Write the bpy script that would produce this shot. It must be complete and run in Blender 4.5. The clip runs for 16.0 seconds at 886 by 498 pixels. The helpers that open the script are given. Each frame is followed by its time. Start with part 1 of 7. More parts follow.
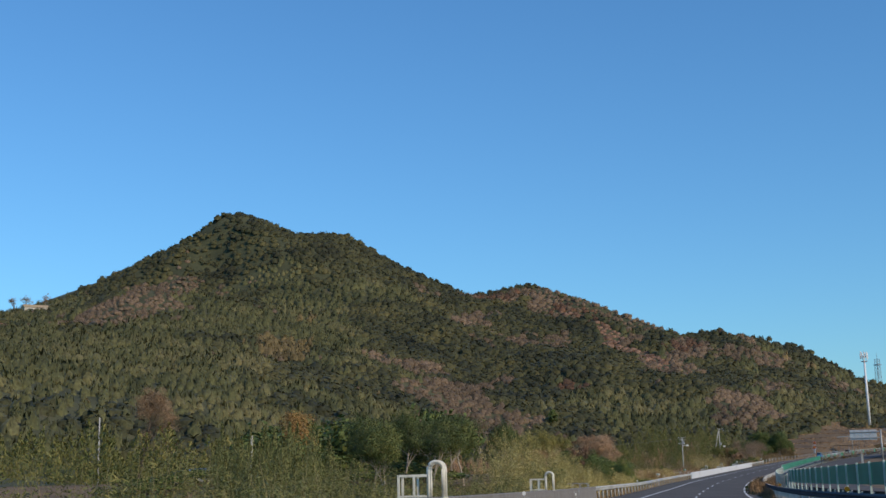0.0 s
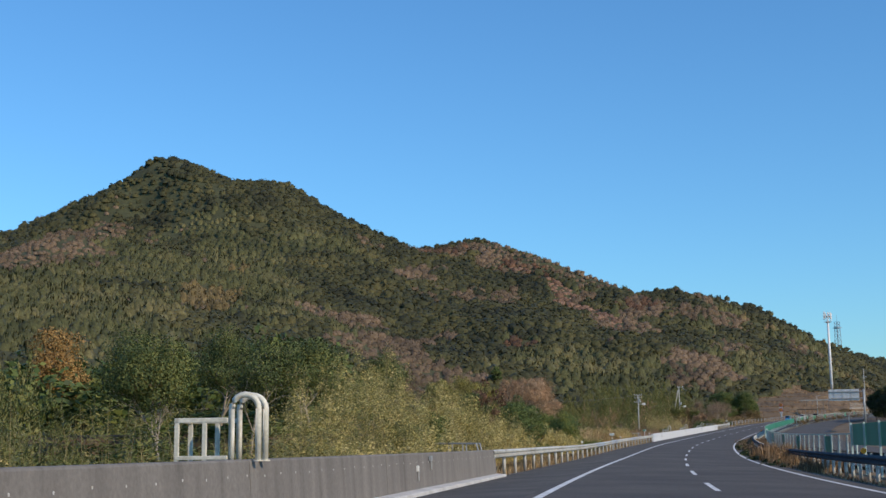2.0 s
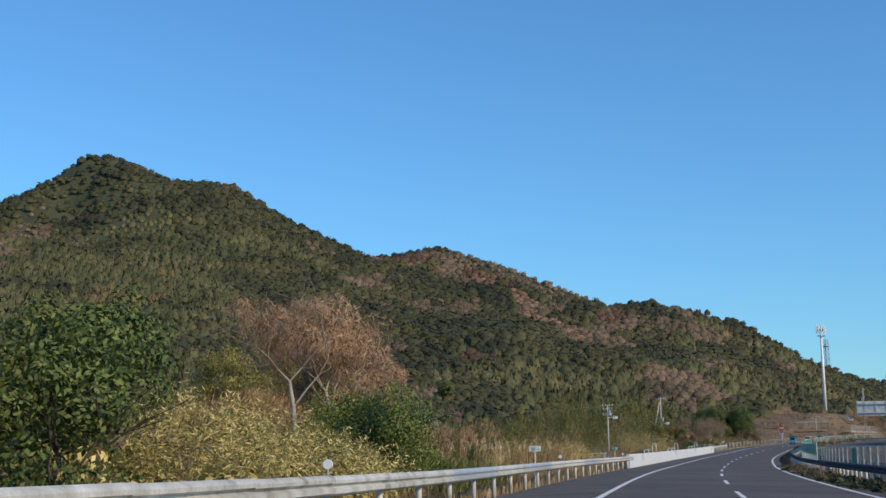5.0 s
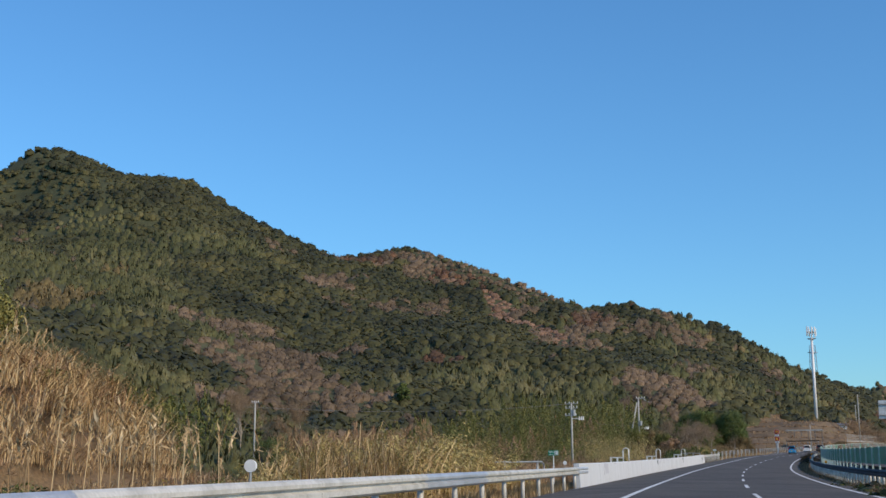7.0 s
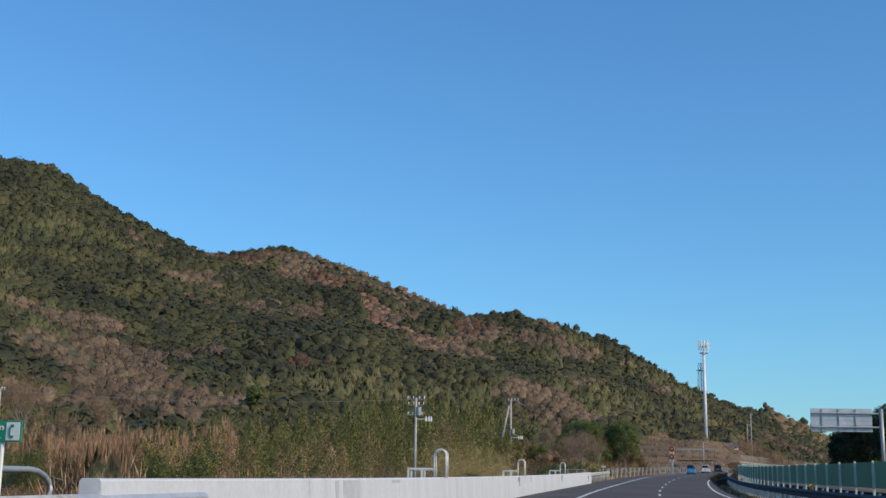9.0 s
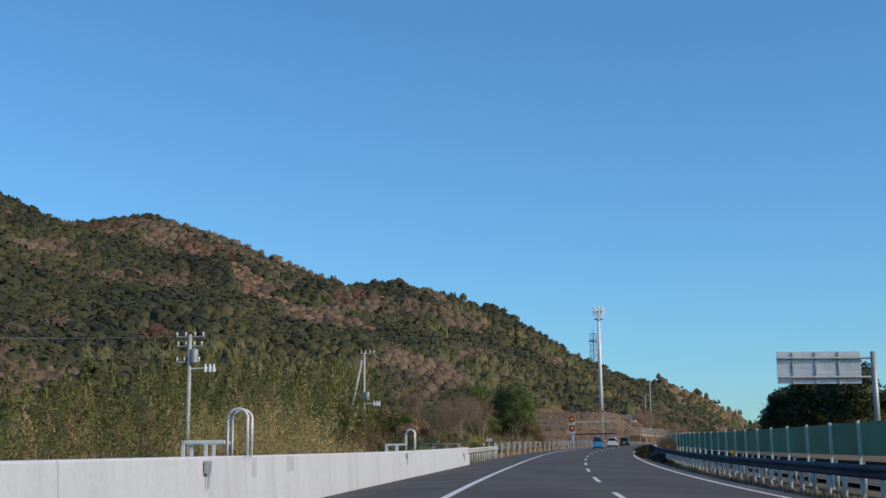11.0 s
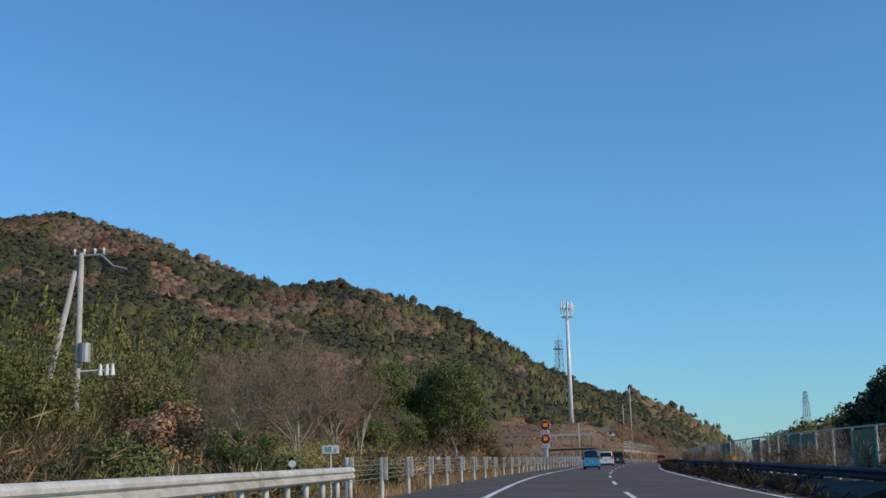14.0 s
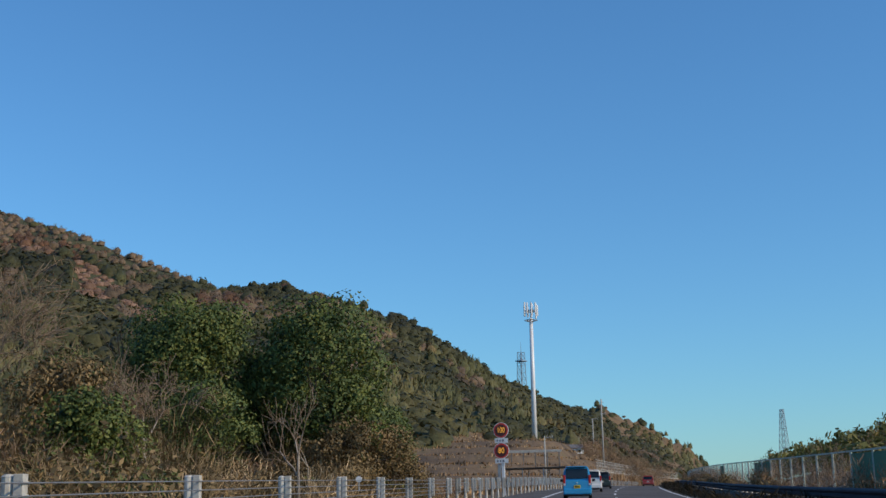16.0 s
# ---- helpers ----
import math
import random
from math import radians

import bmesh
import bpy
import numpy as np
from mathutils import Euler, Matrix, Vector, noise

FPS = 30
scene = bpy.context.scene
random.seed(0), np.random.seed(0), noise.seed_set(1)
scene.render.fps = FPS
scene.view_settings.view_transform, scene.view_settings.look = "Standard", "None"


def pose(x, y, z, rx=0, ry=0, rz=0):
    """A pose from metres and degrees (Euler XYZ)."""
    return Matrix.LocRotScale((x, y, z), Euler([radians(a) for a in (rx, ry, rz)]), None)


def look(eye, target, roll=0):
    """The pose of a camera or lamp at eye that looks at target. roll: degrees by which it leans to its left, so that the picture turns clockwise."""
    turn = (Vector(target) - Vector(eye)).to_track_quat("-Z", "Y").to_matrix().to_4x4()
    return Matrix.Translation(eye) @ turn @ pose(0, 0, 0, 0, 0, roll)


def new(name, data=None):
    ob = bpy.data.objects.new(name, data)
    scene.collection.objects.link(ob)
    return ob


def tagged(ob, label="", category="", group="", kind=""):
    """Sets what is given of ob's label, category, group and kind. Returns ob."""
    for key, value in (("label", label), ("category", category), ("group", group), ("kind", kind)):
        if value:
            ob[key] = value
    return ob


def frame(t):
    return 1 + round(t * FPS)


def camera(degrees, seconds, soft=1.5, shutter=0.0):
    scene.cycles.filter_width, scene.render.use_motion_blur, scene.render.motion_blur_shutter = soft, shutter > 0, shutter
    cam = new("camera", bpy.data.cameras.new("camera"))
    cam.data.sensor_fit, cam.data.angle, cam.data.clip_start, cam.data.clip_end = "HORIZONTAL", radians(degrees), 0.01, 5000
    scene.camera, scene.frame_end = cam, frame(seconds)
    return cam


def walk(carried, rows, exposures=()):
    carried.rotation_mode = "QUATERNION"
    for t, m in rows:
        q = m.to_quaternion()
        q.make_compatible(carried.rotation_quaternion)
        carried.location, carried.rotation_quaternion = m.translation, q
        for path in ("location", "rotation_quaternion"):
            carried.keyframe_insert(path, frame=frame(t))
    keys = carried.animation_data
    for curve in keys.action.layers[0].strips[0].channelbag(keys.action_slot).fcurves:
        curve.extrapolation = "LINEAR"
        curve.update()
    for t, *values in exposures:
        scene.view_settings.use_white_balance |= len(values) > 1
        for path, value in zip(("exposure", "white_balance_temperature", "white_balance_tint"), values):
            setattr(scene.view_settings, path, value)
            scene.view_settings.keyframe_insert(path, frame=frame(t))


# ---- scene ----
cam = camera(39.3, 16.0)
PATH = [
    (0.0, (0.000, 0.000, 1.082), (1.184, 19.597, 4.898), -1.32),
    (0.5, (2.666, 12.520, 1.044), (4.069, 32.241, 4.058), -0.88),
    (1.0, (5.340, 24.956, 1.025), (6.955, 44.635, 4.213), -0.35),
    (1.5, (8.062, 37.302, 1.024), (9.921, 56.962, 4.193), -0.80),
    (2.0, (10.863, 49.549, 1.039), (12.765, 69.195, 4.262), -0.64),
    (2.5, (13.779, 61.791, 1.065), (15.897, 81.389, 4.446), -0.29),
    (3.0, (16.837, 74.126, 1.103), (18.952, 93.749, 4.338), -0.10),
    (3.5, (20.041, 86.552, 1.154), (22.288, 106.126, 4.587), 0.50),
    (3.7, (21.378, 91.591, 1.180), (23.561, 111.189, 4.524), 0.72),
    (4.0, (23.392, 99.067, 1.223), (25.585, 118.659, 4.590), 0.64),
    (4.5, (26.805, 111.389, 1.311), (29.048, 130.956, 4.788), 0.23),
    (5.0, (30.185, 123.240, 1.414), (32.493, 142.774, 5.034), -0.30),
    (5.5, (33.515, 134.624, 1.537), (35.873, 154.131, 5.267), -0.71),
    (5.8, (35.473, 141.190, 1.624), (37.841, 160.692, 5.377), -0.79),
    (6.0, (36.789, 145.542, 1.688), (39.265, 165.025, 5.467), -0.42),
    (6.5, (40.089, 156.271, 1.867), (42.599, 175.780, 5.484), -0.38),
    (7.0, (43.503, 167.086, 2.079), (46.116, 186.549, 5.869), -0.21),
    (7.5, (47.038, 177.984, 2.306), (49.704, 197.454, 6.021), -0.45),
    (8.0, (50.700, 188.961, 2.534), (53.729, 208.356, 6.364), -0.51),
    (8.5, (54.485, 199.985, 2.763), (58.239, 219.232, 6.693), -0.97),
    (9.0, (58.386, 211.019, 2.994), (62.697, 230.128, 7.029), 0.93),
    (9.5, (62.400, 222.065, 3.239), (67.092, 241.194, 6.714), 0.90),
    (10.0, (66.513, 233.127, 3.503), (72.189, 251.978, 7.027), 0.12),
    (10.2, (68.187, 237.577, 3.615), (74.088, 256.339, 7.244), -0.11),
    (10.5, (70.733, 244.270, 3.787), (76.659, 263.021, 7.434), -0.17),
    (11.0, (75.073, 255.556, 4.093), (81.121, 274.251, 7.825), -0.47),
    (11.5, (79.543, 266.982, 4.414), (85.749, 285.602, 8.257), -0.86),
    (12.0, (84.167, 278.537, 4.752), (90.494, 297.099, 8.680), -1.16),
    (12.3, (87.004, 285.463, 4.961), (93.356, 304.012, 8.906), -1.22),
    (12.5, (88.918, 290.089, 5.104), (95.228, 308.649, 9.069), -0.87),
    (13.0, (93.753, 301.510, 5.472), (100.229, 320.008, 9.456), -0.90),
    (13.5, (98.650, 312.807, 5.859), (105.290, 331.240, 9.878), -1.11),
    (14.0, (103.592, 323.988, 6.266), (110.235, 342.414, 10.312), -1.26),
    (14.5, (108.567, 335.076, 6.688), (115.255, 353.353, 11.297), 0.29),
    (15.0, (113.592, 346.081, 7.117), (120.341, 364.495, 11.038), -0.75),
    (15.5, (118.686, 356.993, 7.552), (125.688, 375.385, 11.119), -1.45),
    (16.0, (123.867, 367.804, 7.994), (131.041, 385.961, 12.334), -0.98),
]
EXPOSURES = [(0.0, -0.10), (0.5, 0.0), (1.0, 0.07), (6.0, 0.06), (10.0, 0.0), (13.0, -0.08), (16.0, -0.1)]
walk(cam, [(t, look(eye, target, roll)) for t, eye, target, roll in PATH], EXPOSURES)

KNOT_STEP = 43.2
# road bend (1/km) and climb (percent) at even steps along the carriageway, first knot at -43.2 m
BEND = [-0.128, -0.128, 0.703, 0.744, 0.546, 0.687, 0.799, 0.370, 0.871, 0.417, 0.970, 0.523, 0.605, 0.425, 0.425, 0.425, 0.425, 0.425, 0.425, 0.425, 0.425]
CLIMB = [-0.37, -0.38, 0.10, 0.41, 0.93, 1.98, 1.96, 2.51, 2.84, 3.46, 3.71, 3.22, 3.64, 3.22, 2.97, 2.75, 2.58, 2.45, 2.35, 2.28, 2.25]
HEAD, BANK = 0.20993, 0.0264

# ------------------------------------------------------------------ light
world = bpy.data.worlds.new("winter_sky")
scene.world = world
world.use_nodes = True
wn = world.node_tree.nodes
sky = wn.new("ShaderNodeTexSky")
sky.sky_type, sky.sun_disc = "NISHITA", False
SUN_AZ, SUN_EL = radians(136), radians(31)      # clockwise from +y
sky.sun_elevation, sky.sun_rotation = SUN_EL, SUN_AZ
sky.air_density, sky.dust_density, sky.ozone_density, sky.altitude = 1.3, 0.3, 6.0, 0
wn["Background"].inputs["Strength"].default_value = 0.130
tint = wn.new("ShaderNodeVectorMath")
tint.operation = "MULTIPLY"
tint.inputs[1].default_value = (0.635, 0.985, 1.19)
world.node_tree.links.new(sky.outputs[0], tint.inputs[0])
world.node_tree.links.new(tint.outputs[0], wn["Background"].inputs[0])
sun = new("sun", bpy.data.lights.new("sun", "SUN"))
sun.data.energy, sun.data.angle, sun.data.color = 3.3, radians(0.53), (1.0, 0.80, 0.56)
toward_sun = Vector((math.sin(SUN_AZ) * math.cos(SUN_EL), math.cos(SUN_AZ) * math.cos(SUN_EL), math.sin(SUN_EL)))
sun.matrix_world = look(toward_sun * 100, (0, 0, 0))

# ------------------------------------------------------------------ road axis
STEP = 2.16
_s = np.arange(-43.2, 820.0, STEP)
_kn = -43.2 + KNOT_STEP * np.arange(len(BEND))
_k = np.interp(_s, _kn, BEND) / 1000
_g = np.interp(_s, _kn, CLIMB) / 100
_h = HEAD + np.cumsum(_k) * STEP
_h -= np.interp(0, _s, _h) - HEAD
_x, _y, _z = np.cumsum(np.sin(_h)) * STEP, np.cumsum(np.cos(_h)) * STEP, np.cumsum(_g) * STEP
for _a in (_x, _y, _z):
    _a -= np.interp(0, _s, _a)


def axis(s):
    """Place and heading of the lane's middle, s metres along the road (arrays or numbers)."""
    s = np.asarray(s, float)
    c = np.clip(s, _s[0], _s[-1])
    x, y, z, h = (np.interp(c, _s, a) for a in (_x, _y, _z, _h))
    over = s - c
    return x + over * np.sin(h), y + over * np.cos(h), z + over * np.where(over > 0, 0.02, -0.003), h


def places(s, lat, up=0.0):
    """World places for arrays of s, lat (metres to the right) and height over the road's banked plane."""
    s, lat, up = np.broadcast_arrays(np.asarray(s, float), np.asarray(lat, float), np.asarray(up, float))
    x, y, z, h = axis(s)
    return np.stack([x + lat * np.cos(h), y - lat * np.sin(h), z - BANK * np.clip(lat, -7, 10) + up], -1)


def spot(s, lat, up=0.0):
    return Vector(places(s, lat, up))


def stand(s, lat, up=0.0, turn=0.0):
    """A pose whose y runs along the road and x to the right, turned by degrees to the left."""
    p = spot(s, lat, up)
    return pose(p.x, p.y, p.z, 0, 0, -math.degrees(float(axis(s)[3])) + turn)


# ------------------------------------------------------------------ terrain
RIDGE = [(120, -400, 62), (330, -410, 78), (494, -427, 90), (556, -423, 98), (621, -457, 129), (686, -520, 141), (725, -530, 162), (741, -541, 183.5), (752, -543, 210), (760, -541, 217), (770, -537, 219), (778, -528, 216),
         (785, -518, 210), (798, -500, 199.5), (809, -486, 201.5), (822, -472, 201), (846, -440, 175.5), (884, -393, 146.5), (919, -355, 156.5), (884, -275, 128), (870, -200, 96), (878, -173, 98), (921, -133, 87),
         (964, -102, 62), (1041, -79, 52), (1063, -67, 55), (1108, -31, 37), (1135, -14, 23), (1180, 10, 12)]
_R = np.array(RIDGE, float)


def value_noise(x, y, size, seed):
    """Smooth noise in -1..1 on arrays."""
    x, y = np.asarray(x) / size, np.asarray(y) / size
    i, j = np.floor(x).astype(np.int64), np.floor(y).astype(np.int64)
    u, v = x - i, y - j
    u, v = u * u * (3 - 2 * u), v * v * (3 - 2 * v)

    def cell(a, b):
        n = np.sin(a * 127.1 + b * 311.7 + seed * 74.7) * 43758.5453
        return (n - np.floor(n)) * 2 - 1

    return (cell(i, j) * (1 - u) + cell(i + 1, j) * u) * (1 - v) + (cell(i, j + 1) * (1 - u) + cell(i + 1, j + 1) * u) * v


def smooth(a, b, x):
    t = np.clip((np.asarray(x, float) - a) / (b - a), 0, 1)
    return t * t * (3 - 2 * t)


_RP = np.concatenate([p + (q - p) * np.linspace(0, 1, max(2, int(np.hypot(*(q - p)[:2]) / 9)), endpoint=False)[:, None] for p, q in zip(_R[:-1], _R[1:])])


def ridge_near(s, lat):
    """Distance to the ridge line and the blended height of the ridge round there."""
    s, lat = np.asarray(s, float), np.asarray(lat, float)
    d2 = (s[..., None] - _RP[:, 0]) ** 2 + (lat[..., None] - _RP[:, 1]) ** 2 + 5.0
    w = d2 ** -3.0
    return np.sqrt(np.maximum(d2.min(-1) - 5.0, 0)), (w * _RP[:, 2]).sum(-1) / w.sum(-1)


def foot_line(s):
    return -100 + 48 * smooth(480, 640, s) + 42 * smooth(640, 720, s)


def ground(s, lat):
    """Height of the ground over the road's plane, by arrays of s and lat."""
    s, lat = np.broadcast_arrays(np.asarray(s, float), np.asarray(lat, float))
    foot = foot_line(s)
    inside = np.maximum(foot - lat, 0)
    d, top = ridge_near(s, lat)
    u = d / (d + inside + 1e-6)
    shape = np.where(inside > 0, (1 - u) ** 1.02, 0)
    rough = value_noise(s, lat, 130, 1) * 13 + value_noise(s, lat, 47, 2) * 5
    fan = np.arctan2(-lat, s - 60) * 600
    spurs = value_noise(fan, d, 75, 3) * 8 + value_noise(fan, d * 0.3, 28, 4) * 3.5
    hill = (top - 7) * shape + (rough * 0.7 + spurs) * np.minimum(shape * (1 - shape) * 3, 1)
    # the verge: an embankment that falls away at first, a grassy bank further on
    left = -lat
    low = -2.6 * smooth(6.4, 13, left) * (1 - smooth(95, 135, s))
    bank = 2.3 * smooth(7.5, 15, left) * smooth(120, 150, s) * (1 - smooth(176, 196, s))
    knoll = 4.4 * smooth(1.0, 0.42, np.hypot((s - 210) / 14.5, (lat + 27.5) / 12)) * smooth(8, 13, left)
    dip = -1.6 * smooth(6.4, 12, left) * smooth(215, 240, s) * (1 - smooth(340, 390, s))
    rise = 1.5 * smooth(8, 20, left) * smooth(370, 420, s) * (1 - smooth(470, 520, s))
    ramp = np.clip((s - 565) / 11, 0, 13) * np.clip((left - 7) / 20, 0, 1) * (1 - smooth(790, 880, s))
    tread = ramp / 2.4 - np.floor(ramp / 2.4)
    terraces = 2.4 * (np.floor(ramp / 2.4) + smooth(0.62, 0.9, tread))
    right = 3.5 * smooth(24, 45, lat) * smooth(350, 420, s)
    verge = -0.22 * smooth(1.0, 5.2, left)
    return -0.12 + verge + low + bank + knoll + dip + rise + np.maximum(np.maximum(hill, 0), terraces) + right


def level(s, lat):
    """World height of the ground."""
    return places(s, lat, ground(s, lat))[..., 2]


# ------------------------------------------------------------------ materials
def mat(name, colour=(0.5, 0.5, 0.5), rough=0.7, metal=0.0):
    m = bpy.data.materials.new(name)
    m.use_nodes = True
    b = m.node_tree.nodes["Principled BSDF"]
    b.inputs["Base Color"].default_value = (*colour, 1)
    b.inputs["Roughness"].default_value, b.inputs["Metallic"].default_value = rough, metal
    return m


def varied(name, stops, scale, rough=0.75, metal=0.0, fine=None, bump=0.0, bump_scale=None, bump_deep=0.02, island=0.0, piece=0.0, stretch=(1, 1, 1), detail=5.0, spec=None):
    """A material whose colour runs through stops by noise, with a finer noise over it, and relief. island, piece: brightness by chance per loose part or object."""
    m = mat(name, stops[0][1], rough, metal)
    nt = m.node_tree
    n, l, b = nt.nodes, nt.links, nt.nodes["Principled BSDF"]
    geo = n.new("ShaderNodeNewGeometry")
    mp = n.new("ShaderNodeMapping")
    mp.inputs["Scale"].default_value = stretch
    l.new(geo.outputs["Position"], mp.inputs["Vector"])
    tex = n.new("ShaderNodeTexNoise")
    tex.inputs["Scale"].default_value, tex.inputs["Detail"].default_value = scale, detail
    l.new(mp.outputs[0], tex.inputs["Vector"])
    fac = tex.outputs["Fac"]
    for out, amount in ((geo.outputs["Random Per Island"], island),):
        if amount:
            mixed = n.new("ShaderNodeMath")
            mixed.operation = "MULTIPLY_ADD"
            l.new(out, mixed.inputs[0])
            mixed.inputs[1].default_value = amount
            l.new(fac, mixed.inputs[2])
            less = n.new("ShaderNodeMath")
            less.operation = "SUBTRACT"
            l.new(mixed.outputs[0], less.inputs[0])
            less.inputs[1].default_value = amount / 2
            fac = less.outputs[0]
    if piece:
        info = n.new("ShaderNodeObjectInfo")
        mixed = n.new("ShaderNodeMath")
        mixed.operation = "MULTIPLY_ADD"
        l.new(info.outputs["Random"], mixed.inputs[0])
        mixed.inputs[1].default_value = piece
        l.new(fac, mixed.inputs[2])
        less = n.new("ShaderNodeMath")
        less.operation = "SUBTRACT"
        l.new(mixed.outputs[0], less.inputs[0])
        less.inputs[1].default_value = piece / 2
        fac = less.outputs[0]
    ramp = n.new("ShaderNodeValToRGB")
    while len(ramp.color_ramp.elements) < len(stops):
        ramp.color_ramp.elements.new(0.5)
    for e, (at, c) in zip(ramp.color_ramp.elements, stops):
        e.position, e.color = at, (*c, 1)
    l.new(fac, ramp.inputs[0])
    colour = ramp.outputs[0]
    if fine:
        size, amount = fine
        grain = n.new("ShaderNodeTexNoise")
        grain.inputs["Scale"].default_value, grain.inputs["Detail"].default_value = size, 4
        l.new(geo.outputs["Position"], grain.inputs["Vector"])
        span = n.new("ShaderNodeMapRange")
        span.inputs["From Min"].default_value, span.inputs["From Max"].default_value = 0.3, 0.7
        span.inputs["To Min"].default_value, span.inputs["To Max"].default_value = 1 - amount, 1 + amount
        l.new(grain.outputs["Fac"], span.inputs["Value"])
        mul = n.new("ShaderNodeVectorMath")
        mul.operation = "SCALE"
        l.new(colour, mul.inputs[0])
        l.new(span.outputs[0], mul.inputs["Scale"])
        colour = mul.outputs[0]
    l.new(colour, b.inputs["Base Color"])
    if bump:
        rel = n.new("ShaderNodeTexNoise")
        rel.inputs["Scale"].default_value, rel.inputs["Detail"].default_value = bump_scale or scale * 8, 4
        l.new(geo.outputs["Position"], rel.inputs["Vector"])
        bm_ = n.new("ShaderNodeBump")
        bm_.inputs["Strength"].default_value = bump
        bm_.inputs["Distance"].default_value = bump_deep
        l.new(rel.outputs["Fac"], bm_.inputs["Height"])
        l.new(bm_.outputs[0], b.inputs["Normal"])
    if spec is not None:
        b.inputs["Specular IOR Level"].default_value = spec
    return m


def leafy(name, stops, scale, island=0.5, shine=0.25, thin=0.18, **more):
    """Leaves: a varied surface that lets part of the light through."""
    m = varied(name, stops, scale, rough=0.6, island=island, spec=shine, detail=3.0, **more)
    n, l = m.node_tree.nodes, m.node_tree.links
    b = n["Principled BSDF"]
    through_leaf, mix = n.new("ShaderNodeBsdfTranslucent"), n.new("ShaderNodeMixShader")
    l.new(b.inputs["Base Color"].links[0].from_socket, through_leaf.inputs["Color"])
    mix.inputs[0].default_value = thin
    l.new(b.outputs[0], mix.inputs[1])
    l.new(through_leaf.outputs[0], mix.inputs[2])
    l.new(mix.outputs[0], n["Material Output"].inputs["Surface"])
    return m


FAR_LEAF = dict(fine=(1.1, 0.32), bump=0.8, bump_scale=1.1, bump_deep=0.35)


ASPHALT = varied("asphalt", [(0.35, (0.074, 0.066, 0.060)), (0.65, (0.112, 0.099, 0.087))], 0.25, 0.85, fine=(60, 0.25), bump=0.35, bump_scale=120, stretch=(1, 1, 1), spec=0.3)
ASPHALT_OLD = varied("shoulder_asphalt", [(0.35, (0.080, 0.074, 0.067)), (0.7, (0.132, 0.120, 0.107))], 0.4, 0.9, fine=(50, 0.3), bump=0.4, bump_scale=110, spec=0.25)
PAINT_WHITE = varied("road_paint", [(0.3, (0.50, 0.50, 0.49)), (0.6, (0.72, 0.72, 0.71))], 1.2, 0.7, fine=(30, 0.15))
SOIL = varied("verge_soil", [(0.3, (0.086, 0.058, 0.034)), (0.6, (0.184, 0.121, 0.062)), (0.8, (0.115, 0.100, 0.038))], 0.18, 0.95, fine=(9, 0.35), bump=0.8, bump_scale=14)
FOREST_FLOOR = varied("forest_undergrowth", [(0.3, (0.040, 0.045, 0.020)), (0.6, (0.070, 0.072, 0.030)), (0.8, (0.095, 0.078, 0.046))], 0.05, 0.95, fine=(0.8, 0.35), bump=0.8, bump_scale=1.5)
REED_LEAF = leafy("yellow_reed_leaves", [(0.2, (0.250, 0.180, 0.070)), (0.5, (0.480, 0.370, 0.130)), (0.8, (0.670, 0.550, 0.245))], 0.4, 0.6, 0.3)
CONCRETE = varied("weathered_concrete", [(0.25, (0.120, 0.109, 0.097)), (0.42, (0.164, 0.149, 0.133)), (0.6, (0.192, 0.176, 0.157)), (0.75, (0.222, 0.205, 0.184))], 2.6, 0.9, fine=(16, 0.14), bump=0.3, bump_scale=40, stretch=(1, 1, 0.09), piece=0.05)
CONCRETE_PALE = varied("painted_concrete", [(0.26, (0.495, 0.505, 0.515)), (0.4, (0.540, 0.553, 0.566)), (0.65, (0.588, 0.602, 0.616))], 1.6, 0.8, fine=(10, 0.06), bump=0.15, bump_scale=40, stretch=(1, 1, 0.2), piece=0.03)
KERB = varied("kerb_concrete", [(0.3, (0.42, 0.41, 0.39)), (0.7, (0.60, 0.59, 0.57))], 1.5, 0.85, fine=(20, 0.15), bump=0.3)
STEEL_WHITE = varied("white_painted_steel", [(0.22, (0.250, 0.222, 0.170)), (0.36, (0.430, 0.412, 0.362)), (0.65, (0.590, 0.572, 0.520))], 2.2, 0.45, fine=(18, 0.12), piece=0.22, spec=0.4)
STEEL_NEW = varied("galvanised_steel", [(0.3, (0.400, 0.416, 0.440)), (0.7, (0.528, 0.544, 0.568))], 1.5, 0.4, 0.3, fine=(20, 0.08), piece=0.2)
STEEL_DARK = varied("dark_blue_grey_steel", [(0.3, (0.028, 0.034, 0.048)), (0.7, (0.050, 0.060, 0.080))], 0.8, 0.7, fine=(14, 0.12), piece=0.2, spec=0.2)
STEEL_GREY = varied("grey_steel", [(0.3, (0.30, 0.31, 0.31)), (0.7, (0.42, 0.43, 0.43))], 2.0, 0.5, 0.4, fine=(25, 0.1))
IVORY = varied("ivory_pipe_paint", [(0.3, (0.50, 0.47, 0.38)), (0.6, (0.68, 0.65, 0.55))], 3.0, 0.5, fine=(20, 0.12))
PIPE_WHITE = varied("white_pipe_paint", [(0.3, (0.62, 0.62, 0.58)), (0.6, (0.74, 0.74, 0.71))], 3.0, 0.45, fine=(20, 0.08))
CABLE = varied("galvanised_cable", [(0.3, (0.208, 0.200, 0.184)), (0.7, (0.304, 0.296, 0.280))], 6.0, 0.5, 0.5)
MAST_WHITE = varied("white_mast_paint", [(0.3, (0.70, 0.70, 0.70)), (0.7, (0.80, 0.80, 0.80))], 0.3, 0.4, fine=(4, 0.05))
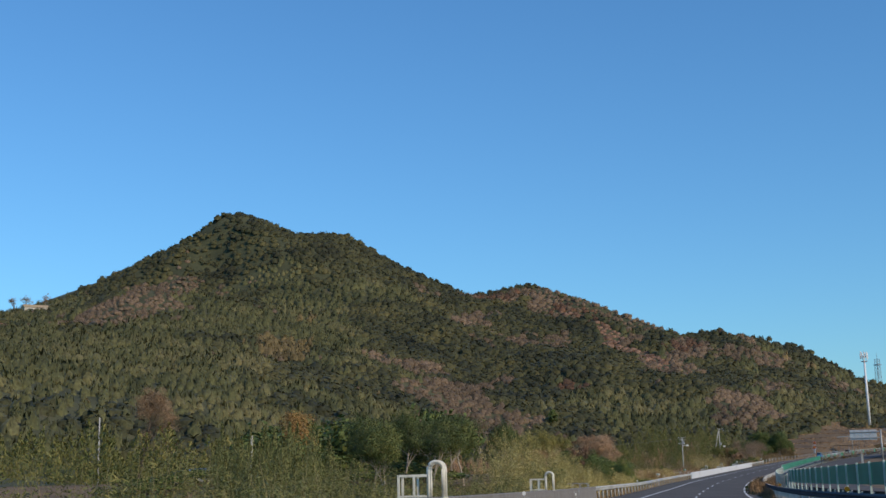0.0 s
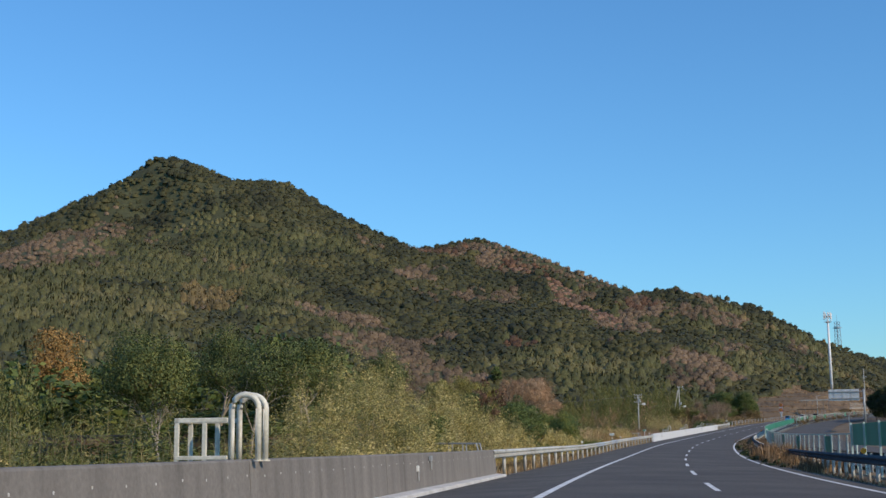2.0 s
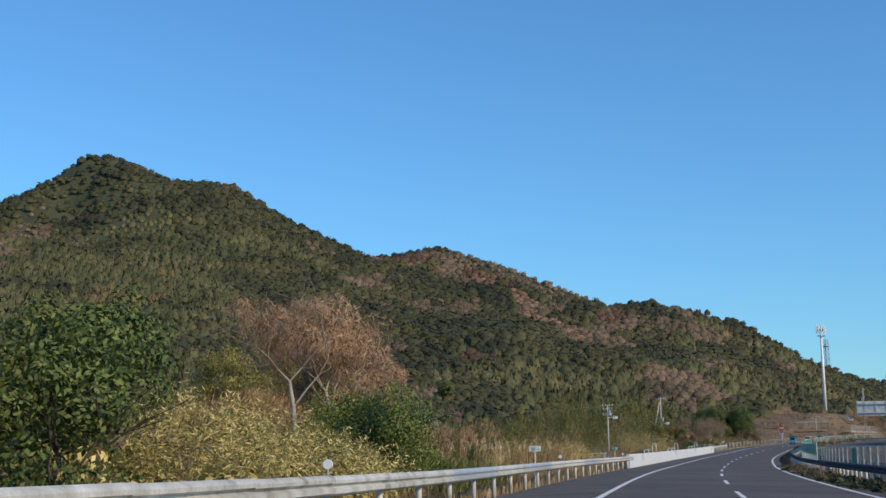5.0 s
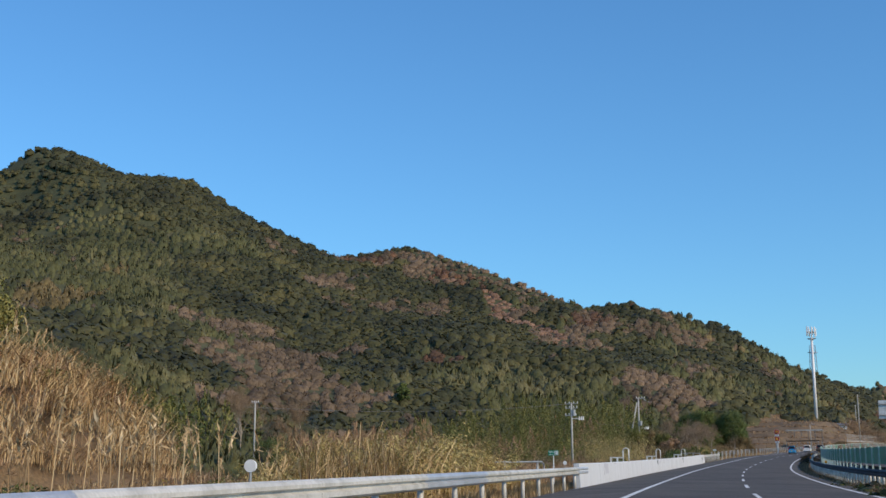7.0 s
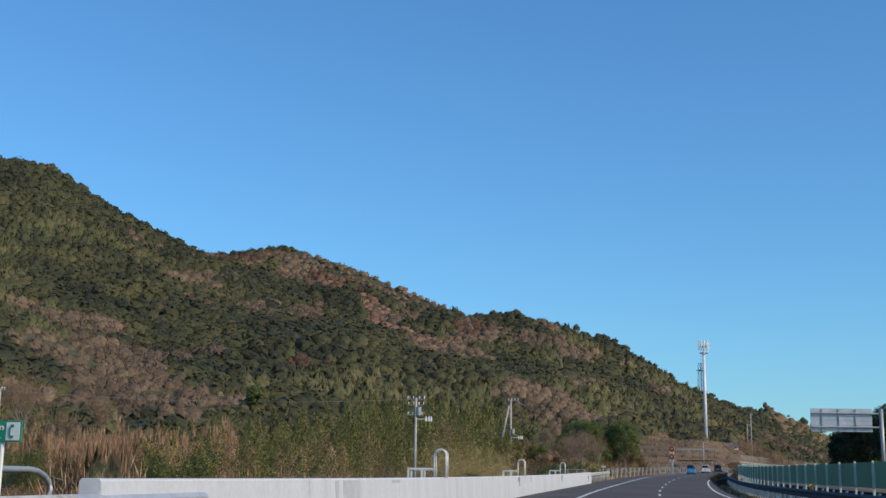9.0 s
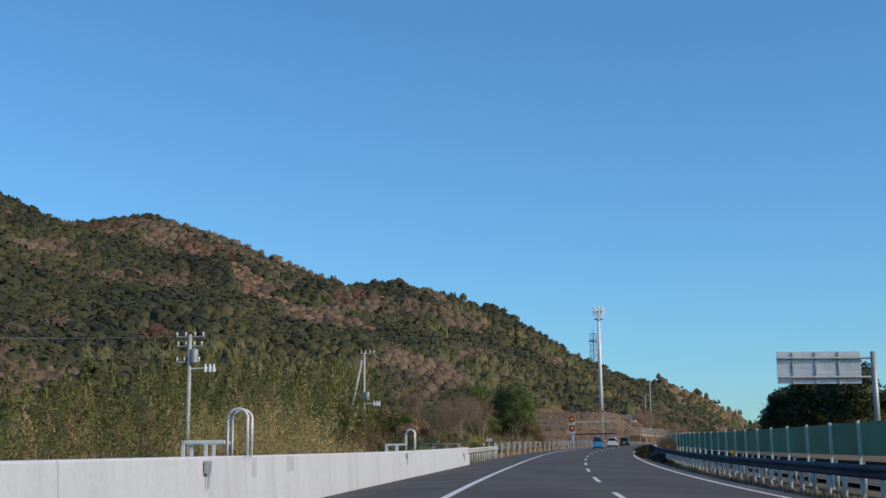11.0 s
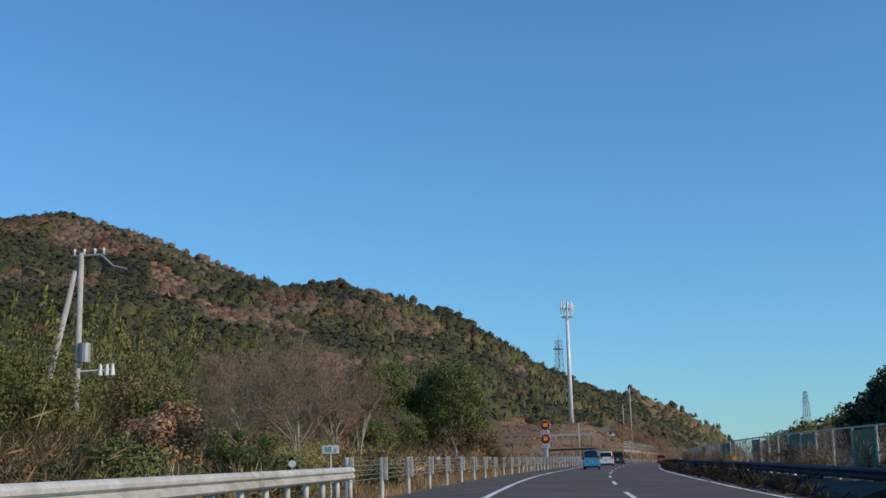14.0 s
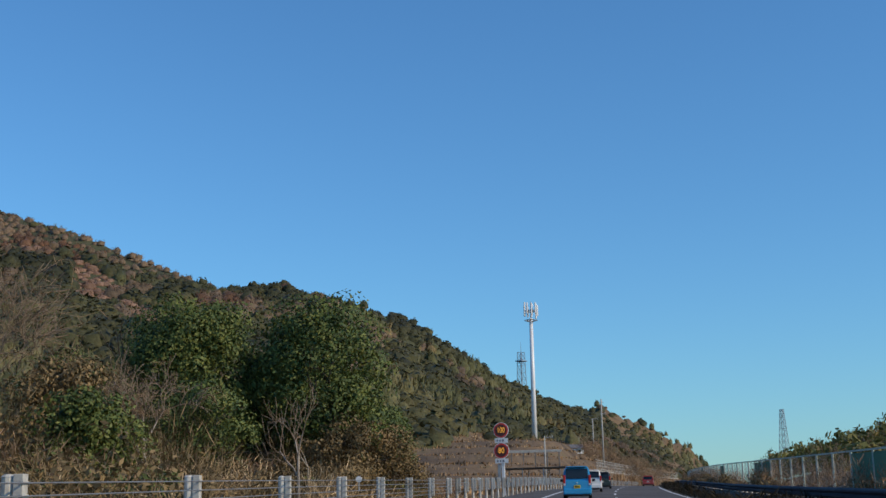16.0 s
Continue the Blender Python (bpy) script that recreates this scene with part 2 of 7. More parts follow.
LATTICE = varied("lattice_steel", [(0.3, (0.20, 0.24, 0.29)), (0.7, (0.30, 0.34, 0.40))], 0.5, 0.6, 0.2)
POLE_CONC = varied("pole_concrete", [(0.3, (0.34, 0.33, 0.30)), (0.7, (0.46, 0.45, 0.42))], 1.5, 0.85, fine=(16, 0.12))
NET_GREEN = varied("green_glare_panel", [(0.3, (0.020, 0.158, 0.093)), (0.7, (0.040, 0.247, 0.150))], 0.4, 0.55, fine=(30, 0.12), piece=0.25)
FENCE_PALE = varied("pale_green_post", [(0.3, (0.42, 0.52, 0.45)), (0.7, (0.56, 0.63, 0.57))], 2, 0.5)
PLATE_WHITE = varied("white_sign_face", [(0.3, (0.72, 0.72, 0.70)), (0.7, (0.82, 0.82, 0.80))], 3, 0.4)
INK_GREEN = mat("green_sign_ink", (0.01, 0.22, 0.13), 0.5)
SIGN_GREEN = mat("green_sign_face", (0.01, 0.26, 0.15), 0.4)
SIGN_RED = mat("red_sign_ring", (0.62, 0.05, 0.035), 0.45)
SIGN_DARK = mat("dark_sign_face", (0.10, 0.025, 0.02), 0.45)
INK_GREY = mat("grey_ink", (0.2, 0.2, 0.2), 0.6)
AMBER = mat("amber_reflector", (0.85, 0.32, 0.01), 0.3)
LAMP_AMBER = mat("amber_sign_lamps", (0.9, 0.45, 0.05), 0.4)
LAMP_AMBER.node_tree.nodes["Principled BSDF"].inputs["Emission Color"].default_value = (1.0, 0.42, 0.05, 1)
LAMP_AMBER.node_tree.nodes["Principled BSDF"].inputs["Emission Strength"].default_value = 0.45
BARK_DARK = varied("dark_bark", [(0.3, (0.05, 0.04, 0.03)), (0.7, (0.11, 0.09, 0.07))], 3, 0.95, bump=0.6, bump_scale=30)
BARK_PALE = varied("pale_bark", [(0.3, (0.238, 0.200, 0.155)), (0.7, (0.390, 0.336, 0.268))], 3, 0.9, bump=0.5, bump_scale=30)
BARK_TWIG = varied("brown_twig_bark", [(0.3, (0.165, 0.121, 0.080)), (0.7, (0.295, 0.220, 0.150))], 3, 0.9)
CULM = varied("bamboo_culm", [(0.3, (0.15, 0.13, 0.06)), (0.7, (0.32, 0.26, 0.12))], 2, 0.6, island=0.4)
EVERGREEN = leafy("evergreen_leaves", [(0.31, (0.047, 0.049, 0.026)), (0.5, (0.079, 0.079, 0.034)), (0.69, (0.130, 0.117, 0.046))], 0.03, 0.14, **FAR_LEAF)
BAMBOO_FAR = leafy("bamboo_leaves_far", [(0.31, (0.074, 0.079, 0.034)), (0.5, (0.126, 0.126, 0.051)), (0.69, (0.196, 0.174, 0.076))], 0.03, 0.12, **FAR_LEAF)
BAMBOO_GOLD = leafy("bamboo_leaves_golden", [(0.31, (0.130, 0.098, 0.042)), (0.5, (0.200, 0.150, 0.062)), (0.69, (0.270, 0.200, 0.090))], 0.05, 0.2, **FAR_LEAF)
BAMBOO_SLOPE = leafy("bamboo_leaves_slope", [(0.25, (0.079, 0.097, 0.027)), (0.5, (0.156, 0.162, 0.046)), (0.75, (0.270, 0.237, 0.079))], 0.06, 0.4)
BAMBOO_MID = leafy("bamboo_leaves_olive", [(0.25, (0.070, 0.098, 0.026)), (0.5, (0.142, 0.163, 0.043)), (0.75, (0.276, 0.246, 0.079))], 0.2, 0.5, 0.3)
BROWN_FAR = leafy("bare_twigs_far", [(0.31, (0.112, 0.086, 0.058)), (0.5, (0.184, 0.134, 0.088)), (0.69, (0.256, 0.183, 0.120))], 0.03, 0.15, 0.1, **FAR_LEAF)
BALD_FAR = leafy("dry_scrub_far", [(0.25, (0.165, 0.100, 0.069)), (0.5, (0.261, 0.163, 0.112)), (0.75, (0.358, 0.225, 0.156))], 0.06, 0.3, 0.1, **FAR_LEAF)
RUST_FAR = leafy("rusty_leaves_far", [(0.25, (0.098, 0.064, 0.044)), (0.5, (0.160, 0.094, 0.060)), (0.75, (0.215, 0.118, 0.072))], 0.05, 0.35, 0.1, **FAR_LEAF)
BAMBOO_NEAR = leafy("bamboo_leaves_near", [(0.2, (0.120, 0.122, 0.036)), (0.42, (0.340, 0.295, 0.088)), (0.62, (0.600, 0.480, 0.165)), (0.85, (0.800, 0.660, 0.310))], 0.22, 0.6, 0.35)
SHRUB_LEAF = leafy("glossy_shrub_leaves", [(0.2, (0.035, 0.068, 0.020)), (0.5, (0.101, 0.161, 0.034)), (0.8, (0.379, 0.353, 0.055))], 0.5, 0.6, 0.45)
TREE_LEAF = leafy("evergreen_tree_leaves", [(0.2, (0.036, 0.061, 0.021)), (0.5, (0.085, 0.127, 0.033)), (0.8, (0.186, 0.207, 0.053))], 0.25, 0.6, 0.3)
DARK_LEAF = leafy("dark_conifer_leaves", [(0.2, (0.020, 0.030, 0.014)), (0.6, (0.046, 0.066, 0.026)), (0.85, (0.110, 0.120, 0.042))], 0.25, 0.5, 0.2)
ORANGE_LEAF = leafy("orange_autumn_leaves", [(0.2, (0.18, 0.105, 0.036)), (0.5, (0.34, 0.20, 0.064)), (0.8, (0.46, 0.30, 0.11))], 0.4, 0.6)
GROVE_LEAF = leafy("grove_tree_leaves", [(0.2, (0.036, 0.056, 0.021)), (0.5, (0.090, 0.118, 0.036)), (0.8, (0.200, 0.210, 0.062))], 0.25, 0.6, 0.25)
BAMBOO_GREEN = leafy("bamboo_leaves_green", [(0.2, (0.080, 0.092, 0.032)), (0.5, (0.158, 0.166, 0.054)), (0.8, (0.290, 0.258, 0.092))], 0.22, 0.32, 0.3)
BAMBOO_KNOLL = leafy("bamboo_leaves_knoll", [(0.2, (0.085, 0.095, 0.028)), (0.5, (0.230, 0.215, 0.058)), (0.8, (0.430, 0.355, 0.110))], 0.3, 0.6, 0.3)
STRAW = leafy("dry_golden_grass", [(0.2, (0.310, 0.205, 0.105)), (0.5, (0.570, 0.405, 0.215)), (0.8, (0.760, 0.590, 0.360))], 0.3, 0.6, 0.15)
STRAW_VINE = leafy("dry_tan_vines", [(0.2, (0.210, 0.126, 0.073)), (0.5, (0.406, 0.259, 0.153)), (0.8, (0.588, 0.399, 0.246))], 0.4, 0.5, 0.1)
STRAW_BROWN = leafy("dry_brown_grass", [(0.2, (0.215, 0.132, 0.074)), (0.5, (0.400, 0.262, 0.146)), (0.8, (0.590, 0.400, 0.225))], 0.3, 0.6, 0.1)
GRASS_GREEN = leafy("broad_green_grass", [(0.2, (0.059, 0.092, 0.026)), (0.5, (0.116, 0.167, 0.045)), (0.8, (0.253, 0.267, 0.075))], 0.5, 0.6, 0.3)
# brown median weeds and soil, darkened in colour for the guardrail's shade
SHADED_WEED = leafy("shaded_median_weeds", [(0.2, (0.022, 0.017, 0.012)), (0.5, (0.045, 0.036, 0.022)), (0.8, (0.085, 0.068, 0.040))], 0.5, 0.4, 0.1)
SHADED_SOIL = varied("shaded_median_soil", [(0.3, (0.022, 0.018, 0.014)), (0.6, (0.042, 0.034, 0.026)), (0.8, (0.065, 0.052, 0.038))], 0.8, 0.95, fine=(8, 0.35), bump=0.8, bump_scale=10)
OLIVE_BROWN = leafy("withered_olive_leaves", [(0.2, (0.085, 0.068, 0.034)), (0.5, (0.185, 0.135, 0.066)), (0.8, (0.330, 0.235, 0.115))], 0.3, 0.6, 0.15)
TWIG = leafy("brown_twigs", [(0.2, (0.155, 0.104, 0.062)), (0.5, (0.290, 0.194, 0.116)), (0.8, (0.415, 0.286, 0.176))], 0.4, 0.5, 0.1)


# ------------------------------------------------------------------ mesh helpers
def mesh_of(name, verts, faces, normals=None):
    """A mesh from numpy verts (n, 3) and faces (m, 3 or 4); normals round the leaves of a crown into one soft volume."""
    verts, faces = np.asarray(verts, np.float32), np.asarray(faces, np.int32)
    me = bpy.data.meshes.new(name)
    k = faces.shape[1]
    me.vertices.add(len(verts))
    me.vertices.foreach_set("co", verts.ravel())
    me.loops.add(faces.size)
    me.loops.foreach_set("vertex_index", faces.ravel())
    me.polygons.add(len(faces))
    me.polygons.foreach_set("loop_start", np.arange(0, faces.size, k, dtype=np.int32))
    me.polygons.foreach_set("loop_total", np.full(len(faces), k, np.int32))
    me.update(calc_edges=True)
    if normals is not None:
        me.polygons.foreach_set("use_smooth", np.ones(len(faces), bool))
        me.normals_split_custom_set_from_vertices(np.asarray(normals, np.float32))
    return me


def thing(name, me, material, label="", category="", group="", kind="", at=None):
    ob = new(name, me)
    if me is not None and material is not None and not me.materials:
        me.materials.append(material)
    if at is not None:
        ob.matrix_basis = at
    return tagged(ob, label, category, group, kind)


def empty(name, at, label, category, group="", kind=""):
    ob = new(name)
    ob.empty_display_size = 0.2
    ob.matrix_basis = at
    return tagged(ob, label, category, group, kind)


def child(name, me, material, parent, at=None, label=""):
    """A part under a thing or under a part; its place is given in the parent's own frame."""
    if not me.materials:
        me.materials.append(material)
    ob = new(name, me)
    ob.parent = parent
    if at is not None:
        ob.matrix_basis = at
    return tagged(ob, label)


def part(name, bm, material, parent, label="", flat=True):
    me = bpy.data.meshes.new(name)
    bm.normal_update()
    bm.to_mesh(me)
    bm.free()
    if not flat:
        me.polygons.foreach_set("use_smooth", [True] * len(me.polygons))
    return child(name, me, material, parent, None, label)


def box(bm, x, y, z, sx, sy, sz, bevel=0.0, turn=None):
    """A box about its middle, with bevelled edges."""
    made = bmesh.ops.create_cube(bm, size=1.0)["verts"]
    m = Matrix.Translation((x, y, z)) @ (turn or Matrix()) @ Matrix.Diagonal((sx, sy, sz, 1))
    bmesh.ops.transform(bm, matrix=m, verts=made)
    if bevel:
        edges = list({e for v in made for e in v.link_edges})
        bmesh.ops.bevel(bm, geom=edges, offset=bevel, segments=2, affect="EDGES", profile=0.6)
    return bm


def tube(bm, points, radius, sides=8, end=None):
    """A round bar through points; radius may shrink to end."""
    rings, points = [], [Vector(p) for p in points]
    for i, p in enumerate(points):
        a, b = points[max(i - 1, 0)], points[min(i + 1, len(points) - 1)]
        d = (b - a).normalized()
        ref = Vector((0, 0, 1)) if abs(d.z) < 0.9 else Vector((1, 0, 0))
        u = d.cross(ref).normalized()
        w = d.cross(u)
        r = radius if end is None else radius + (end - radius) * i / max(len(points) - 1, 1)
        rings.append([bm.verts.new(p + r * (math.cos(2 * math.pi * k / sides) * u + math.sin(2 * math.pi * k / sides) * w)) for k in range(sides)])
    for a, b in zip(rings, rings[1:]):
        for k in range(sides):
            bm.faces.new((a[k], a[(k + 1) % sides], b[(k + 1) % sides], b[k]))
    bm.faces.new(list(reversed(rings[0])))
    bm.faces.new(rings[-1])
    return bm


def ribbon(name, profile, s0, s1, step=4.0, closed=True):
    """A profile of (lat, height) points swept along the road from s0 to s1, as a mesh in world places."""
    ss = np.linspace(s0, s1, max(2, int(round((s1 - s0) / step)) + 1))
    prof = np.array(profile, float)
    n, k = len(ss), len(prof)
    verts = places(ss[:, None], prof[None, :, 0], prof[None, :, 1]).reshape(-1, 3)
    f = []
    for j in range(k if closed else k - 1):
        a, b = np.arange(n - 1) * k + j, np.arange(n - 1) * k + (j + 1) % k
        f.append(np.stack([a, b, b + k, a + k], -1))
    me = mesh_of(name, verts, np.concatenate(f))
    if closed:
        bm = bmesh.new()
        bm.from_mesh(me)
        bm.verts.ensure_lookup_table()
        bm.faces.new([bm.verts[j] for j in range(k)])
        bm.faces.new([bm.verts[(n - 1) * k + j] for j in reversed(range(k))])
        bmesh.ops.recalc_face_normals(bm, faces=bm.faces)
        for face in bm.faces:
            face.smooth = False
        bm.to_mesh(me)
        bm.free()
    else:
        me.polygons.foreach_set("use_smooth", np.zeros(len(me.polygons), bool))
    return me


def strip(name, lat0, lat1, s0, s1, up, step=4.0, cross=2):
    return ribbon(name, [(lat0 + (lat1 - lat0) * i / (cross - 1), up) for i in range(cross)][::-1], s0, s1, step, closed=False)

# ------------------------------------------------------------------ ground and carriageway
def build_ground():
    s = np.r_[np.arange(-420, -60, 40), np.arange(-60, 1240, 6.0), np.arange(1240, 1700, 30), np.arange(1700, 4200, 250)]
    lat = np.r_[-1500, -1200, -1000, -860, -760, np.arange(-680, -66, 11.0), np.arange(-66, -6.1, 2.4), -6.2, -5.2, 0, 7, 8, 9, 10.5, 11, 20, np.arange(22, 66, 4.0), 80, 110, 160, 240, 360, 520, 760]
    S, L = np.meshgrid(s, lat, indexing="ij")
    up = ground(S, L)
    far = smooth(1250, 1700, S)
    up = up * (1 - far) - 12 * far
    up += value_noise(S, L, 3.5, 7) * 0.10 * ((L < -6.5) | (L > 22))
    v = places(S, L, up).reshape(-1, 3)
    a = (np.arange(len(s) - 1)[:, None] * len(lat) + np.arange(len(lat) - 1)[None]).ravel()
    me = mesh_of("ground", v, np.stack([a, a + len(lat), a + len(lat) + 1, a + 1], -1)[:, ::-1])
    me.polygons.foreach_set("use_smooth", [True] * len(me.polygons))
    me.materials.append(SOIL)
    me.materials.append(FOREST_FLOOR)
    wooded = ((up > 2.0) & (L < -52) & ((S < 500) | (L < -64)))[:-1, :-1].ravel()
    me.polygons.foreach_set("material_index", wooded.astype(np.int32))
    thing("ground", me, None, "brown winter soil and leaf litter below the vegetation", "ground", kind="structure")


build_ground()
LINE_L, LINE_D, LINE_R = -1.83, 2.20, 6.38
thing("road", strip("road", LINE_L - 0.3, LINE_R + 0.25, -60, 1200, 0.0, 3.0, 5), ASPHALT, "dark grey asphalt carriageway curving to the right uphill", "road", kind="structure")
thing("road_shoulder", ribbon("road_shoulder", [(LINE_L - 0.3, 0.0), (-3.7, -0.108), (-5.32, -0.22)], -60, 1200, 3.0, closed=False), ASPHALT_OLD, "worn lighter asphalt hard shoulder beside the carriageway", "shoulder", kind="structure")
thing("road_median_edge", strip("road_median_edge", LINE_R + 0.25, 7.25, -60, 1200, 0.0, 3.0, 2), ASPHALT_OLD, "narrow asphalt edge strip beside the median", "shoulder", kind="structure")
thing("road_opposite", strip("road_opposite", 11.2, 20.4, -60, 1200, 0.02, 3.0, 3), ASPHALT, "asphalt carriageway beyond the median", "road", kind="structure")
thing("lane_edge_line", strip("lane_edge_line", LINE_L - 0.09, LINE_L + 0.09, -60, 1200, 0.006, 3.0), PAINT_WHITE, "solid white painted edge line along the shoulder", "road marking", kind="structure")
thing("median_edge_line", strip("median_edge_line", LINE_R - 0.09, LINE_R + 0.09, -60, 1200, 0.006, 3.0), PAINT_WHITE, "solid white painted edge line along the median", "road marking", kind="structure")
dashes = empty("lane_divider_line", Matrix(), "dashed white painted line between the two lanes", "road marking", kind="structure")
CYCLE, DASH_LEN, DASH_AT = 16.2, 6.6, 2.0
for i in range(-2, 70):
    a = DASH_AT + i * CYCLE
    child("dash", strip("dash", LINE_D - 0.075, LINE_D + 0.075, a, a + DASH_LEN, 0.006, 2.2), PAINT_WHITE, dashes)

# ------------------------------------------------------------------ barriers on the near side
BAR = -5.62      # middle of the parapets


def parapet(name, s0, s1, high, material, label, panel=10.0):
    """A cast parapet in panels with a stepped footing, each with a slightly sloped face."""
    wall = empty(name, Matrix(), label, "parapet", kind="structure")
    n = max(1, round((s1 - s0) / panel))
    for i in range(n):
        a, b = s0 + (s1 - s0) * i / n, s0 + (s1 - s0) * (i + 1) / n
        prof = [(BAR + 0.20, -0.45), (BAR + 0.16, 0.30), (BAR + 0.125, high - 0.03), (BAR + 0.10, high), (BAR - 0.10, high), (BAR - 0.125, high - 0.03), (BAR - 0.16, -0.9)]
        child("panel", ribbon("panel", prof, a + 0.012, b - 0.012, 2.5), material, wall)
    return wall


wall_a = parapet("parapet_concrete", -55, 99.8, 0.81, CONCRETE, "long weathered grey concrete parapet with vertical stains")
wall_b = parapet("parapet_painted", 232.5, 349.6, 0.88, CONCRETE_PALE, "long white painted concrete parapet along the shoulder")
PATCH_GREY = varied("grey_paint_patch", [(0.3, (0.42, 0.42, 0.44)), (0.7, (0.50, 0.50, 0.52))], 2.5, 0.8, fine=(12, 0.08))
for a, b, low in ((245.2, 246.9, 0.26), (244.45, 244.75, 0.16), (291.6, 292.0, 0.45), (295.2, 295.9, 0.5), (251.0, 252.2, 0.76)):
    lean = (0.16 - 0.125) / 0.62
    face = lambda h: BAR + 0.16 - lean * (h - 0.30)
    prof = [(face(low) + 0.004, low), (face(0.84) + 0.004, 0.84), (face(0.84) - 0.004, 0.84), (face(low) - 0.004, low)]
    child("paint_patch", ribbon("paint_patch", prof, a, b, 1.0), PATCH_GREY, wall_b, None, "grey patch of fresh paint")
_bm = bmesh.new()
bmesh.ops.create_cone(_bm, cap_ends=True, segments=8, radius1=0.022, radius2=0.018, depth=0.012, matrix=Matrix.Rotation(radians(90), 4, "Y"))
TIE_MARK = bpy.data.meshes.new("tie_mark")
_bm.to_mesh(TIE_MARK)
_bm.free()
for i in range(118):
    child("tie_mark", TIE_MARK, KERB, wall_a, stand(-6 + 0.9 * i, BAR + 0.139, 0.57 + 0.012 * math.sin(i * 2.3)))
for nm, s0, s1 in (("kerb", -55, 99.6),):
    kerb = empty(nm, Matrix(), "pale concrete kerb at the foot of the parapet", "kerb", kind="structure")
    n = int((s1 - s0) / 5)
    for i in range(n):
        a, b = s0 + (s1 - s0) * i / n, s0 + (s1 - s0) * (i + 1) / n
        prof = [(BAR + 0.62, -0.4), (BAR + 0.60, -0.13), (BAR + 0.57, -0.105), (BAR + 0.21, -0.095), (BAR + 0.21, -0.4)]
        child("kerb_stone", ribbon("kerb_stone", prof, a + 0.006, b - 0.006, 2.5), KERB, kerb)


def beam_profile(at, side, high, deep=0.085, tall=0.35):
    """W-beam seen end on; side +1 faces right."""
    pts = [(0, 0), (0.55, 0.06), (1, 0.16), (1, 0.38), (0.1, 0.48), (0.1, 0.57), (1, 0.65), (1, 0.80), (0.6, 0.92), (0, 1)]
    front = [(at + side * deep * u, high - tall + tall * v) for u, v in pts]
    back = [(p[0] - side * 0.012, p[1]) for p in reversed(front)]
    return front + back


def post_mesh(high, r=0.07, deep=0.4):
    bm = bmesh.new()
    tube(bm, [(0, 0, -deep), (0, 0, high - 0.02)], r, 10)
    tube(bm, [(0, 0, high - 0.02), (0, 0, high)], r * 1.04, 10, r * 0.8)
    me = bpy.data.meshes.new("post")
    bm.to_mesh(me)
    bm.free()
    for p in me.polygons:
        p.use_smooth = len(p.vertices) == 4
    return me


def guardrail(name, label, s0, s1, at, side, high, beam_mat, post_mat, spacing, panel=4.0, new_panels=(), sag=None):
    rail = empty(name, Matrix(), label, "guardrail", kind="structure")
    n = max(1, round((s1 - s0) / panel))
    prof = beam_profile(at, side, high)
    for i in range(n):
        a, b = s0 + (s1 - s0) * i / n, s0 + (s1 - s0) * (i + 1) / n
        fresh = i in new_panels
        shift = 0.004 if i % 2 else 0.0
        me = ribbon("beam", [(u + side * shift, h - (sag(0.5 * (a + b)) if sag else 0.0)) for u, h in prof], a - 0.12, b + 0.12, 2.2)
        child("beam", me, STEEL_NEW if fresh else beam_mat, rail, None, "newer bluish galvanised beam" if fresh else "")
    pm = post_mesh(high - 0.02)
    pm.materials.append(post_mat)
    k = int((s1 - s0) / spacing)
    for i in range(k + 1):
        child("post", pm, post_mat, rail, stand(s0 + 0.4 + i * spacing, at - side * 0.11, -(sag(s0 + 0.4 + i * spacing) if sag else 0.0)))
    return rail


guardrail("guardrail_first", "white painted W-beam guardrail on round posts beside the shoulder", 99.4, 236, -5.52, 1, 0.82, STEEL_WHITE, STEEL_WHITE, 4.0, new_panels=(15, 16, 19, 20, 25, 26, 33), sag=lambda s: 0.10 * float(smooth(118, 158, s)))
guardrail("guardrail_second", "short white W-beam guardrail joining the parapet to the cable fence", 349.2, 375.2, -5.52, 1, 0.82, STEEL_WHITE, STEEL_WHITE, 2.0)
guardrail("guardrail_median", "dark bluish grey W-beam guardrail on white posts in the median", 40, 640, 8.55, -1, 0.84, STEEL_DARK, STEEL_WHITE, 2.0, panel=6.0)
# earth bank; the shade under the rail is part of its soil colour
thing("median_bank", ribbon("median_bank", [(7.25, 0.02), (7.5, 0.20), (8.1, 0.40), (9.0, 0.44), (9.7, 0.2), (9.7, -0.2), (7.25, -0.2)], 372, 640, 4), SHADED_SOIL, "low bank of dark earth under the median guardrail, the rail's shade in its colour", "earth bank", kind="structure")
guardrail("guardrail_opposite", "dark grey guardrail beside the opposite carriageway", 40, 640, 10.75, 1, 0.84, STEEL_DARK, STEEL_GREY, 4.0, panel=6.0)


def cable_post_mesh():
    bm = bmesh.new()
    tube(bm, [(0, 0, -0.4), (0, 0, 1.04)], 0.078, 12)
    tube(bm, [(0, 0, 1.04), (0, 0, 1.07)], 0.082, 12, 0.05)
    me = bpy.data.meshes.new("post")
    bm.to_mesh(me)
    bm.free()
    return me


def cable_bracket_mesh():
    bm = bmesh.new()
    box(bm, 0.135, 0, 0.70, 0.11, 0.14, 0.74, 0.008)
    for i in range(5):
        box(bm, 0.185, 0, 0.42 + i * 0.14, 0.03, 0.16, 0.035, 0.004)
    me = bpy.data.meshes.new("bracket")
    bm.to_mesh(me)
    bm.free()
    return me


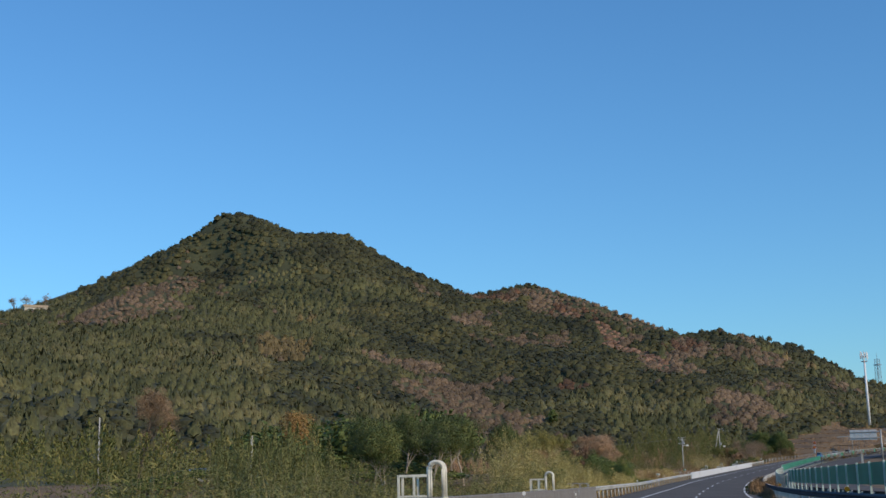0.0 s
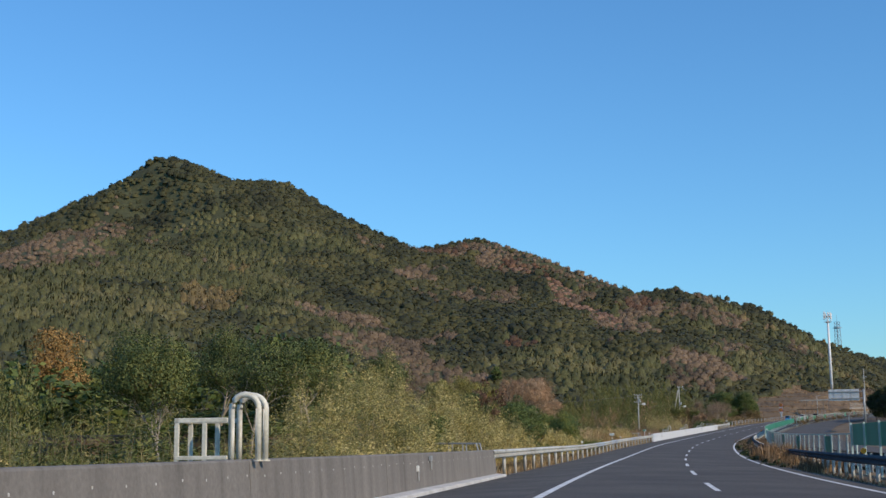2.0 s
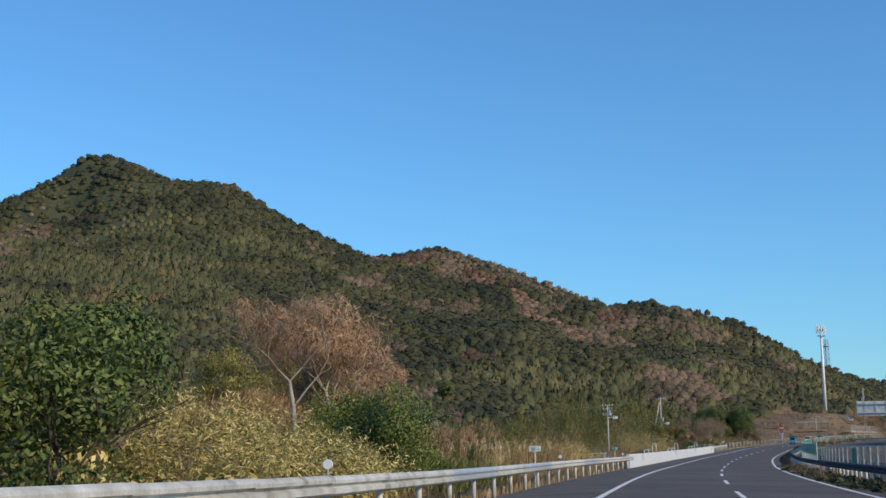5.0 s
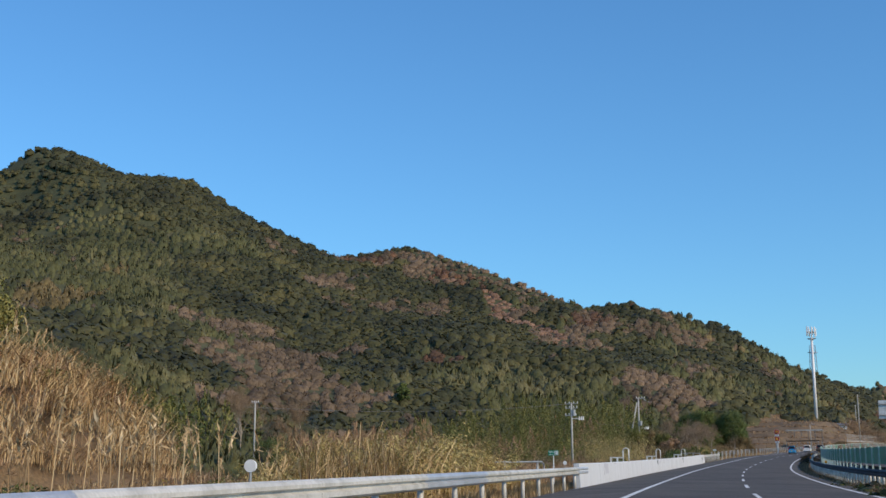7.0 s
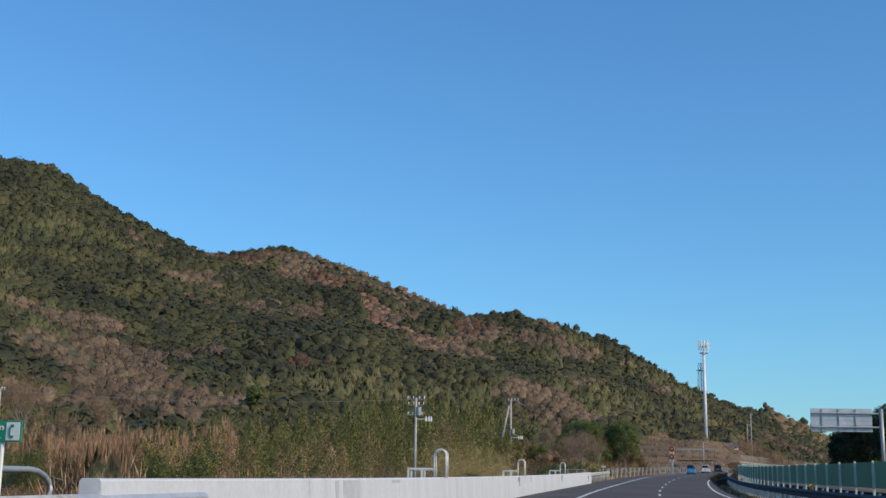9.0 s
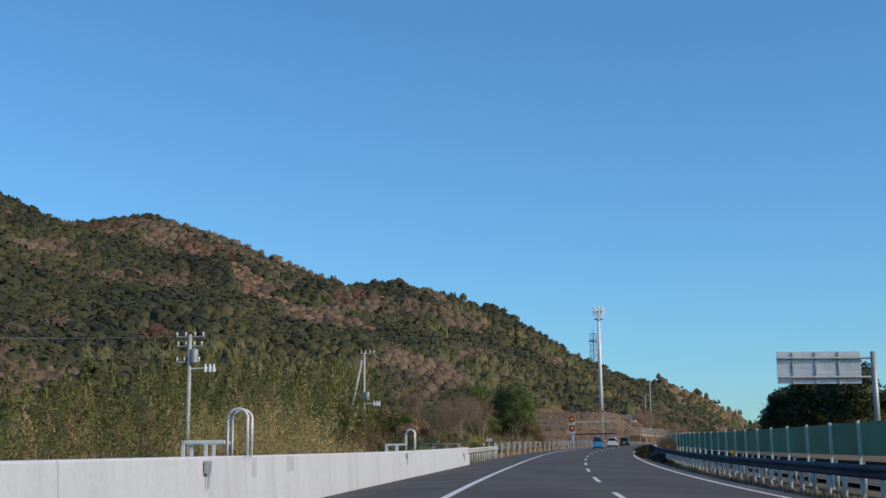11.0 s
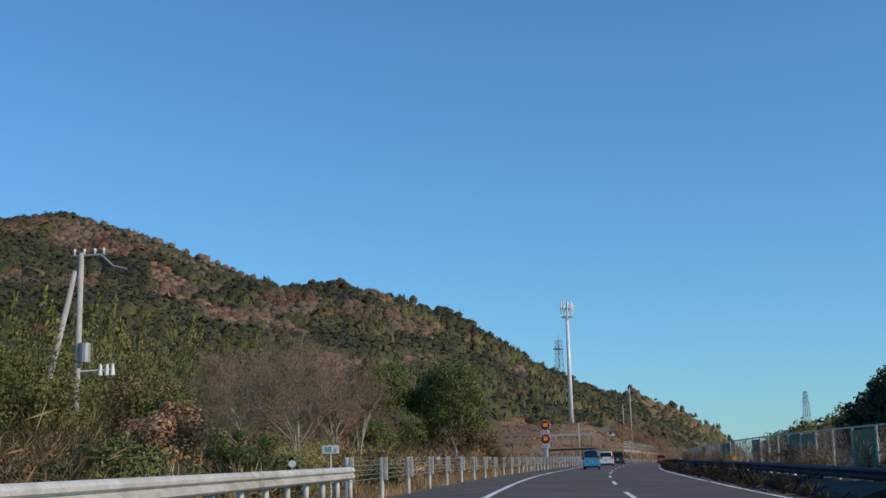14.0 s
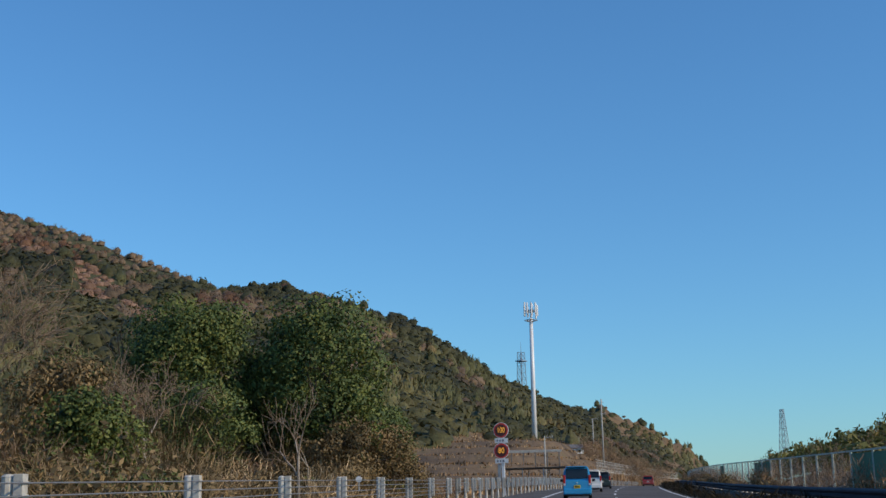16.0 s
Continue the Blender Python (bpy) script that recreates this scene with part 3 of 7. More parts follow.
cable_fence = empty("cable_fence", Matrix(), "five-cable guard fence on white posts along the verge", "guard fence", kind="structure")
_cp, _cb = cable_post_mesh(), cable_bracket_mesh()
for s in [376.0 + 6.53 * i for i in range(12)] + [451.8 + 4.0 * i for i in range(69)]:
    child("post", _cp, STEEL_WHITE, cable_fence, stand(s, -5.78))
    child("bracket", _cb, STEEL_WHITE, cable_fence, stand(s, -5.78))
for i in range(5):
    h = 0.42 + i * 0.14
    r = 0.011
    child("cable", ribbon("cable", [(-5.58 + r * math.cos(a), h + r * math.sin(a)) for a in np.linspace(0, 2 * math.pi, 7)[:-1]], 375, 728, 3.2), CABLE, cable_fence)

# ------------------------------------------------------------------ foliage


def unit(a):
    return a / (np.linalg.norm(a, axis=-1, keepdims=True) + 1e-9)


def quads(centres, axis_u, axis_v, out):
    """Leaf rhombs about centres with half-axes u (length) and v (width); out is the way the foliage faces there."""
    side = np.sign((np.cross(axis_v, axis_u) * out).sum(-1, keepdims=True) + 1e-9)
    axis_v = axis_v * side
    flat = unit(np.cross(axis_v, axis_u))
    v = np.stack([centres - axis_u, centres + axis_v - 0.1 * axis_u, centres + axis_u, centres - axis_v - 0.1 * axis_u], 1).reshape(-1, 3)
    return v, np.arange(len(v)).reshape(-1, 4), np.repeat(unit(0.62 * unit(out) + 0.45 * flat), 4, 0)


def crown(rng, n, size, lumps=7, squash=0.8, droop=0.0, slim=0.6):
    """Leaf clumps on the lumps of a rounded crown of radius 1 about the middle; size: half-length of a clump."""
    c = unit(rng.normal(size=(lumps, 3))) * rng.uniform(0.35, 0.72, (lumps, 1))
    c[:, 2] = np.abs(c[:, 2]) * 0.9 - 0.25
    r = rng.uniform(0.32, 0.55, lumps)
    k = rng.integers(0, lumps, n)
    d = unit(rng.normal(size=(n, 3)) + np.array([0, 0, 0.35]))
    p = c[k] + d * r[k][:, None] * rng.uniform(0.75, 1.08, (n, 1))
    u = unit(np.cross(d, rng.normal(size=(n, 3)))) + d * 0.25
    u[:, 2] -= droop
    u = unit(u)
    v = unit(np.cross(u, d + 0.5 * rng.normal(size=(n, 3))))
    sz = size * rng.uniform(0.6, 1.3, (n, 1))
    out = unit(d + 0.9 * unit(p))
    p[:, 2] *= squash
    return quads(p, u * sz, v * sz * slim, out)


def plume(rng, n, size):
    """A bamboo top of unit height: narrow, feathered, leaning a little."""
    z = rng.uniform(0.0, 1.0, n) ** 0.8
    w = 0.36 * np.sin(np.clip(z * 0.92 + 0.16, 0, 1) * math.pi) ** 0.7 + 0.03
    a = rng.uniform(0, 2 * math.pi, n)
    rr = w * np.sqrt(rng.uniform(0.2, 1, n))
    p = np.stack([rr * np.cos(a) + 0.12 * z ** 2, rr * np.sin(a), z], -1)
    u = unit(np.stack([np.cos(a), np.sin(a), rng.uniform(-0.9, 0.9, n)], -1) + 0.5 * rng.normal(size=(n, 3)))
    u[:, 2] += 0.5
    u = unit(u)
    v = unit(np.cross(u, rng.normal(size=(n, 3))))
    sz = size * rng.uniform(0.6, 1.3, (n, 1))
    return quads(p, u * sz, v * sz * 0.42, np.stack([np.cos(a), np.sin(a), 0.7 * z + 0.1], -1))


def sheaf(rng, n):
    """Reeds of unit height: upright blades close together, feathered towards the top."""
    z = rng.uniform(0.05, 1.0, n) ** 0.8
    a, w = rng.uniform(0, 2 * math.pi, n), 0.42 * (1.15 - 0.6 * z) * np.sqrt(rng.uniform(0.05, 1, n))
    p = np.stack([w * np.cos(a), w * np.sin(a), z * 0.94], -1)
    u = unit(np.stack([np.cos(a), np.sin(a), np.full(n, 2.2)], -1) * np.array([0.5, 0.5, 1]) + 0.25 * rng.normal(size=(n, 3)))
    v = unit(np.cross(u, rng.normal(size=(n, 3))))
    sz = rng.uniform(0.03, 0.09, (n, 1))
    return quads(p, u * sz, v * 0.016, np.stack([np.cos(a), np.sin(a), 0.3 * z], -1))


def twigs(rng, n, size, slim=0.16):
    """The haze of twigs of a leafless crown of radius 1."""
    d = unit(rng.normal(size=(n, 3)) + np.array([0, 0, 0.6]))
    p = d * rng.uniform(0.25, 1.0, (n, 1)) * np.array([1, 1, 0.85])
    u = unit(d + 0.5 * rng.normal(size=(n, 3)) + np.array([0, 0, 0.5]))
    v = unit(np.cross(u, rng.normal(size=(n, 3))))
    sz = size * rng.uniform(0.5, 1.4, (n, 1))
    return quads(p, u * sz, v * sz * slim, d + 0.4 * np.array([0, 0, 1.0]))


_ico = bmesh.new()
bmesh.ops.create_icosphere(_ico, subdivisions=1, radius=1.0)
SMALL_V = np.array([v.co[:] for v in _ico.verts])
SMALL_F = np.array([[v.index for v in f.verts] for f in _ico.faces])
_ico.free()


def canopy(rng, flakes, size, rough=0.22, slim=0.6, point=0.0, low=-0.35, rise=0.1, body=0.9, ragged=0.5, reach=(0.9, 1.22)):
    """A far crown: one uneven rounded body with leaf clumps round it; point draws its top up, rise stands the clumps up, ragged turns them outwards."""
    d = unit(SMALL_V + rng.normal(0, 0.12, SMALL_V.shape))
    lump = unit(rng.normal(size=(4, 3)))
    r = body * (0.72 + rough * np.max(d @ lump.T, 1) + rng.normal(0, rough * 0.35, len(d)))
    p = d * r[:, None]
    if point:
        p[:, :2] *= (1 - point * np.clip(d[:, 2:], -0.2, 1))
    p[:, 2] = np.maximum(p[:, 2], low)
    e = unit(rng.normal(size=(flakes, 3)) + np.array([0, 0, 0.9]))
    k = np.argmax(e @ d.T, 1)
    c = e * r[k][:, None] * rng.uniform(*reach, (flakes, 1))
    if point:
        c[:, :2] *= (1 - point * np.clip(e[:, 2:], -0.2, 1))
    u = unit(np.cross(e, rng.normal(size=(flakes, 3))) + ragged * e + np.array([0, 0, rise * 3]))
    w = unit(np.cross(u, e + 0.4 * rng.normal(size=(flakes, 3))))
    sz = size * rng.uniform(0.5, 1.4, (flakes, 1))
    v, f, n = quads(c, u * sz, w * sz * slim, e)
    tri = np.concatenate([f[:, [0, 1, 2]], f[:, [0, 2, 3]]]) + len(p)
    up = np.array([0.0, 0.0, 0.6])
    return np.concatenate([p, v]), np.concatenate([SMALL_F, tri]), unit(np.concatenate([0.75 * d, 0.8 * n]) + up)


def scatter(name, templates, at, radius, tall, material, label, category, rng, kind="stuff", lean=0.06):
    """One mesh of many plants: templates of unit size set at places with a radius and a height."""
    V, F, N, base = [], [], [], 0
    k = rng.integers(0, len(templates), len(at))
    turn = rng.uniform(0, 2 * math.pi, len(at))
    for j, (tv, tf, tn) in enumerate(templates):
        i = np.nonzero(k == j)[0]
        if not len(i):
            continue
        c, s_ = np.cos(turn[i])[:, None], np.sin(turn[i])[:, None]
        x = (tv[None, :, 0] * c - tv[None, :, 1] * s_) * radius[i][:, None]
        y = (tv[None, :, 0] * s_ + tv[None, :, 1] * c) * radius[i][:, None]
        z = tv[None, :, 2] * tall[i][:, None]
        tilt = rng.normal(0, lean, (len(i), 2))
        v = np.stack([x + z * tilt[:, :1], y + z * tilt[:, 1:], z], -1) + at[i][:, None]
        f = tf[None] + (np.arange(len(i)) * len(tv))[:, None, None] + base
        n = np.stack([tn[None, :, 0] * c - tn[None, :, 1] * s_, tn[None, :, 0] * s_ + tn[None, :, 1] * c, np.repeat(tn[None, :, 2], len(i), 0)], -1)
        V.append(v.reshape(-1, 3))
        N.append(n.reshape(-1, 3))
        F.append(f.reshape(-1, tf.shape[1]))
        base += len(i) * len(tv)
    return thing(name, mesh_of(name, np.concatenate(V), np.concatenate(F), np.concatenate(N)), material, label, category, kind=kind)


def sample(s0, s1, l0, l1, gap, rng):
    s, l = np.meshgrid(np.arange(s0, s1, gap), np.arange(l0, l1, gap), indexing="ij")
    return (s + rng.uniform(-0.62, 0.62, s.shape) * gap).ravel(), (l + rng.uniform(-0.62, 0.62, s.shape) * gap).ravel()


def path_gap(s, l, *pts):
    """How far places lie from a chain of points in plan."""
    best = np.full(np.shape(s), 1e9)
    for (a0, b0), (a1, b1) in zip(pts[:-1], pts[1:]):
        t = np.clip(((s - a0) * (a1 - a0) + (l - b0) * (b1 - b0)) / ((a1 - a0) ** 2 + (b1 - b0) ** 2), 0, 1)
        best = np.minimum(best, np.hypot(s - a0 - t * (a1 - a0), l - b0 - t * (b1 - b0)))
    return best


# patches of wood on the hill: s, lat, half-width across the slope, half-length up the slope
EVERGREEN_PATCHES = [(903, -58, 14, 24), (1000, -62, 20, 50), (940, -70, 18, 30), (1040, -45, 14, 40), (750, -499, 37, 28), (768, -441, 34, 32), (794, -413, 25, 28), (696, -465, 15, 20), (717, -351, 20, 44), (698, -302, 28, 56), (687, -257, 15, 60), (800, -357, 22, 44), (797, -294, 23, 68), (724, -216, 20, 68), (821, -206, 13, 24), (707, -172, 19, 36), (861, -162, 19, 12), (756, -131, 20, 60), (736, -57, 17, 52), (632, -188, 17, 56), (709, -246, 24, 40), (587, -141, 13, 24), (552, -228, 12, 20), (914, -124, 16, 16), (681, -128, 12, 16)]
BAMBOO_PATCHES = [(1107, -27, 20, 40), (1140, -24, 20, 30), (448, -168, 38, 26), (488, -188, 12, 16), (604, -146, 22, 18), (740, -527, 20, 8), (731, -456, 37, 12), (729, -413, 37, 20), (756, -384, 26, 20), (452, -269, 33, 70), (519, -359, 26, 68), (673, -360, 19, 52), (723, -208, 8, 60), (679, -173, 12, 12), (622, -134, 22, 44), (639, -112, 17, 48), (917, -105, 18, 20), (754, -77, 13, 44), (846, -68, 15, 44), (700, -401, 23, 24), (626, -371, 30, 36), (793, -127, 9, 48), (597, -375, 16, 36), (626, -310, 13, 52)]
BARE_PATCHES = [(972, -36, 9, 22), (562, -203, 20, 22), (555, -172, 26, 22), (508, -176, 14, 18), (568, -183, 22, 24), (536, -172, 18, 22), (616, -262, 11, 26), (571, -430, 23, 40), (704, -555, 21, 16), (714, -481, 11, 8), (635, -394, 6, 16), (802, -373, 10, 28), (630, -254, 12, 44), (596, -211, 17, 52), (625, -285, 7, 24), (650, -218, 15, 36), (879, -253, 29, 8), (829, -216, 15, 24), (828, -181, 17, 28), (851, -137, 17, 24), (767, -163, 23, 24), (695, -88, 18, 32), (793, -273, 15, 36), (756, -288, 11, 32), (791, -326, 16, 32), (864, -306, 21, 20), (601, -421, 17, 16), (535, -183, 12, 20)]
GOLD_PATCHES = [(588, -320, 16, 68), (659, -363, 10, 32)]


def cover(s, l, patches):
    """How far places lie within patches that stretch up the slope, away from the road's start: 1 inside, 0 outside."""
    best = np.zeros(np.shape(s))
    for ps, pl, across, along in patches:
        d = math.hypot(ps - 60, pl)
        us, ul = (ps - 60) / d, pl / d
        a, b = (s - ps) * us + (l - pl) * ul, (l - pl) * us - (s - ps) * ul
        best = np.maximum(best, smooth(1.35, 0.75, np.hypot(a / along, b / across)))
    return best


def build_hill_forest():
    rng = np.random.default_rng(11)
    s, l = sample(330, 1165, -610, -14, 4.1, rng)
    s2, l2 = sample(170, 332, -440, -118, 4.6, rng)
    s, l = np.r_[s, s2], np.r_[l, l2]
    d, top = ridge_near(s, l)
    foot = foot_line(s)
    up = ground(s, l)
    turn_r, far_r = np.arctan2(-_R[:, 1], _R[:, 0] - 60), np.hypot(_R[:, 1], _R[:, 0] - 60)
    order = np.argsort(turn_r)
    beyond = np.hypot(l, s - 60) > np.interp(np.arctan2(-l, s - 60), turn_r[order], far_r[order]) + 20
    keep = ((l < foot + 6) & (up > 1.0) | (s < 530) & (l < -52)) & ~(beyond & (d > np.where(s > 760, 12, 150)))
    field = (s > 500) & (s < 750) & (l > -58 + 10 * value_noise(s, l, 20, 9))
    keep &= ~field
    s, l, d, top, up = s[keep], l[keep], d[keep], top[keep], up[keep]
    # where each kind of wood grows; the edges of the patches wander
    ws = s + 9 * value_noise(s, l, 38, 51) + 6 * value_noise(s, l, 13, 52)
    wl = l + 9 * value_noise(s, l, 38, 53) + 6 * value_noise(s, l, 13, 54)
    n1, n2, n3 = value_noise(s, l, 60, 21), value_noise(s, l, 22, 22), value_noise(s, l, 34, 23)
    jit = lambda a: rng.normal(0, a, len(s))
    evergreen = cover(ws, wl, EVERGREEN_PATCHES)
    bamboo = cover(ws, wl, BAMBOO_PATCHES)
    bare = cover(ws, wl, BARE_PATCHES)
    gold = cover(ws, wl, GOLD_PATCHES)
    cap = smooth(62, 48, d) * smooth(135, 155, up)
    left = smooth(-190, -250, wl) * smooth(700, 640, ws)
    crest = smooth(60, 40, d) * smooth(840, 880, ws) * smooth(-140, -175, wl) * smooth(-385, -360, wl)
    fringe = smooth(24, 12, d) * smooth(742, 734, s)
    ever = 0.35 + 1.1 * evergreen + 1.2 * cap - 1.5 * fringe + 0.42 * n3 + 0.32 * n2 + jit(0.10)
    bam = 0.15 + 1.15 * bamboo + 0.45 * left - 1.2 * cap - 0.35 * smooth(700, 780, ws) * smooth(-190, -150, wl) + 0.4 * smooth(450, 400, ws) + 0.3 * n1 + 0.3 * n2 + jit(0.10)
    brown = 0.05 + 1.15 * bare + 0.62 * crest + 1.2 * fringe - 0.9 * cap + 0.42 * value_noise(s, l, 48, 24) + 0.34 * value_noise(s, l, 16, 25) + jit(0.12)
    kind = np.argmax(np.stack([ever, bam, brown, 1.5 * gold + 0.25 * n2 + jit(0.1)]), 0)
    rust = (kind == 2) & (s > 800) & (value_noise(s, l, 30, 31) + jit(0.25) > 0.78)
    rust |= (np.hypot(s - 668, l + 180) < 9) | (np.hypot(s - 836, l + 184) < 15) & (jit(1) > -0.3)
    bald = path_gap(ws, wl, (872, -300), (856, -276), (848, -248), (800, -205), (764, -168)) < 8 + 4 * n2
    bald |= path_gap(ws, wl, (478, -430), (520, -428)) < 9
    base = places(s, l, up - 0.3)
    r = (1.45 + 1.75 * rng.uniform(0, 1, len(s)) ** 1.6) * (1 + 0.2 * n3) * (1 - 0.25 * smooth(930, 1020, s)) * (1 + 0.2 * smooth(500, 800, s)) * (1 - 0.22 * smooth(14, 6, d))
    r = np.where(d < 16, np.minimum(r, 2.3), r)
    te = [canopy(rng, 15, 0.21, 0.30, 0.7, rise=0.0, ragged=0.15, reach=(0.9, 1.08)) for _ in range(12)]
    tb = [canopy(rng, 14, 0.28, 0.24, 0.28, 0.28, rise=0.6, body=0.86, ragged=0.3, reach=(0.85, 1.12)) for _ in range(12)]
    tw = [canopy(rng, 22, 0.29, 0.25, 0.13, rise=0.25, body=0.76, reach=(0.85, 1.15)) for _ in range(10)]
    for nm, pick, tpl, material, rad, tall, lift, label in (
        ("hill_evergreen_wood", (kind == 0) & ~rust & ~bald, te, EVERGREEN, 1.4, 1.35, 0.15, "dense dark green evergreen wood covering the hill"),
        ("hill_bamboo_grove", (kind == 1) & ~rust & ~bald, tb, BAMBOO_FAR, 1.25, 1.75, 0.15, "feathery yellow-green bamboo groves on the hillside"),
        ("hill_bare_wood", (kind == 2) & ~rust & ~bald, tw, BROWN_FAR, 1.4, 1.3, 0.15, "leafless pinkish brown winter wood on the hillside"),
        ("hill_golden_bamboo", (kind == 3) & ~rust & ~bald, tb, BAMBOO_GOLD, 1.25, 1.75, 0.15, "withered golden brown bamboo in a patch on the hillside"),
        ("hill_rusty_wood", rust & ~bald, tw, RUST_FAR, 1.35, 1.3, 0.15, "rust-red autumn trees on the hillside"),
        ("hill_dry_scrub", bald, tw, BALD_FAR, 1.35, 0.8, 0.05, "low pale brown scrub on a cleared strip of the hill"),
    ):
        p = base[pick].copy()
        rr = r[pick]
        p[:, 2] += lift * rr
        scatter(nm, tpl, p, rr * rad, rr * tall, material, label, "woodland", rng)


build_hill_forest()

# ------------------------------------------------------------------ plants near the road
def blades(at, tall, per, spread, rng, wide=0.018, lean=0.5):
    """Bent blades of grass: per blades round each place."""
    n = len(at) * per
    p = np.repeat(at, per, 0) + np.c_[rng.normal(0, spread, (n, 2)), np.zeros(n)]
    h = np.repeat(tall, per) * rng.uniform(0.45, 1.1, n)
    a = rng.uniform(0, 2 * math.pi, n)
    out = np.stack([np.cos(a), np.sin(a), np.zeros(n)], -1) * (lean * rng.uniform(0.1, 1, n) * h)[:, None]
    side = np.stack([-np.sin(a), np.cos(a), np.zeros(n)], -1) * (wide * rng.uniform(0.6, 1.5, n))[:, None]
    rise = np.array([0, 0, 1.0])
    mid, tip = p + out * 0.3 + rise * (0.62 * h)[:, None], p + out * 1.0 + rise * h[:, None]
    v = np.stack([p - side, p + side, mid - side * 0.9, mid + side * 0.9, tip - side * 0.15, tip + side * 0.15], 1).reshape(-1, 3)
    k = np.arange(n)[:, None] * 6
    face = unit(out + rise * (0.8 * h)[:, None] + 0.3 * rng.normal(size=(n, 3)))
    return v, np.concatenate([k + [0, 1, 3, 2], k + [2, 3, 5, 4]]), np.repeat(face, 6, 0)


def arching(at, tall, per, spread, rng, wide=0.010, lean=1.0):
    """Long blades that rise and hang over, most of them the same way: per blades round each place."""
    n = len(at) * per
    p = np.repeat(at, per, 0) + np.c_[rng.normal(0, spread, (n, 2)), np.zeros(n)]
    h = np.repeat(tall, per) * rng.uniform(0.5, 1.15, n)
    a = np.where(rng.uniform(0, 1, n) < 0.75, rng.normal(-0.5, 0.8, n), rng.uniform(0, 2 * math.pi, n))
    out = np.stack([np.cos(a), np.sin(a), np.zeros(n)], -1)
    side = np.stack([-np.sin(a), np.cos(a), np.zeros(n)], -1) * (wide * rng.uniform(0.6, 1.4, n))[:, None]
    hang = lean * rng.uniform(0.35, 1.1, n)
    rise = np.array([0, 0, 1.0])
    rings = []
    for x, z, w in ((0, 0, 0.8), (0.14, 0.58, 1.0), (0.50, 0.92, 0.9), (1.0, 0.62, 0.25)):
        c = p + out * (x * hang * h)[:, None] + rise * (z * h)[:, None]
        rings += [c - side * w, c + side * w]
    v = np.stack(rings, 1).reshape(-1, 3)
    k = np.arange(n)[:, None] * 8
    face = unit(0.9 * out + 0.6 * rise + 0.35 * rng.normal(size=(n, 3)))
    return v, np.concatenate([k + [0, 1, 3, 2], k + [2, 3, 5, 4], k + [4, 5, 7, 6]]), np.repeat(face, 8, 0)


def seed_heads(at, tall, rng):
    """Feathery plumes on tall stems of pampas grass."""
    n = len(at)
    a = rng.uniform(0, 2 * math.pi, n)
    bend = np.stack([np.cos(a), np.sin(a), 0 * a], -1) * (0.18 * tall)[:, None]
    V, F = [], []
    base = 0
    for j in range(10):
        t0 = 0.80 + 0.02 * j
        c = at + bend * (t0 ** 2) + np.array([0, 0, 1.0]) * (tall * t0)[:, None]
        d = unit(rng.normal(size=(n, 3)) * 0.5 + np.array([0, 0, 1.0]) + bend * 0.8)
        s_ = unit(np.cross(d, rng.normal(size=(n, 3))))
        v, f, _ = quads(c, d * 0.13, s_ * 0.022, d)
        V.append(v)
        F.append(f + base)
        base += len(v)
    side = np.stack([-np.sin(a), np.cos(a), 0 * a], -1) * 0.008
    lo, hi = at, at + bend * 0.7 + np.array([0, 0, 1.0]) * (tall * 0.85)[:, None]
    V.append(np.stack([lo - side, lo + side, hi + side, hi - side], 1).reshape(-1, 3))
    F.append(np.arange(4 * n).reshape(-1, 4) + base)
    return np.concatenate(V), np.concatenate(F)


def stems(p0, p1, r0, r1, sides=4):
    """Straight tapered prisms between places."""
    d = unit(p1 - p0)
    ref = np.where(np.abs(d[:, 2:]) < 0.9, np.array([[0, 0, 1.0]]), np.array([[1.0, 0, 0]]))
    u = unit(np.cross(d, ref))
    w = np.cross(d, u)
    rings = []
    for p, r in ((p0, r0), (p1, r1)):
        rings.append(np.stack([p + np.reshape(r, (-1, 1)) * (math.cos(2 * math.pi * k / sides) * u + math.sin(2 * math.pi * k / sides) * w) for k in range(sides)], 1))
    v = np.concatenate(rings, 1).reshape(-1, 3)
    k = np.arange(len(p0))[:, None] * 2 * sides
    f = [k + [j, (j + 1) % sides, sides + (j + 1) % sides, sides + j] for j in range(sides)]
    return v, np.concatenate(f)


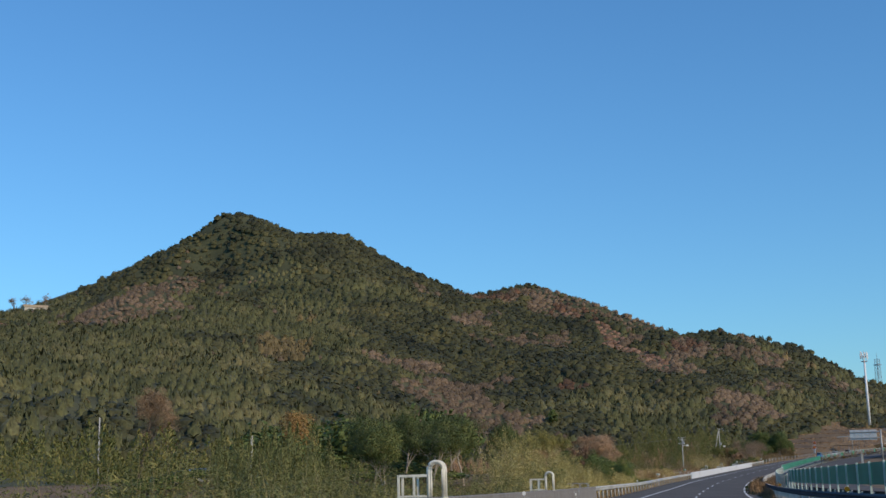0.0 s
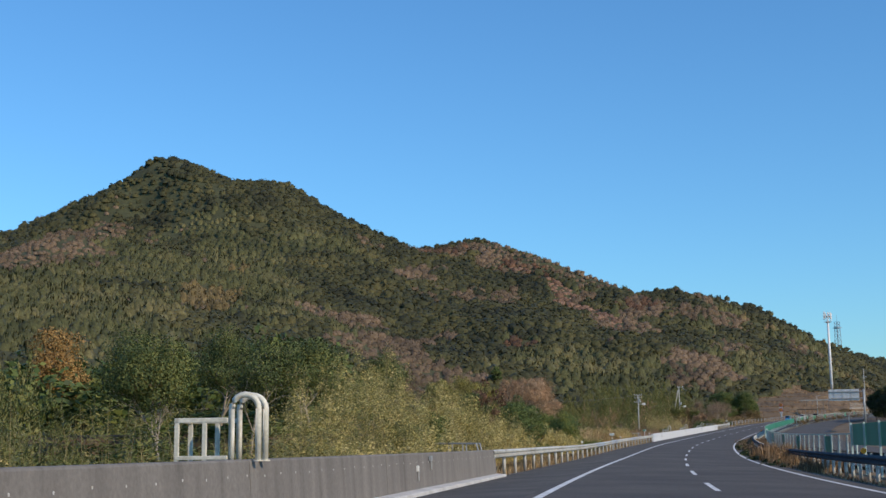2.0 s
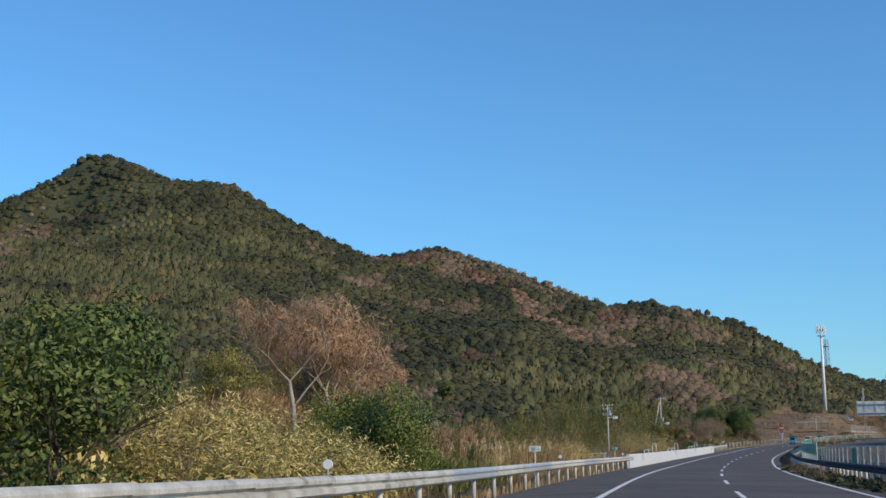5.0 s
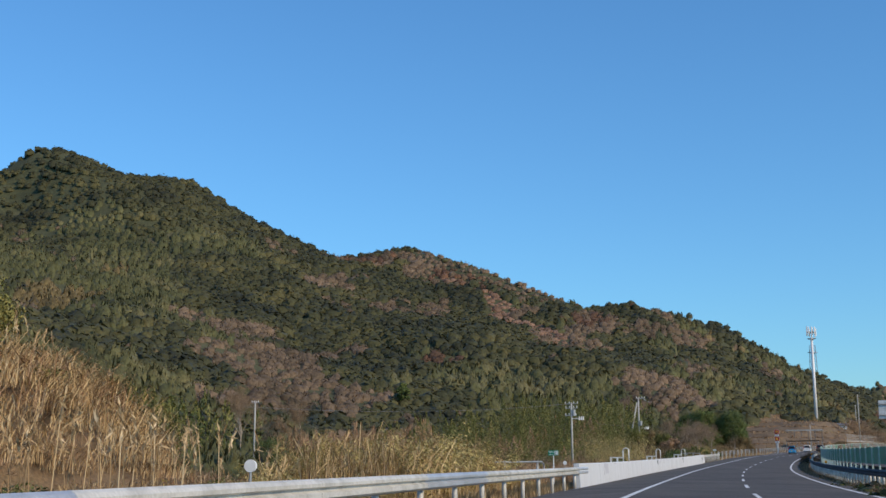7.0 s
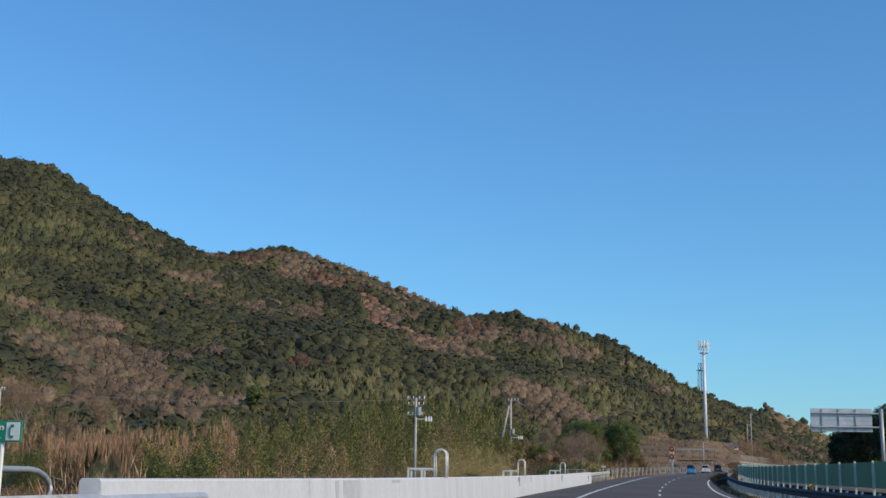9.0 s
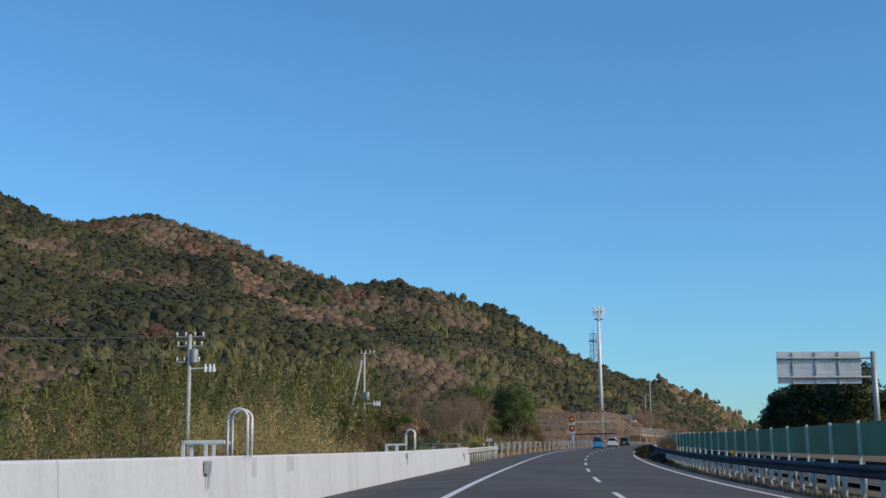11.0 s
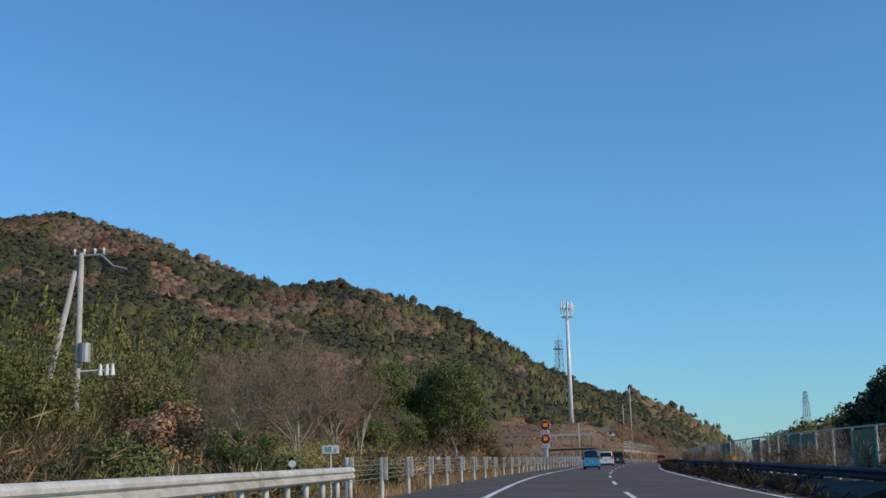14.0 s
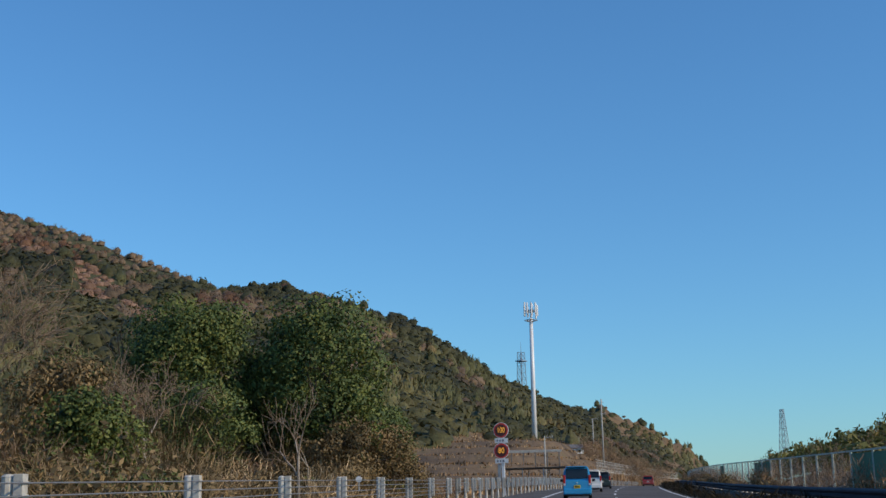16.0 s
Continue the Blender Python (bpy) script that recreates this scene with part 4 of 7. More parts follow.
def cane(at, tall, leaves, rng, length=0.20, reach=0.42, bare=0.12, bow=0.16):
    """Bamboo: leaf sprays (verts, faces) and culms (verts, faces) at places."""
    n = len(at)
    a = rng.uniform(0, 2 * math.pi, n)
    bend = np.stack([np.cos(a), np.sin(a), 0 * a], -1) * (bow * tall * rng.uniform(0.2, 1.2, n))[:, None]
    up = np.array([0, 0, 1.0])
    m1, m2 = at + bend * 0.22 + up * (0.5 * tall)[:, None], at + bend + up * tall[:, None]
    v1, f1 = stems(at, m1, np.full(n, 0.012), np.full(n, 0.009), 3)
    v2, f2 = stems(m1, m2, np.full(n, 0.009), np.full(n, 0.003), 3)
    culms = np.concatenate([v1, v2]), np.concatenate([f1, f2 + len(v1)])
    # leaves hang in sprays on short side branches
    k = np.repeat(np.arange(n), max(1, leaves // 8))
    m = len(k)
    t = bare + (1 - bare) * rng.uniform(0, 1, m) ** 0.75
    c = at[k] + bend[k] * (t ** 2)[:, None] + up * (tall[k] * t)[:, None]
    b = rng.uniform(0, 2 * math.pi, m)
    w = reach * np.sqrt(rng.uniform(0.02, 1, m)) * (0.35 + np.sin(np.clip(t * 1.02, 0, 1) * math.pi) ** 0.7)
    c += np.stack([np.cos(b) * w, np.sin(b) * w, rng.normal(0, 0.08, m)], -1)
    j = np.repeat(np.arange(m), 8)
    c = c[j] + rng.normal(0, 1.3 * length, (len(j), 3))
    out = np.stack([np.cos(b), np.sin(b), 0.3 + 0.6 * t], -1)[j]
    u = unit(np.stack([np.cos(b), np.sin(b), rng.uniform(-0.8, 0.5, m)], -1)[j] + 0.6 * rng.normal(size=(len(j), 3)))
    s_ = unit(np.cross(u, rng.normal(size=(len(j), 3))))
    sz = length * rng.uniform(0.5, 1.3, (len(j), 1))
    return quads(c, u * sz, s_ * sz * 0.19, out), culms


def on_ground(s, l, sink=0.1):
    return places(s, l, ground(s, l) - sink)


def thicket(name, label, s0, s1, l0, l1, gap, tall, leaves, material, rng, length=0.2, reach=0.42, bow=0.16, bare=0.12, stalks=True, clump=None):
    """A stand of bamboo: one object of leaves and one of culms. tall is a function of s and lat."""
    s, l = sample(s0, s1, l0, l1, gap, rng)
    h = tall(s, l) * rng.uniform(0.72, 1.12, len(s))
    ok = (h > 0.5) & (value_noise(s, l, 2.6, 41) > -0.7)
    if clump:
        knots = value_noise(s, l, clump, 42) + 0.5 * value_noise(s, l, 0.5 * clump, 43)
        ok &= knots > -0.22
        h = h * (0.86 + 0.20 * np.clip(knots, -0.5, 1))
    lv, cu = cane(on_ground(s[ok], l[ok]), h[ok], leaves, rng, length, reach, bare, bow)
    thing(name, mesh_of(name, *lv), material, label, "bamboo", kind="stuff")
    if stalks:
        thing(name + "_culms", mesh_of(name + "_culms", *cu), CULM, "thin yellowish bamboo culms standing close together", "bamboo", kind="stuff")


def grass(name, label, s0, s1, l0, l1, gap, tall, per, material, rng, spread=0.16, wide=0.018, lean=0.5, thin=1.0, form=blades):
    s, l = sample(s0, s1, l0, l1, gap, rng)
    keep = rng.uniform(0, 1, len(s)) < thin
    s, l = s[keep], l[keep]
    h = (tall(s, l) if callable(tall) else np.full(len(s), tall)) * rng.uniform(0.6, 1.25, len(s))
    ok = h > 0.08
    v, f, n = form(on_ground(s[ok], l[ok], 0.05), h[ok], per, spread, rng, wide, lean)
    return thing(name, mesh_of(name, v, f, n), material, label, "grass", kind="stuff")


def scrub(name, label, s0, s1, l0, l1, gap, radius, tall, material, rng, templates, lift=0.5, category="shrubs", thin=1.0):
    s, l = sample(s0, s1, l0, l1, gap, rng)
    keep = rng.uniform(0, 1, len(s)) < thin
    s, l = s[keep], l[keep]
    r = radius * rng.uniform(0.65, 1.35, len(s))
    h = (tall(s, l) if callable(tall) else np.full(len(s), tall)) * rng.uniform(0.7, 1.25, len(s))
    at = on_ground(s, l, 0.2)
    at[:, 2] += lift * h
    return scatter(name, templates, at, r, h, material, label, category, rng)


VR = np.random.default_rng(77)
FINE_CROWN = [crown(VR, 420, 0.105, 12) for _ in range(4)]
FINE_TWIGS = [twigs(VR, 250, 0.16, 0.055) for _ in range(5)]
BRUSH = [twigs(VR, 420, 0.11, 0.07) for _ in range(4)]
BIG_CROWN = [crown(VR, 520, 0.080, 18) for _ in range(4)]
LEAFY_CROWN = [crown(VR, 800, 0.056, 20) for _ in range(3)]
FAR_CROWN = [crown(VR, 240, 0.10, 14) for _ in range(4)]
SMALL_CROWN = [crown(VR, 600, 0.068, 14) for _ in range(3)]


def reach_to(h, least=0.4):
    """Heights that bring plants up to h over the road, whatever the ground does; h may be a function."""
    return lambda s, l: np.maximum((h(s, l) if callable(h) else h) - ground(s, l), least)



def one(x):
    return lambda s, l: np.full(np.shape(s), float(x))


# the slope behind the first parapet
thicket("bamboo_green", "olive green bamboo on the slope below the parapet", 22, 92, -19, -8.2, 1.05, reach_to(lambda s, l: 1.0 + 0.08 * (-8 - l) + 0.8 * value_noise(s, l, 5, 3)), 150, BAMBOO_GREEN, VR, 0.080, 0.55)
thicket("bamboo_olive", "yellowish bamboo among the green on the slope", 22, 92, -18, -8.4, 1.8, reach_to(lambda s, l: 1.2 + 0.09 * (-8 - l) + 1.0 * value_noise(s, l, 7, 63)), 170, BAMBOO_SLOPE, VR, 0.078, 0.5)
scrub("embankment_shrubs", "mixed dark green shrubs behind the first parapet", 22, 128, -36, -19, 6.4, 3.4, lambda s, l: np.maximum(0.3 + 0.03 * (-18 - l) + 0.6 * value_noise(s, l, 12, 4) - ground(s, l), 1.2) / 1.7, TREE_LEAF, VR, LEAFY_CROWN, 0.8)
scrub("embankment_dark_trees", "dark rounded evergreen trees below the hill", 96, 165, -62, -26, 5.6, 4.2, lambda s, l: (3.6 + 1.0 * value_noise(s, l, 14, 5)) * (0.25 + 0.75 * smooth(-0.41, -0.37, l / (s - 12.0))) * np.where((s < 150) & (l > -36), 0.3, 1.0), TREE_LEAF, VR, BIG_CROWN, 1.2, "woodland")
LIGHT_PLUMES = [plume(VR, 220, 0.050) for _ in range(5)]
SOFT_PLUMES = [plume(VR, 800, 0.020) for _ in range(5)]
PLUMES = [plume(VR, 720, 0.020) for _ in range(5)]
REED_SHEAVES = [sheaf(VR, 200) for _ in range(4)]
_qs, _ql = sample(150, 300, -130, -62, 6.5, VR)
scatter("bamboo_slope", LIGHT_PLUMES, on_ground(_qs, _ql), 3.8 * VR.uniform(0.8, 1.3, len(_qs)), (6.5 + 2.5 * value_noise(_qs, _ql, 25, 6)) * VR.uniform(0.8, 1.15, len(_qs)), BAMBOO_SLOPE, "yellow-green bamboo groves spreading over the lower slope", "bamboo", VR, lean=0.1)
scrub("slope_brown_scrub", "brown leafless scrub on the flat below the hill", 235, 420, -96, -40, 6.2, 3.0, lambda s, l: 1.3 + 0.5 * value_noise(s, l, 15, 8), TWIG, VR, FINE_TWIGS, 0.5)
scrub("slope_green_scrub", "scattered dark green bushes on the flat below the hill", 235, 345, -48, -18, 6.5, 1.5, lambda s, l: 0.9 + 0.5 * value_noise(s, l, 12, 9), TREE_LEAF, VR, FAR_CROWN, 0.6)

# the tall thicket after the parapet
def thicket_front(s, l):
    top = np.interp(s, (82, 90, 95, 99, 103, 105, 109, 110.5, 114, 121, 129, 134), (0.6, 1.0, 2.0, 3.0, 3.5, 0.6, 0.6, 3.4, 4.3, 3.3, 2.6, 1.7))
    rag = 1.3 * value_noise(s, l, 2.2, 12) + 0.7 * value_noise(s, l, 5, 72)
    return np.clip(top + rag * smooth(0.7, 2.5, top) - 0.7 * smooth(-9.2, -7.8, l) - ground(s, l), 0.3, 7) * np.where((top < 2.6) & (s > 103), 0.0, 1)


def thicket_back(s, l):
    u = s - 3.1 * (-11.5 - l)
    top = np.interp(u, (84, 88, 91, 94, 98, 102, 110, 113, 115, 119.5, 122, 126, 134), (0.4, 1.0, 1.5, 2.6, 4.0, 4.7, 5.1, 4.8, 2.8, 2.8, 4.0, 5.0, 3.0)) * (1 + 0.06 * (-11.5 - l))
    rag = 0.9 * value_noise(s, l, 2.6, 12) + 0.5 * value_noise(s, l, 6, 73)
    return np.clip(np.minimum(top + rag * smooth(0.8, 3.0, top), 6.5) - ground(s, l), 0.3, 9)


thicket("bamboo_golden", "dense yellowing dwarf bamboo thicket right behind the guardrail", 82, 134, -10.4, -7.6, 0.56, thicket_front, 420, BAMBOO_NEAR, VR, 0.062, 0.34, 0.2, clump=1.9)
thicket("bamboo_tall", "tall yellow-green bamboo standing behind the thicket", 80, 132, -16.5, -10.4, 0.82, thicket_back, 400, BAMBOO_NEAR, VR, 0.066, 0.36, 0.14, 0.38, clump=2.4)
thicket("bamboo_mixed", "greener bamboo growing through the yellow thicket", 80, 130, -16, -7.9, 1.7, lambda s, l: np.where(l < -10.4, thicket_back(s, l), thicket_front(s, l)) * 0.92, 260, BAMBOO_MID, VR, 0.056, 0.5)
thicket("bamboo_tips", "tall dry bamboo canes rising over the thicket", 96, 120, -15, -11, 2.2, lambda s, l: thicket_back(s, l) + 0.4, 150, BAMBOO_NEAR, VR, 0.05, 0.26, 0.12, 0.5)
thicket("bamboo_bowed", "bowed yellow-green bamboo leaning towards the guardrail", 112, 134, -9.0, -7.2, 0.5, lambda s, l: 2.6 + 0.4 * value_noise(s, l, 3, 13) - 1.0 * smooth(127, 134, s), 230, BAMBOO_NEAR, VR, 0.062, 0.36, 0.35, 0.05)

scrub("pale_verge_bushes", "low pale yellow-green bushes by the guardrail", 148, 162, -10, -7.8, 1.9, 1.1, one(1.1), BAMBOO_NEAR, VR, SMALL_CROWN, 0.5)
grass("verge_straw", "short dry straw along the foot of the guardrail", 104, 240, -7.6, -5.9, 0.38, 0.5, 22, STRAW, VR, 0.14, 0.006, 0.6, 0.8)
grass("verge_straw_far", "short dry straw along the cable fence", 356, 470, -7.8, -5.9, 0.48, 0.45, 22, STRAW, VR, 0.16, 0.006, 0.6, 0.8)

# the grassy bank
thicket("sasa_yellow", "low yellow dwarf bamboo covering the bank", 150, 162, -11, -7.4, 0.5, lambda s, l: 1.9 + 0.4 * value_noise(s, l, 3, 14), 190, BAMBOO_NEAR, VR, 0.075, 0.36, 0.3, 0.05)
grass("broad_green_grass", "broad-bladed green grass on the bank behind the guardrail", 166, 181, -11.5, -6.8, 0.34, lambda s, l: 1.0 + 0.3 * value_noise(s, l, 1.6, 81), 24, GRASS_GREEN, VR, 0.17, 0.012, 1.2)
grass("bank_golden_grass", "long golden brown dry grass hanging over the bank", 174, 206, -17.0, -7.4, 0.55, lambda s, l: 0.55 + 0.3 * value_noise(s, l, 2.6, 15), 26, STRAW, VR, 0.30, 0.006, 1.2, form=arching)
grass("knoll_golden_grass", "long arching tan grass covering the knoll", 194, 228, -40.0, -14.0, 0.95, lambda s, l: (1.2 + 0.7 * value_noise(s, l, 3, 45)) * smooth(-0.1, 1.0, ground(s, l)), 52, STRAW, VR, 0.45, 0.013, 1.5, form=arching)
grass("knoll_tawny_grass", "tawny matted grass between the arching tufts", 194, 228, -40.0, -14.0, 1.4, lambda s, l: (0.9 + 0.5 * value_noise(s, l, 5, 46)) * smooth(-0.1, 1.0, ground(s, l)), 30, STRAW_VINE, VR, 0.6, 0.012, 1.8, form=arching)
grass("bank_tawny_grass", "matted tawny grass among the golden tufts", 172, 204, -17, -7.6, 0.8, lambda s, l: 0.42 + 0.2 * value_noise(s, l, 3.2, 82), 22, STRAW_BROWN, VR, 0.25, 0.006, 1.4)
scrub("knoll_olive_scrub", "low olive scrub in the folds of the grassy knoll", 200, 226, -24, -14, 3.2, 0.9, one(0.8), BAMBOO_MID, VR, LEAFY_CROWN, 0.6, thin=0.6)
grass("bank_brown_weeds", "brown withered weeds on the bank", 188, 236, -15, -7.4, 0.72, lambda s, l: 0.36 + 0.2 * value_noise(s, l, 2.5, 16) + 0.4 * smooth(208, 214, s), 22, STRAW_BROWN, VR, 0.2, 0.006, 0.9)
scrub("bank_brown_twigs", "brown leafless bushes behind the bank", 200, 240, -20, -12, 2.8, 1.5, lambda s, l: 0.7 + 0.3 * value_noise(s, l, 6, 83), TWIG, VR, FINE_TWIGS, 0.6)
thicket("reed_mound", "yellow-leaved reeds in a tall mound behind the guardrail", 206, 233, -12.6, -7.6, 0.55, lambda s, l: np.clip((2.0 + 0.5 * value_noise(s, l, 2.4, 17)) * (0.25 + 0.75 * smooth(205, 213, s)) * (0.25 + 0.75 * smooth(232, 220, s)), 0.4, 2.6), 250, REED_LEAF, VR, 0.072, 0.36, 0.6, 0.05, stalks=False)
thicket("reed_mound_green", "greenish dwarf bamboo mixed into the reed mound", 203, 234, -12.6, -7.5, 0.8, lambda s, l: np.clip((1.7 + 0.7 * value_noise(s, l, 2.8, 87)) * (0.45 + 0.55 * smooth(205, 212, s)) * (0.25 + 0.75 * smooth(232, 220, s)), 0.4, 2.4), 230, BAMBOO_NEAR, VR, 0.060, 0.42, 0.6, 0.05, stalks=False)
grass("reed_stalks", "pale dry reed stalks standing in the mound", 206, 213, -10.5, -7.8, 0.5, lambda s, l: 1.9 + 0.3 * value_noise(s, l, 2, 85), 14, STRAW, VR, 0.2, 0.007, 0.28)
grass("reed_mound_straw", "dry straw hanging through the reed mound", 206, 232, -12, -7.6, 0.7, lambda s, l: 1.8 * smooth(233, 219, s) * smooth(200, 209, s) + 0.4 * value_noise(s, l, 3, 86), 12, STRAW, VR, 0.3, 0.010, 1.3, form=arching)
_ps, _pl = (np.r_[a, b] for a, b in zip(sample(189, 199, -11.5, -9.0, 0.75, VR), sample(204, 224, -27, -18, 1.5, VR)))
_ps, _pl = np.r_[_ps, VR.uniform(206, 216, 26)], np.r_[_pl, VR.uniform(-13.5, -8.4, 26)]
_pv = seed_heads(on_ground(_ps, _pl), VR.uniform(1.5, 2.5, len(_ps)), VR)
thing("pampas_plumes", mesh_of("pampas_plumes", *_pv), STRAW, "tall feathery pampas grass plumes on the bank", "grass", kind="stuff")

# behind the white parapet
scrub("flat_golden_brush", "golden brown withered brush behind the white parapet", 240, 338, -19, -9.5, 2.6, 1.5, lambda s, l: 0.62 * np.maximum(0.7 - ground(s, l), 0.9) + 0.4 * value_noise(s, l, 6, 18), STRAW_VINE, VR, BRUSH, 0.7)
for from_s, to_s, from_l, to_l, reed_top in ((334, 362, -63, -45, 5.6), (292, 308, -76, -63, 5.0)):
    _qs, _ql = sample(from_s, to_s, from_l, to_l, 1.7, VR)
    scatter("golden_reed_screen", REED_SHEAVES, on_ground(_qs, _ql), 1.5 * VR.uniform(0.7, 1.3, len(_qs)), (reed_top + 1.3 + 1.6 * value_noise(_qs, _ql, 4, 47)) * VR.uniform(0.72, 1.1, len(_qs)), STRAW_VINE, "giant golden brown reeds standing in tall sheaves on the flat", "reeds", VR, lean=0.07)
_qs, _ql = sample(330, 396, -128, -99, 4.6, VR)
scatter("bamboo_belt", LIGHT_PLUMES, on_ground(_qs, _ql), 4.2 * VR.uniform(0.8, 1.3, len(_qs)), (12.5 + 2.0 * value_noise(_qs, _ql, 25, 6)) * VR.uniform(0.75, 1.1, len(_qs)), BAMBOO_MID, "tall green bamboo in a belt at the foot of the hill", "bamboo", VR, lean=0.05)
thicket("golden_reed_bed", "tall golden yellow reeds standing thickly behind the white parapet", 326, 345, -18, -11.2, 0.62, reach_to(lambda s, l: 3.3 - 2.0 * smooth(336, 345, s) + 0.7 * value_noise(s, l, 2.6, 99)), 150, REED_LEAF, np.random.default_rng(55), 0.07, 0.34, 0.3, 0.08)
_fs, _fl = sample(318, 438, -50, -22, 4.2, VR)
_fk = _fs > 318 - 1.1 * (_fl + 38)
_fs, _fl = _fs[_fk], _fl[_fk]
_fh = (4.6 + 3.6 * smooth(325, 362, _fs) + 2.0 * smooth(365, 400, _fs) + 0.06 * (-26 - _fl) + 1.4 * value_noise(_fs, _fl, 11, 19)) * VR.uniform(0.68, 1.02, len(_fs))
scatter("bamboo_flat", PLUMES, on_ground(_fs, _fl), 4.9 * VR.uniform(0.8, 1.25, len(_fs)), _fh, BAMBOO_SLOPE, "tall feathery green and yellow bamboo behind the white parapet", "bamboo", VR, lean=0.12)
_fs, _fl = sample(322, 430, -40, -22, 6.0, VR)
_fk = _fs > 322 - 1.1 * (_fl + 38)
_fs, _fl = _fs[_fk], _fl[_fk]
scatter("bamboo_withered", PLUMES, on_ground(_fs, _fl), 2.6 * VR.uniform(0.8, 1.25, len(_fs)), (5.2 + 2.0 * smooth(340, 380, _fs)) * VR.uniform(0.7, 1.1, len(_fs)), STRAW_VINE, "withered tan bamboo among the green behind the white parapet", "bamboo", VR, lean=0.05)
scrub("flat_dark_bushes", "dark green bushes behind the white parapet", 280, 400, -26, -15, 6.0, 1.9, one(1.7), SHRUB_LEAF, VR, FINE_CROWN, 0.7, thin=0.6)
scrub("flat_brown_tangle", "brown tangled vines over low scrub", 330, 470, -22, -8.6, 2.8, 1.9, lambda s, l: 1.1 + 0.05 * (-8 - l) + 0.5 * value_noise(s, l, 7, 20), TWIG, VR, FINE_TWIGS, 0.5)
scrub("verge_green_tangle", "dull green scrub among the brown vines", 325, 470, -22, -8.4, 4.0, 1.6, lambda s, l: 1.35 + 0.5 * value_noise(s, l, 8, 95), TREE_LEAF, VR, SMALL_CROWN, 0.6, thin=0.35)
scrub("verge_olive_shrubs", "dense withered olive brown shrubs behind the barrier", 340, 456, -19, -8.2, 2.5, 1.8, lambda s, l: 1.2 + 0.05 * (-8 - l) + 0.7 * value_noise(s, l, 7, 96) + 0.5 * smooth(400, 415, s), OLIVE_BROWN, VR, [crown(VR, 520, 0.042, 16, slim=0.5) for _ in range(2)] + [twigs(VR, 400, 0.10, 0.055) for _ in range(3)], 0.7)
grass("verge_brown_stalks", "brown dry stalks behind the cable fence", 372, 470, -12, -7.0, 0.75, lambda s, l: 0.8 + 0.4 * value_noise(s, l, 5, 24), 12, STRAW_VINE, VR, 0.24, 0.005, 0.45)
grass("field_grass", "dry brown grass on the terraced field", 480, 760, -62, -8, 2.5, 0.6, 6, STRAW_BROWN, VR, 0.7, 0.10, 0.7)


scrub("verge_olive_brush", "low olive brown brush tangled behind the cable fence", 372, 458, -10.5, -7.6, 1.6, 1.0, lambda s, l: 1.1 + 0.6 * value_noise(s, l, 4, 98), OLIVE_BROWN, VR, LEAFY_CROWN, 0.6, thin=0.8)
thicket("sasa_pale", "pale yellow dwarf bamboo beside the dark shrub", 380, 392, -9.6, -7.6, 0.55, lambda s, l: 2.1 + 0.5 * value_noise(s, l, 2.5, 99), 190, BAMBOO_NEAR, VR, 0.055, 0.36, 0.4, 0.05, stalks=False)
scrub("verge_sunlit_brush", "pale yellow-brown brush in the sun behind the cable fence", 358, 440, -13, -7.6, 2.2, 1.2, lambda s, l: 0.9 + 0.5 * value_noise(s, l, 5, 97), STRAW, VR, FINE_TWIGS, 0.6, thin=0.85)


# ------------------------------------------------------------------ single trees
def grow(rng, base, tall, spread, depth=5, trunk=0.2, forks=3, up=0.35, start=0.3):
    """Limbs of a tree as tapered pieces (p0, p1, r0, r1)."""
    out = []

    def limb(p, d, length, r, level_):
        n = 3
        q = p
        for i in range(n):
            d = Vector((d + Vector(rng.normal(0, 0.13, 3))).normalized())
            nq = q + d * (length / n)
            r1 = r * 0.86
            out.append((q, nq, r, r1))
            q, r = nq, r1
            if level_ < depth and i >= 1:
                for _ in range(forks - 1 if i == 1 else forks):
                    turn = Vector(rng.normal(0, 1, 3)).cross(d).normalized()
                    nd = (d * rng.uniform(0.55, 0.95) + turn * spread * rng.uniform(0.6, 1.2) + Vector((0, 0, up))).normalized()
                    limb(q, nd, length * rng.uniform(0.55, 0.78), r * rng.uniform(0.5, 0.68), level_ + 1)

    limb(Vector(base), Vector((rng.normal(0, 0.05), rng.normal(0, 0.05), 1)), tall * start, trunk, 1)
    a = np.array([[*p0, *p1, r0, r1] for p0, p1, r0, r1 in out])
    # scale to the wanted height
    top = max(a[:, 5].max(), 0.1)
    a[:, :6] *= tall / top
    return a


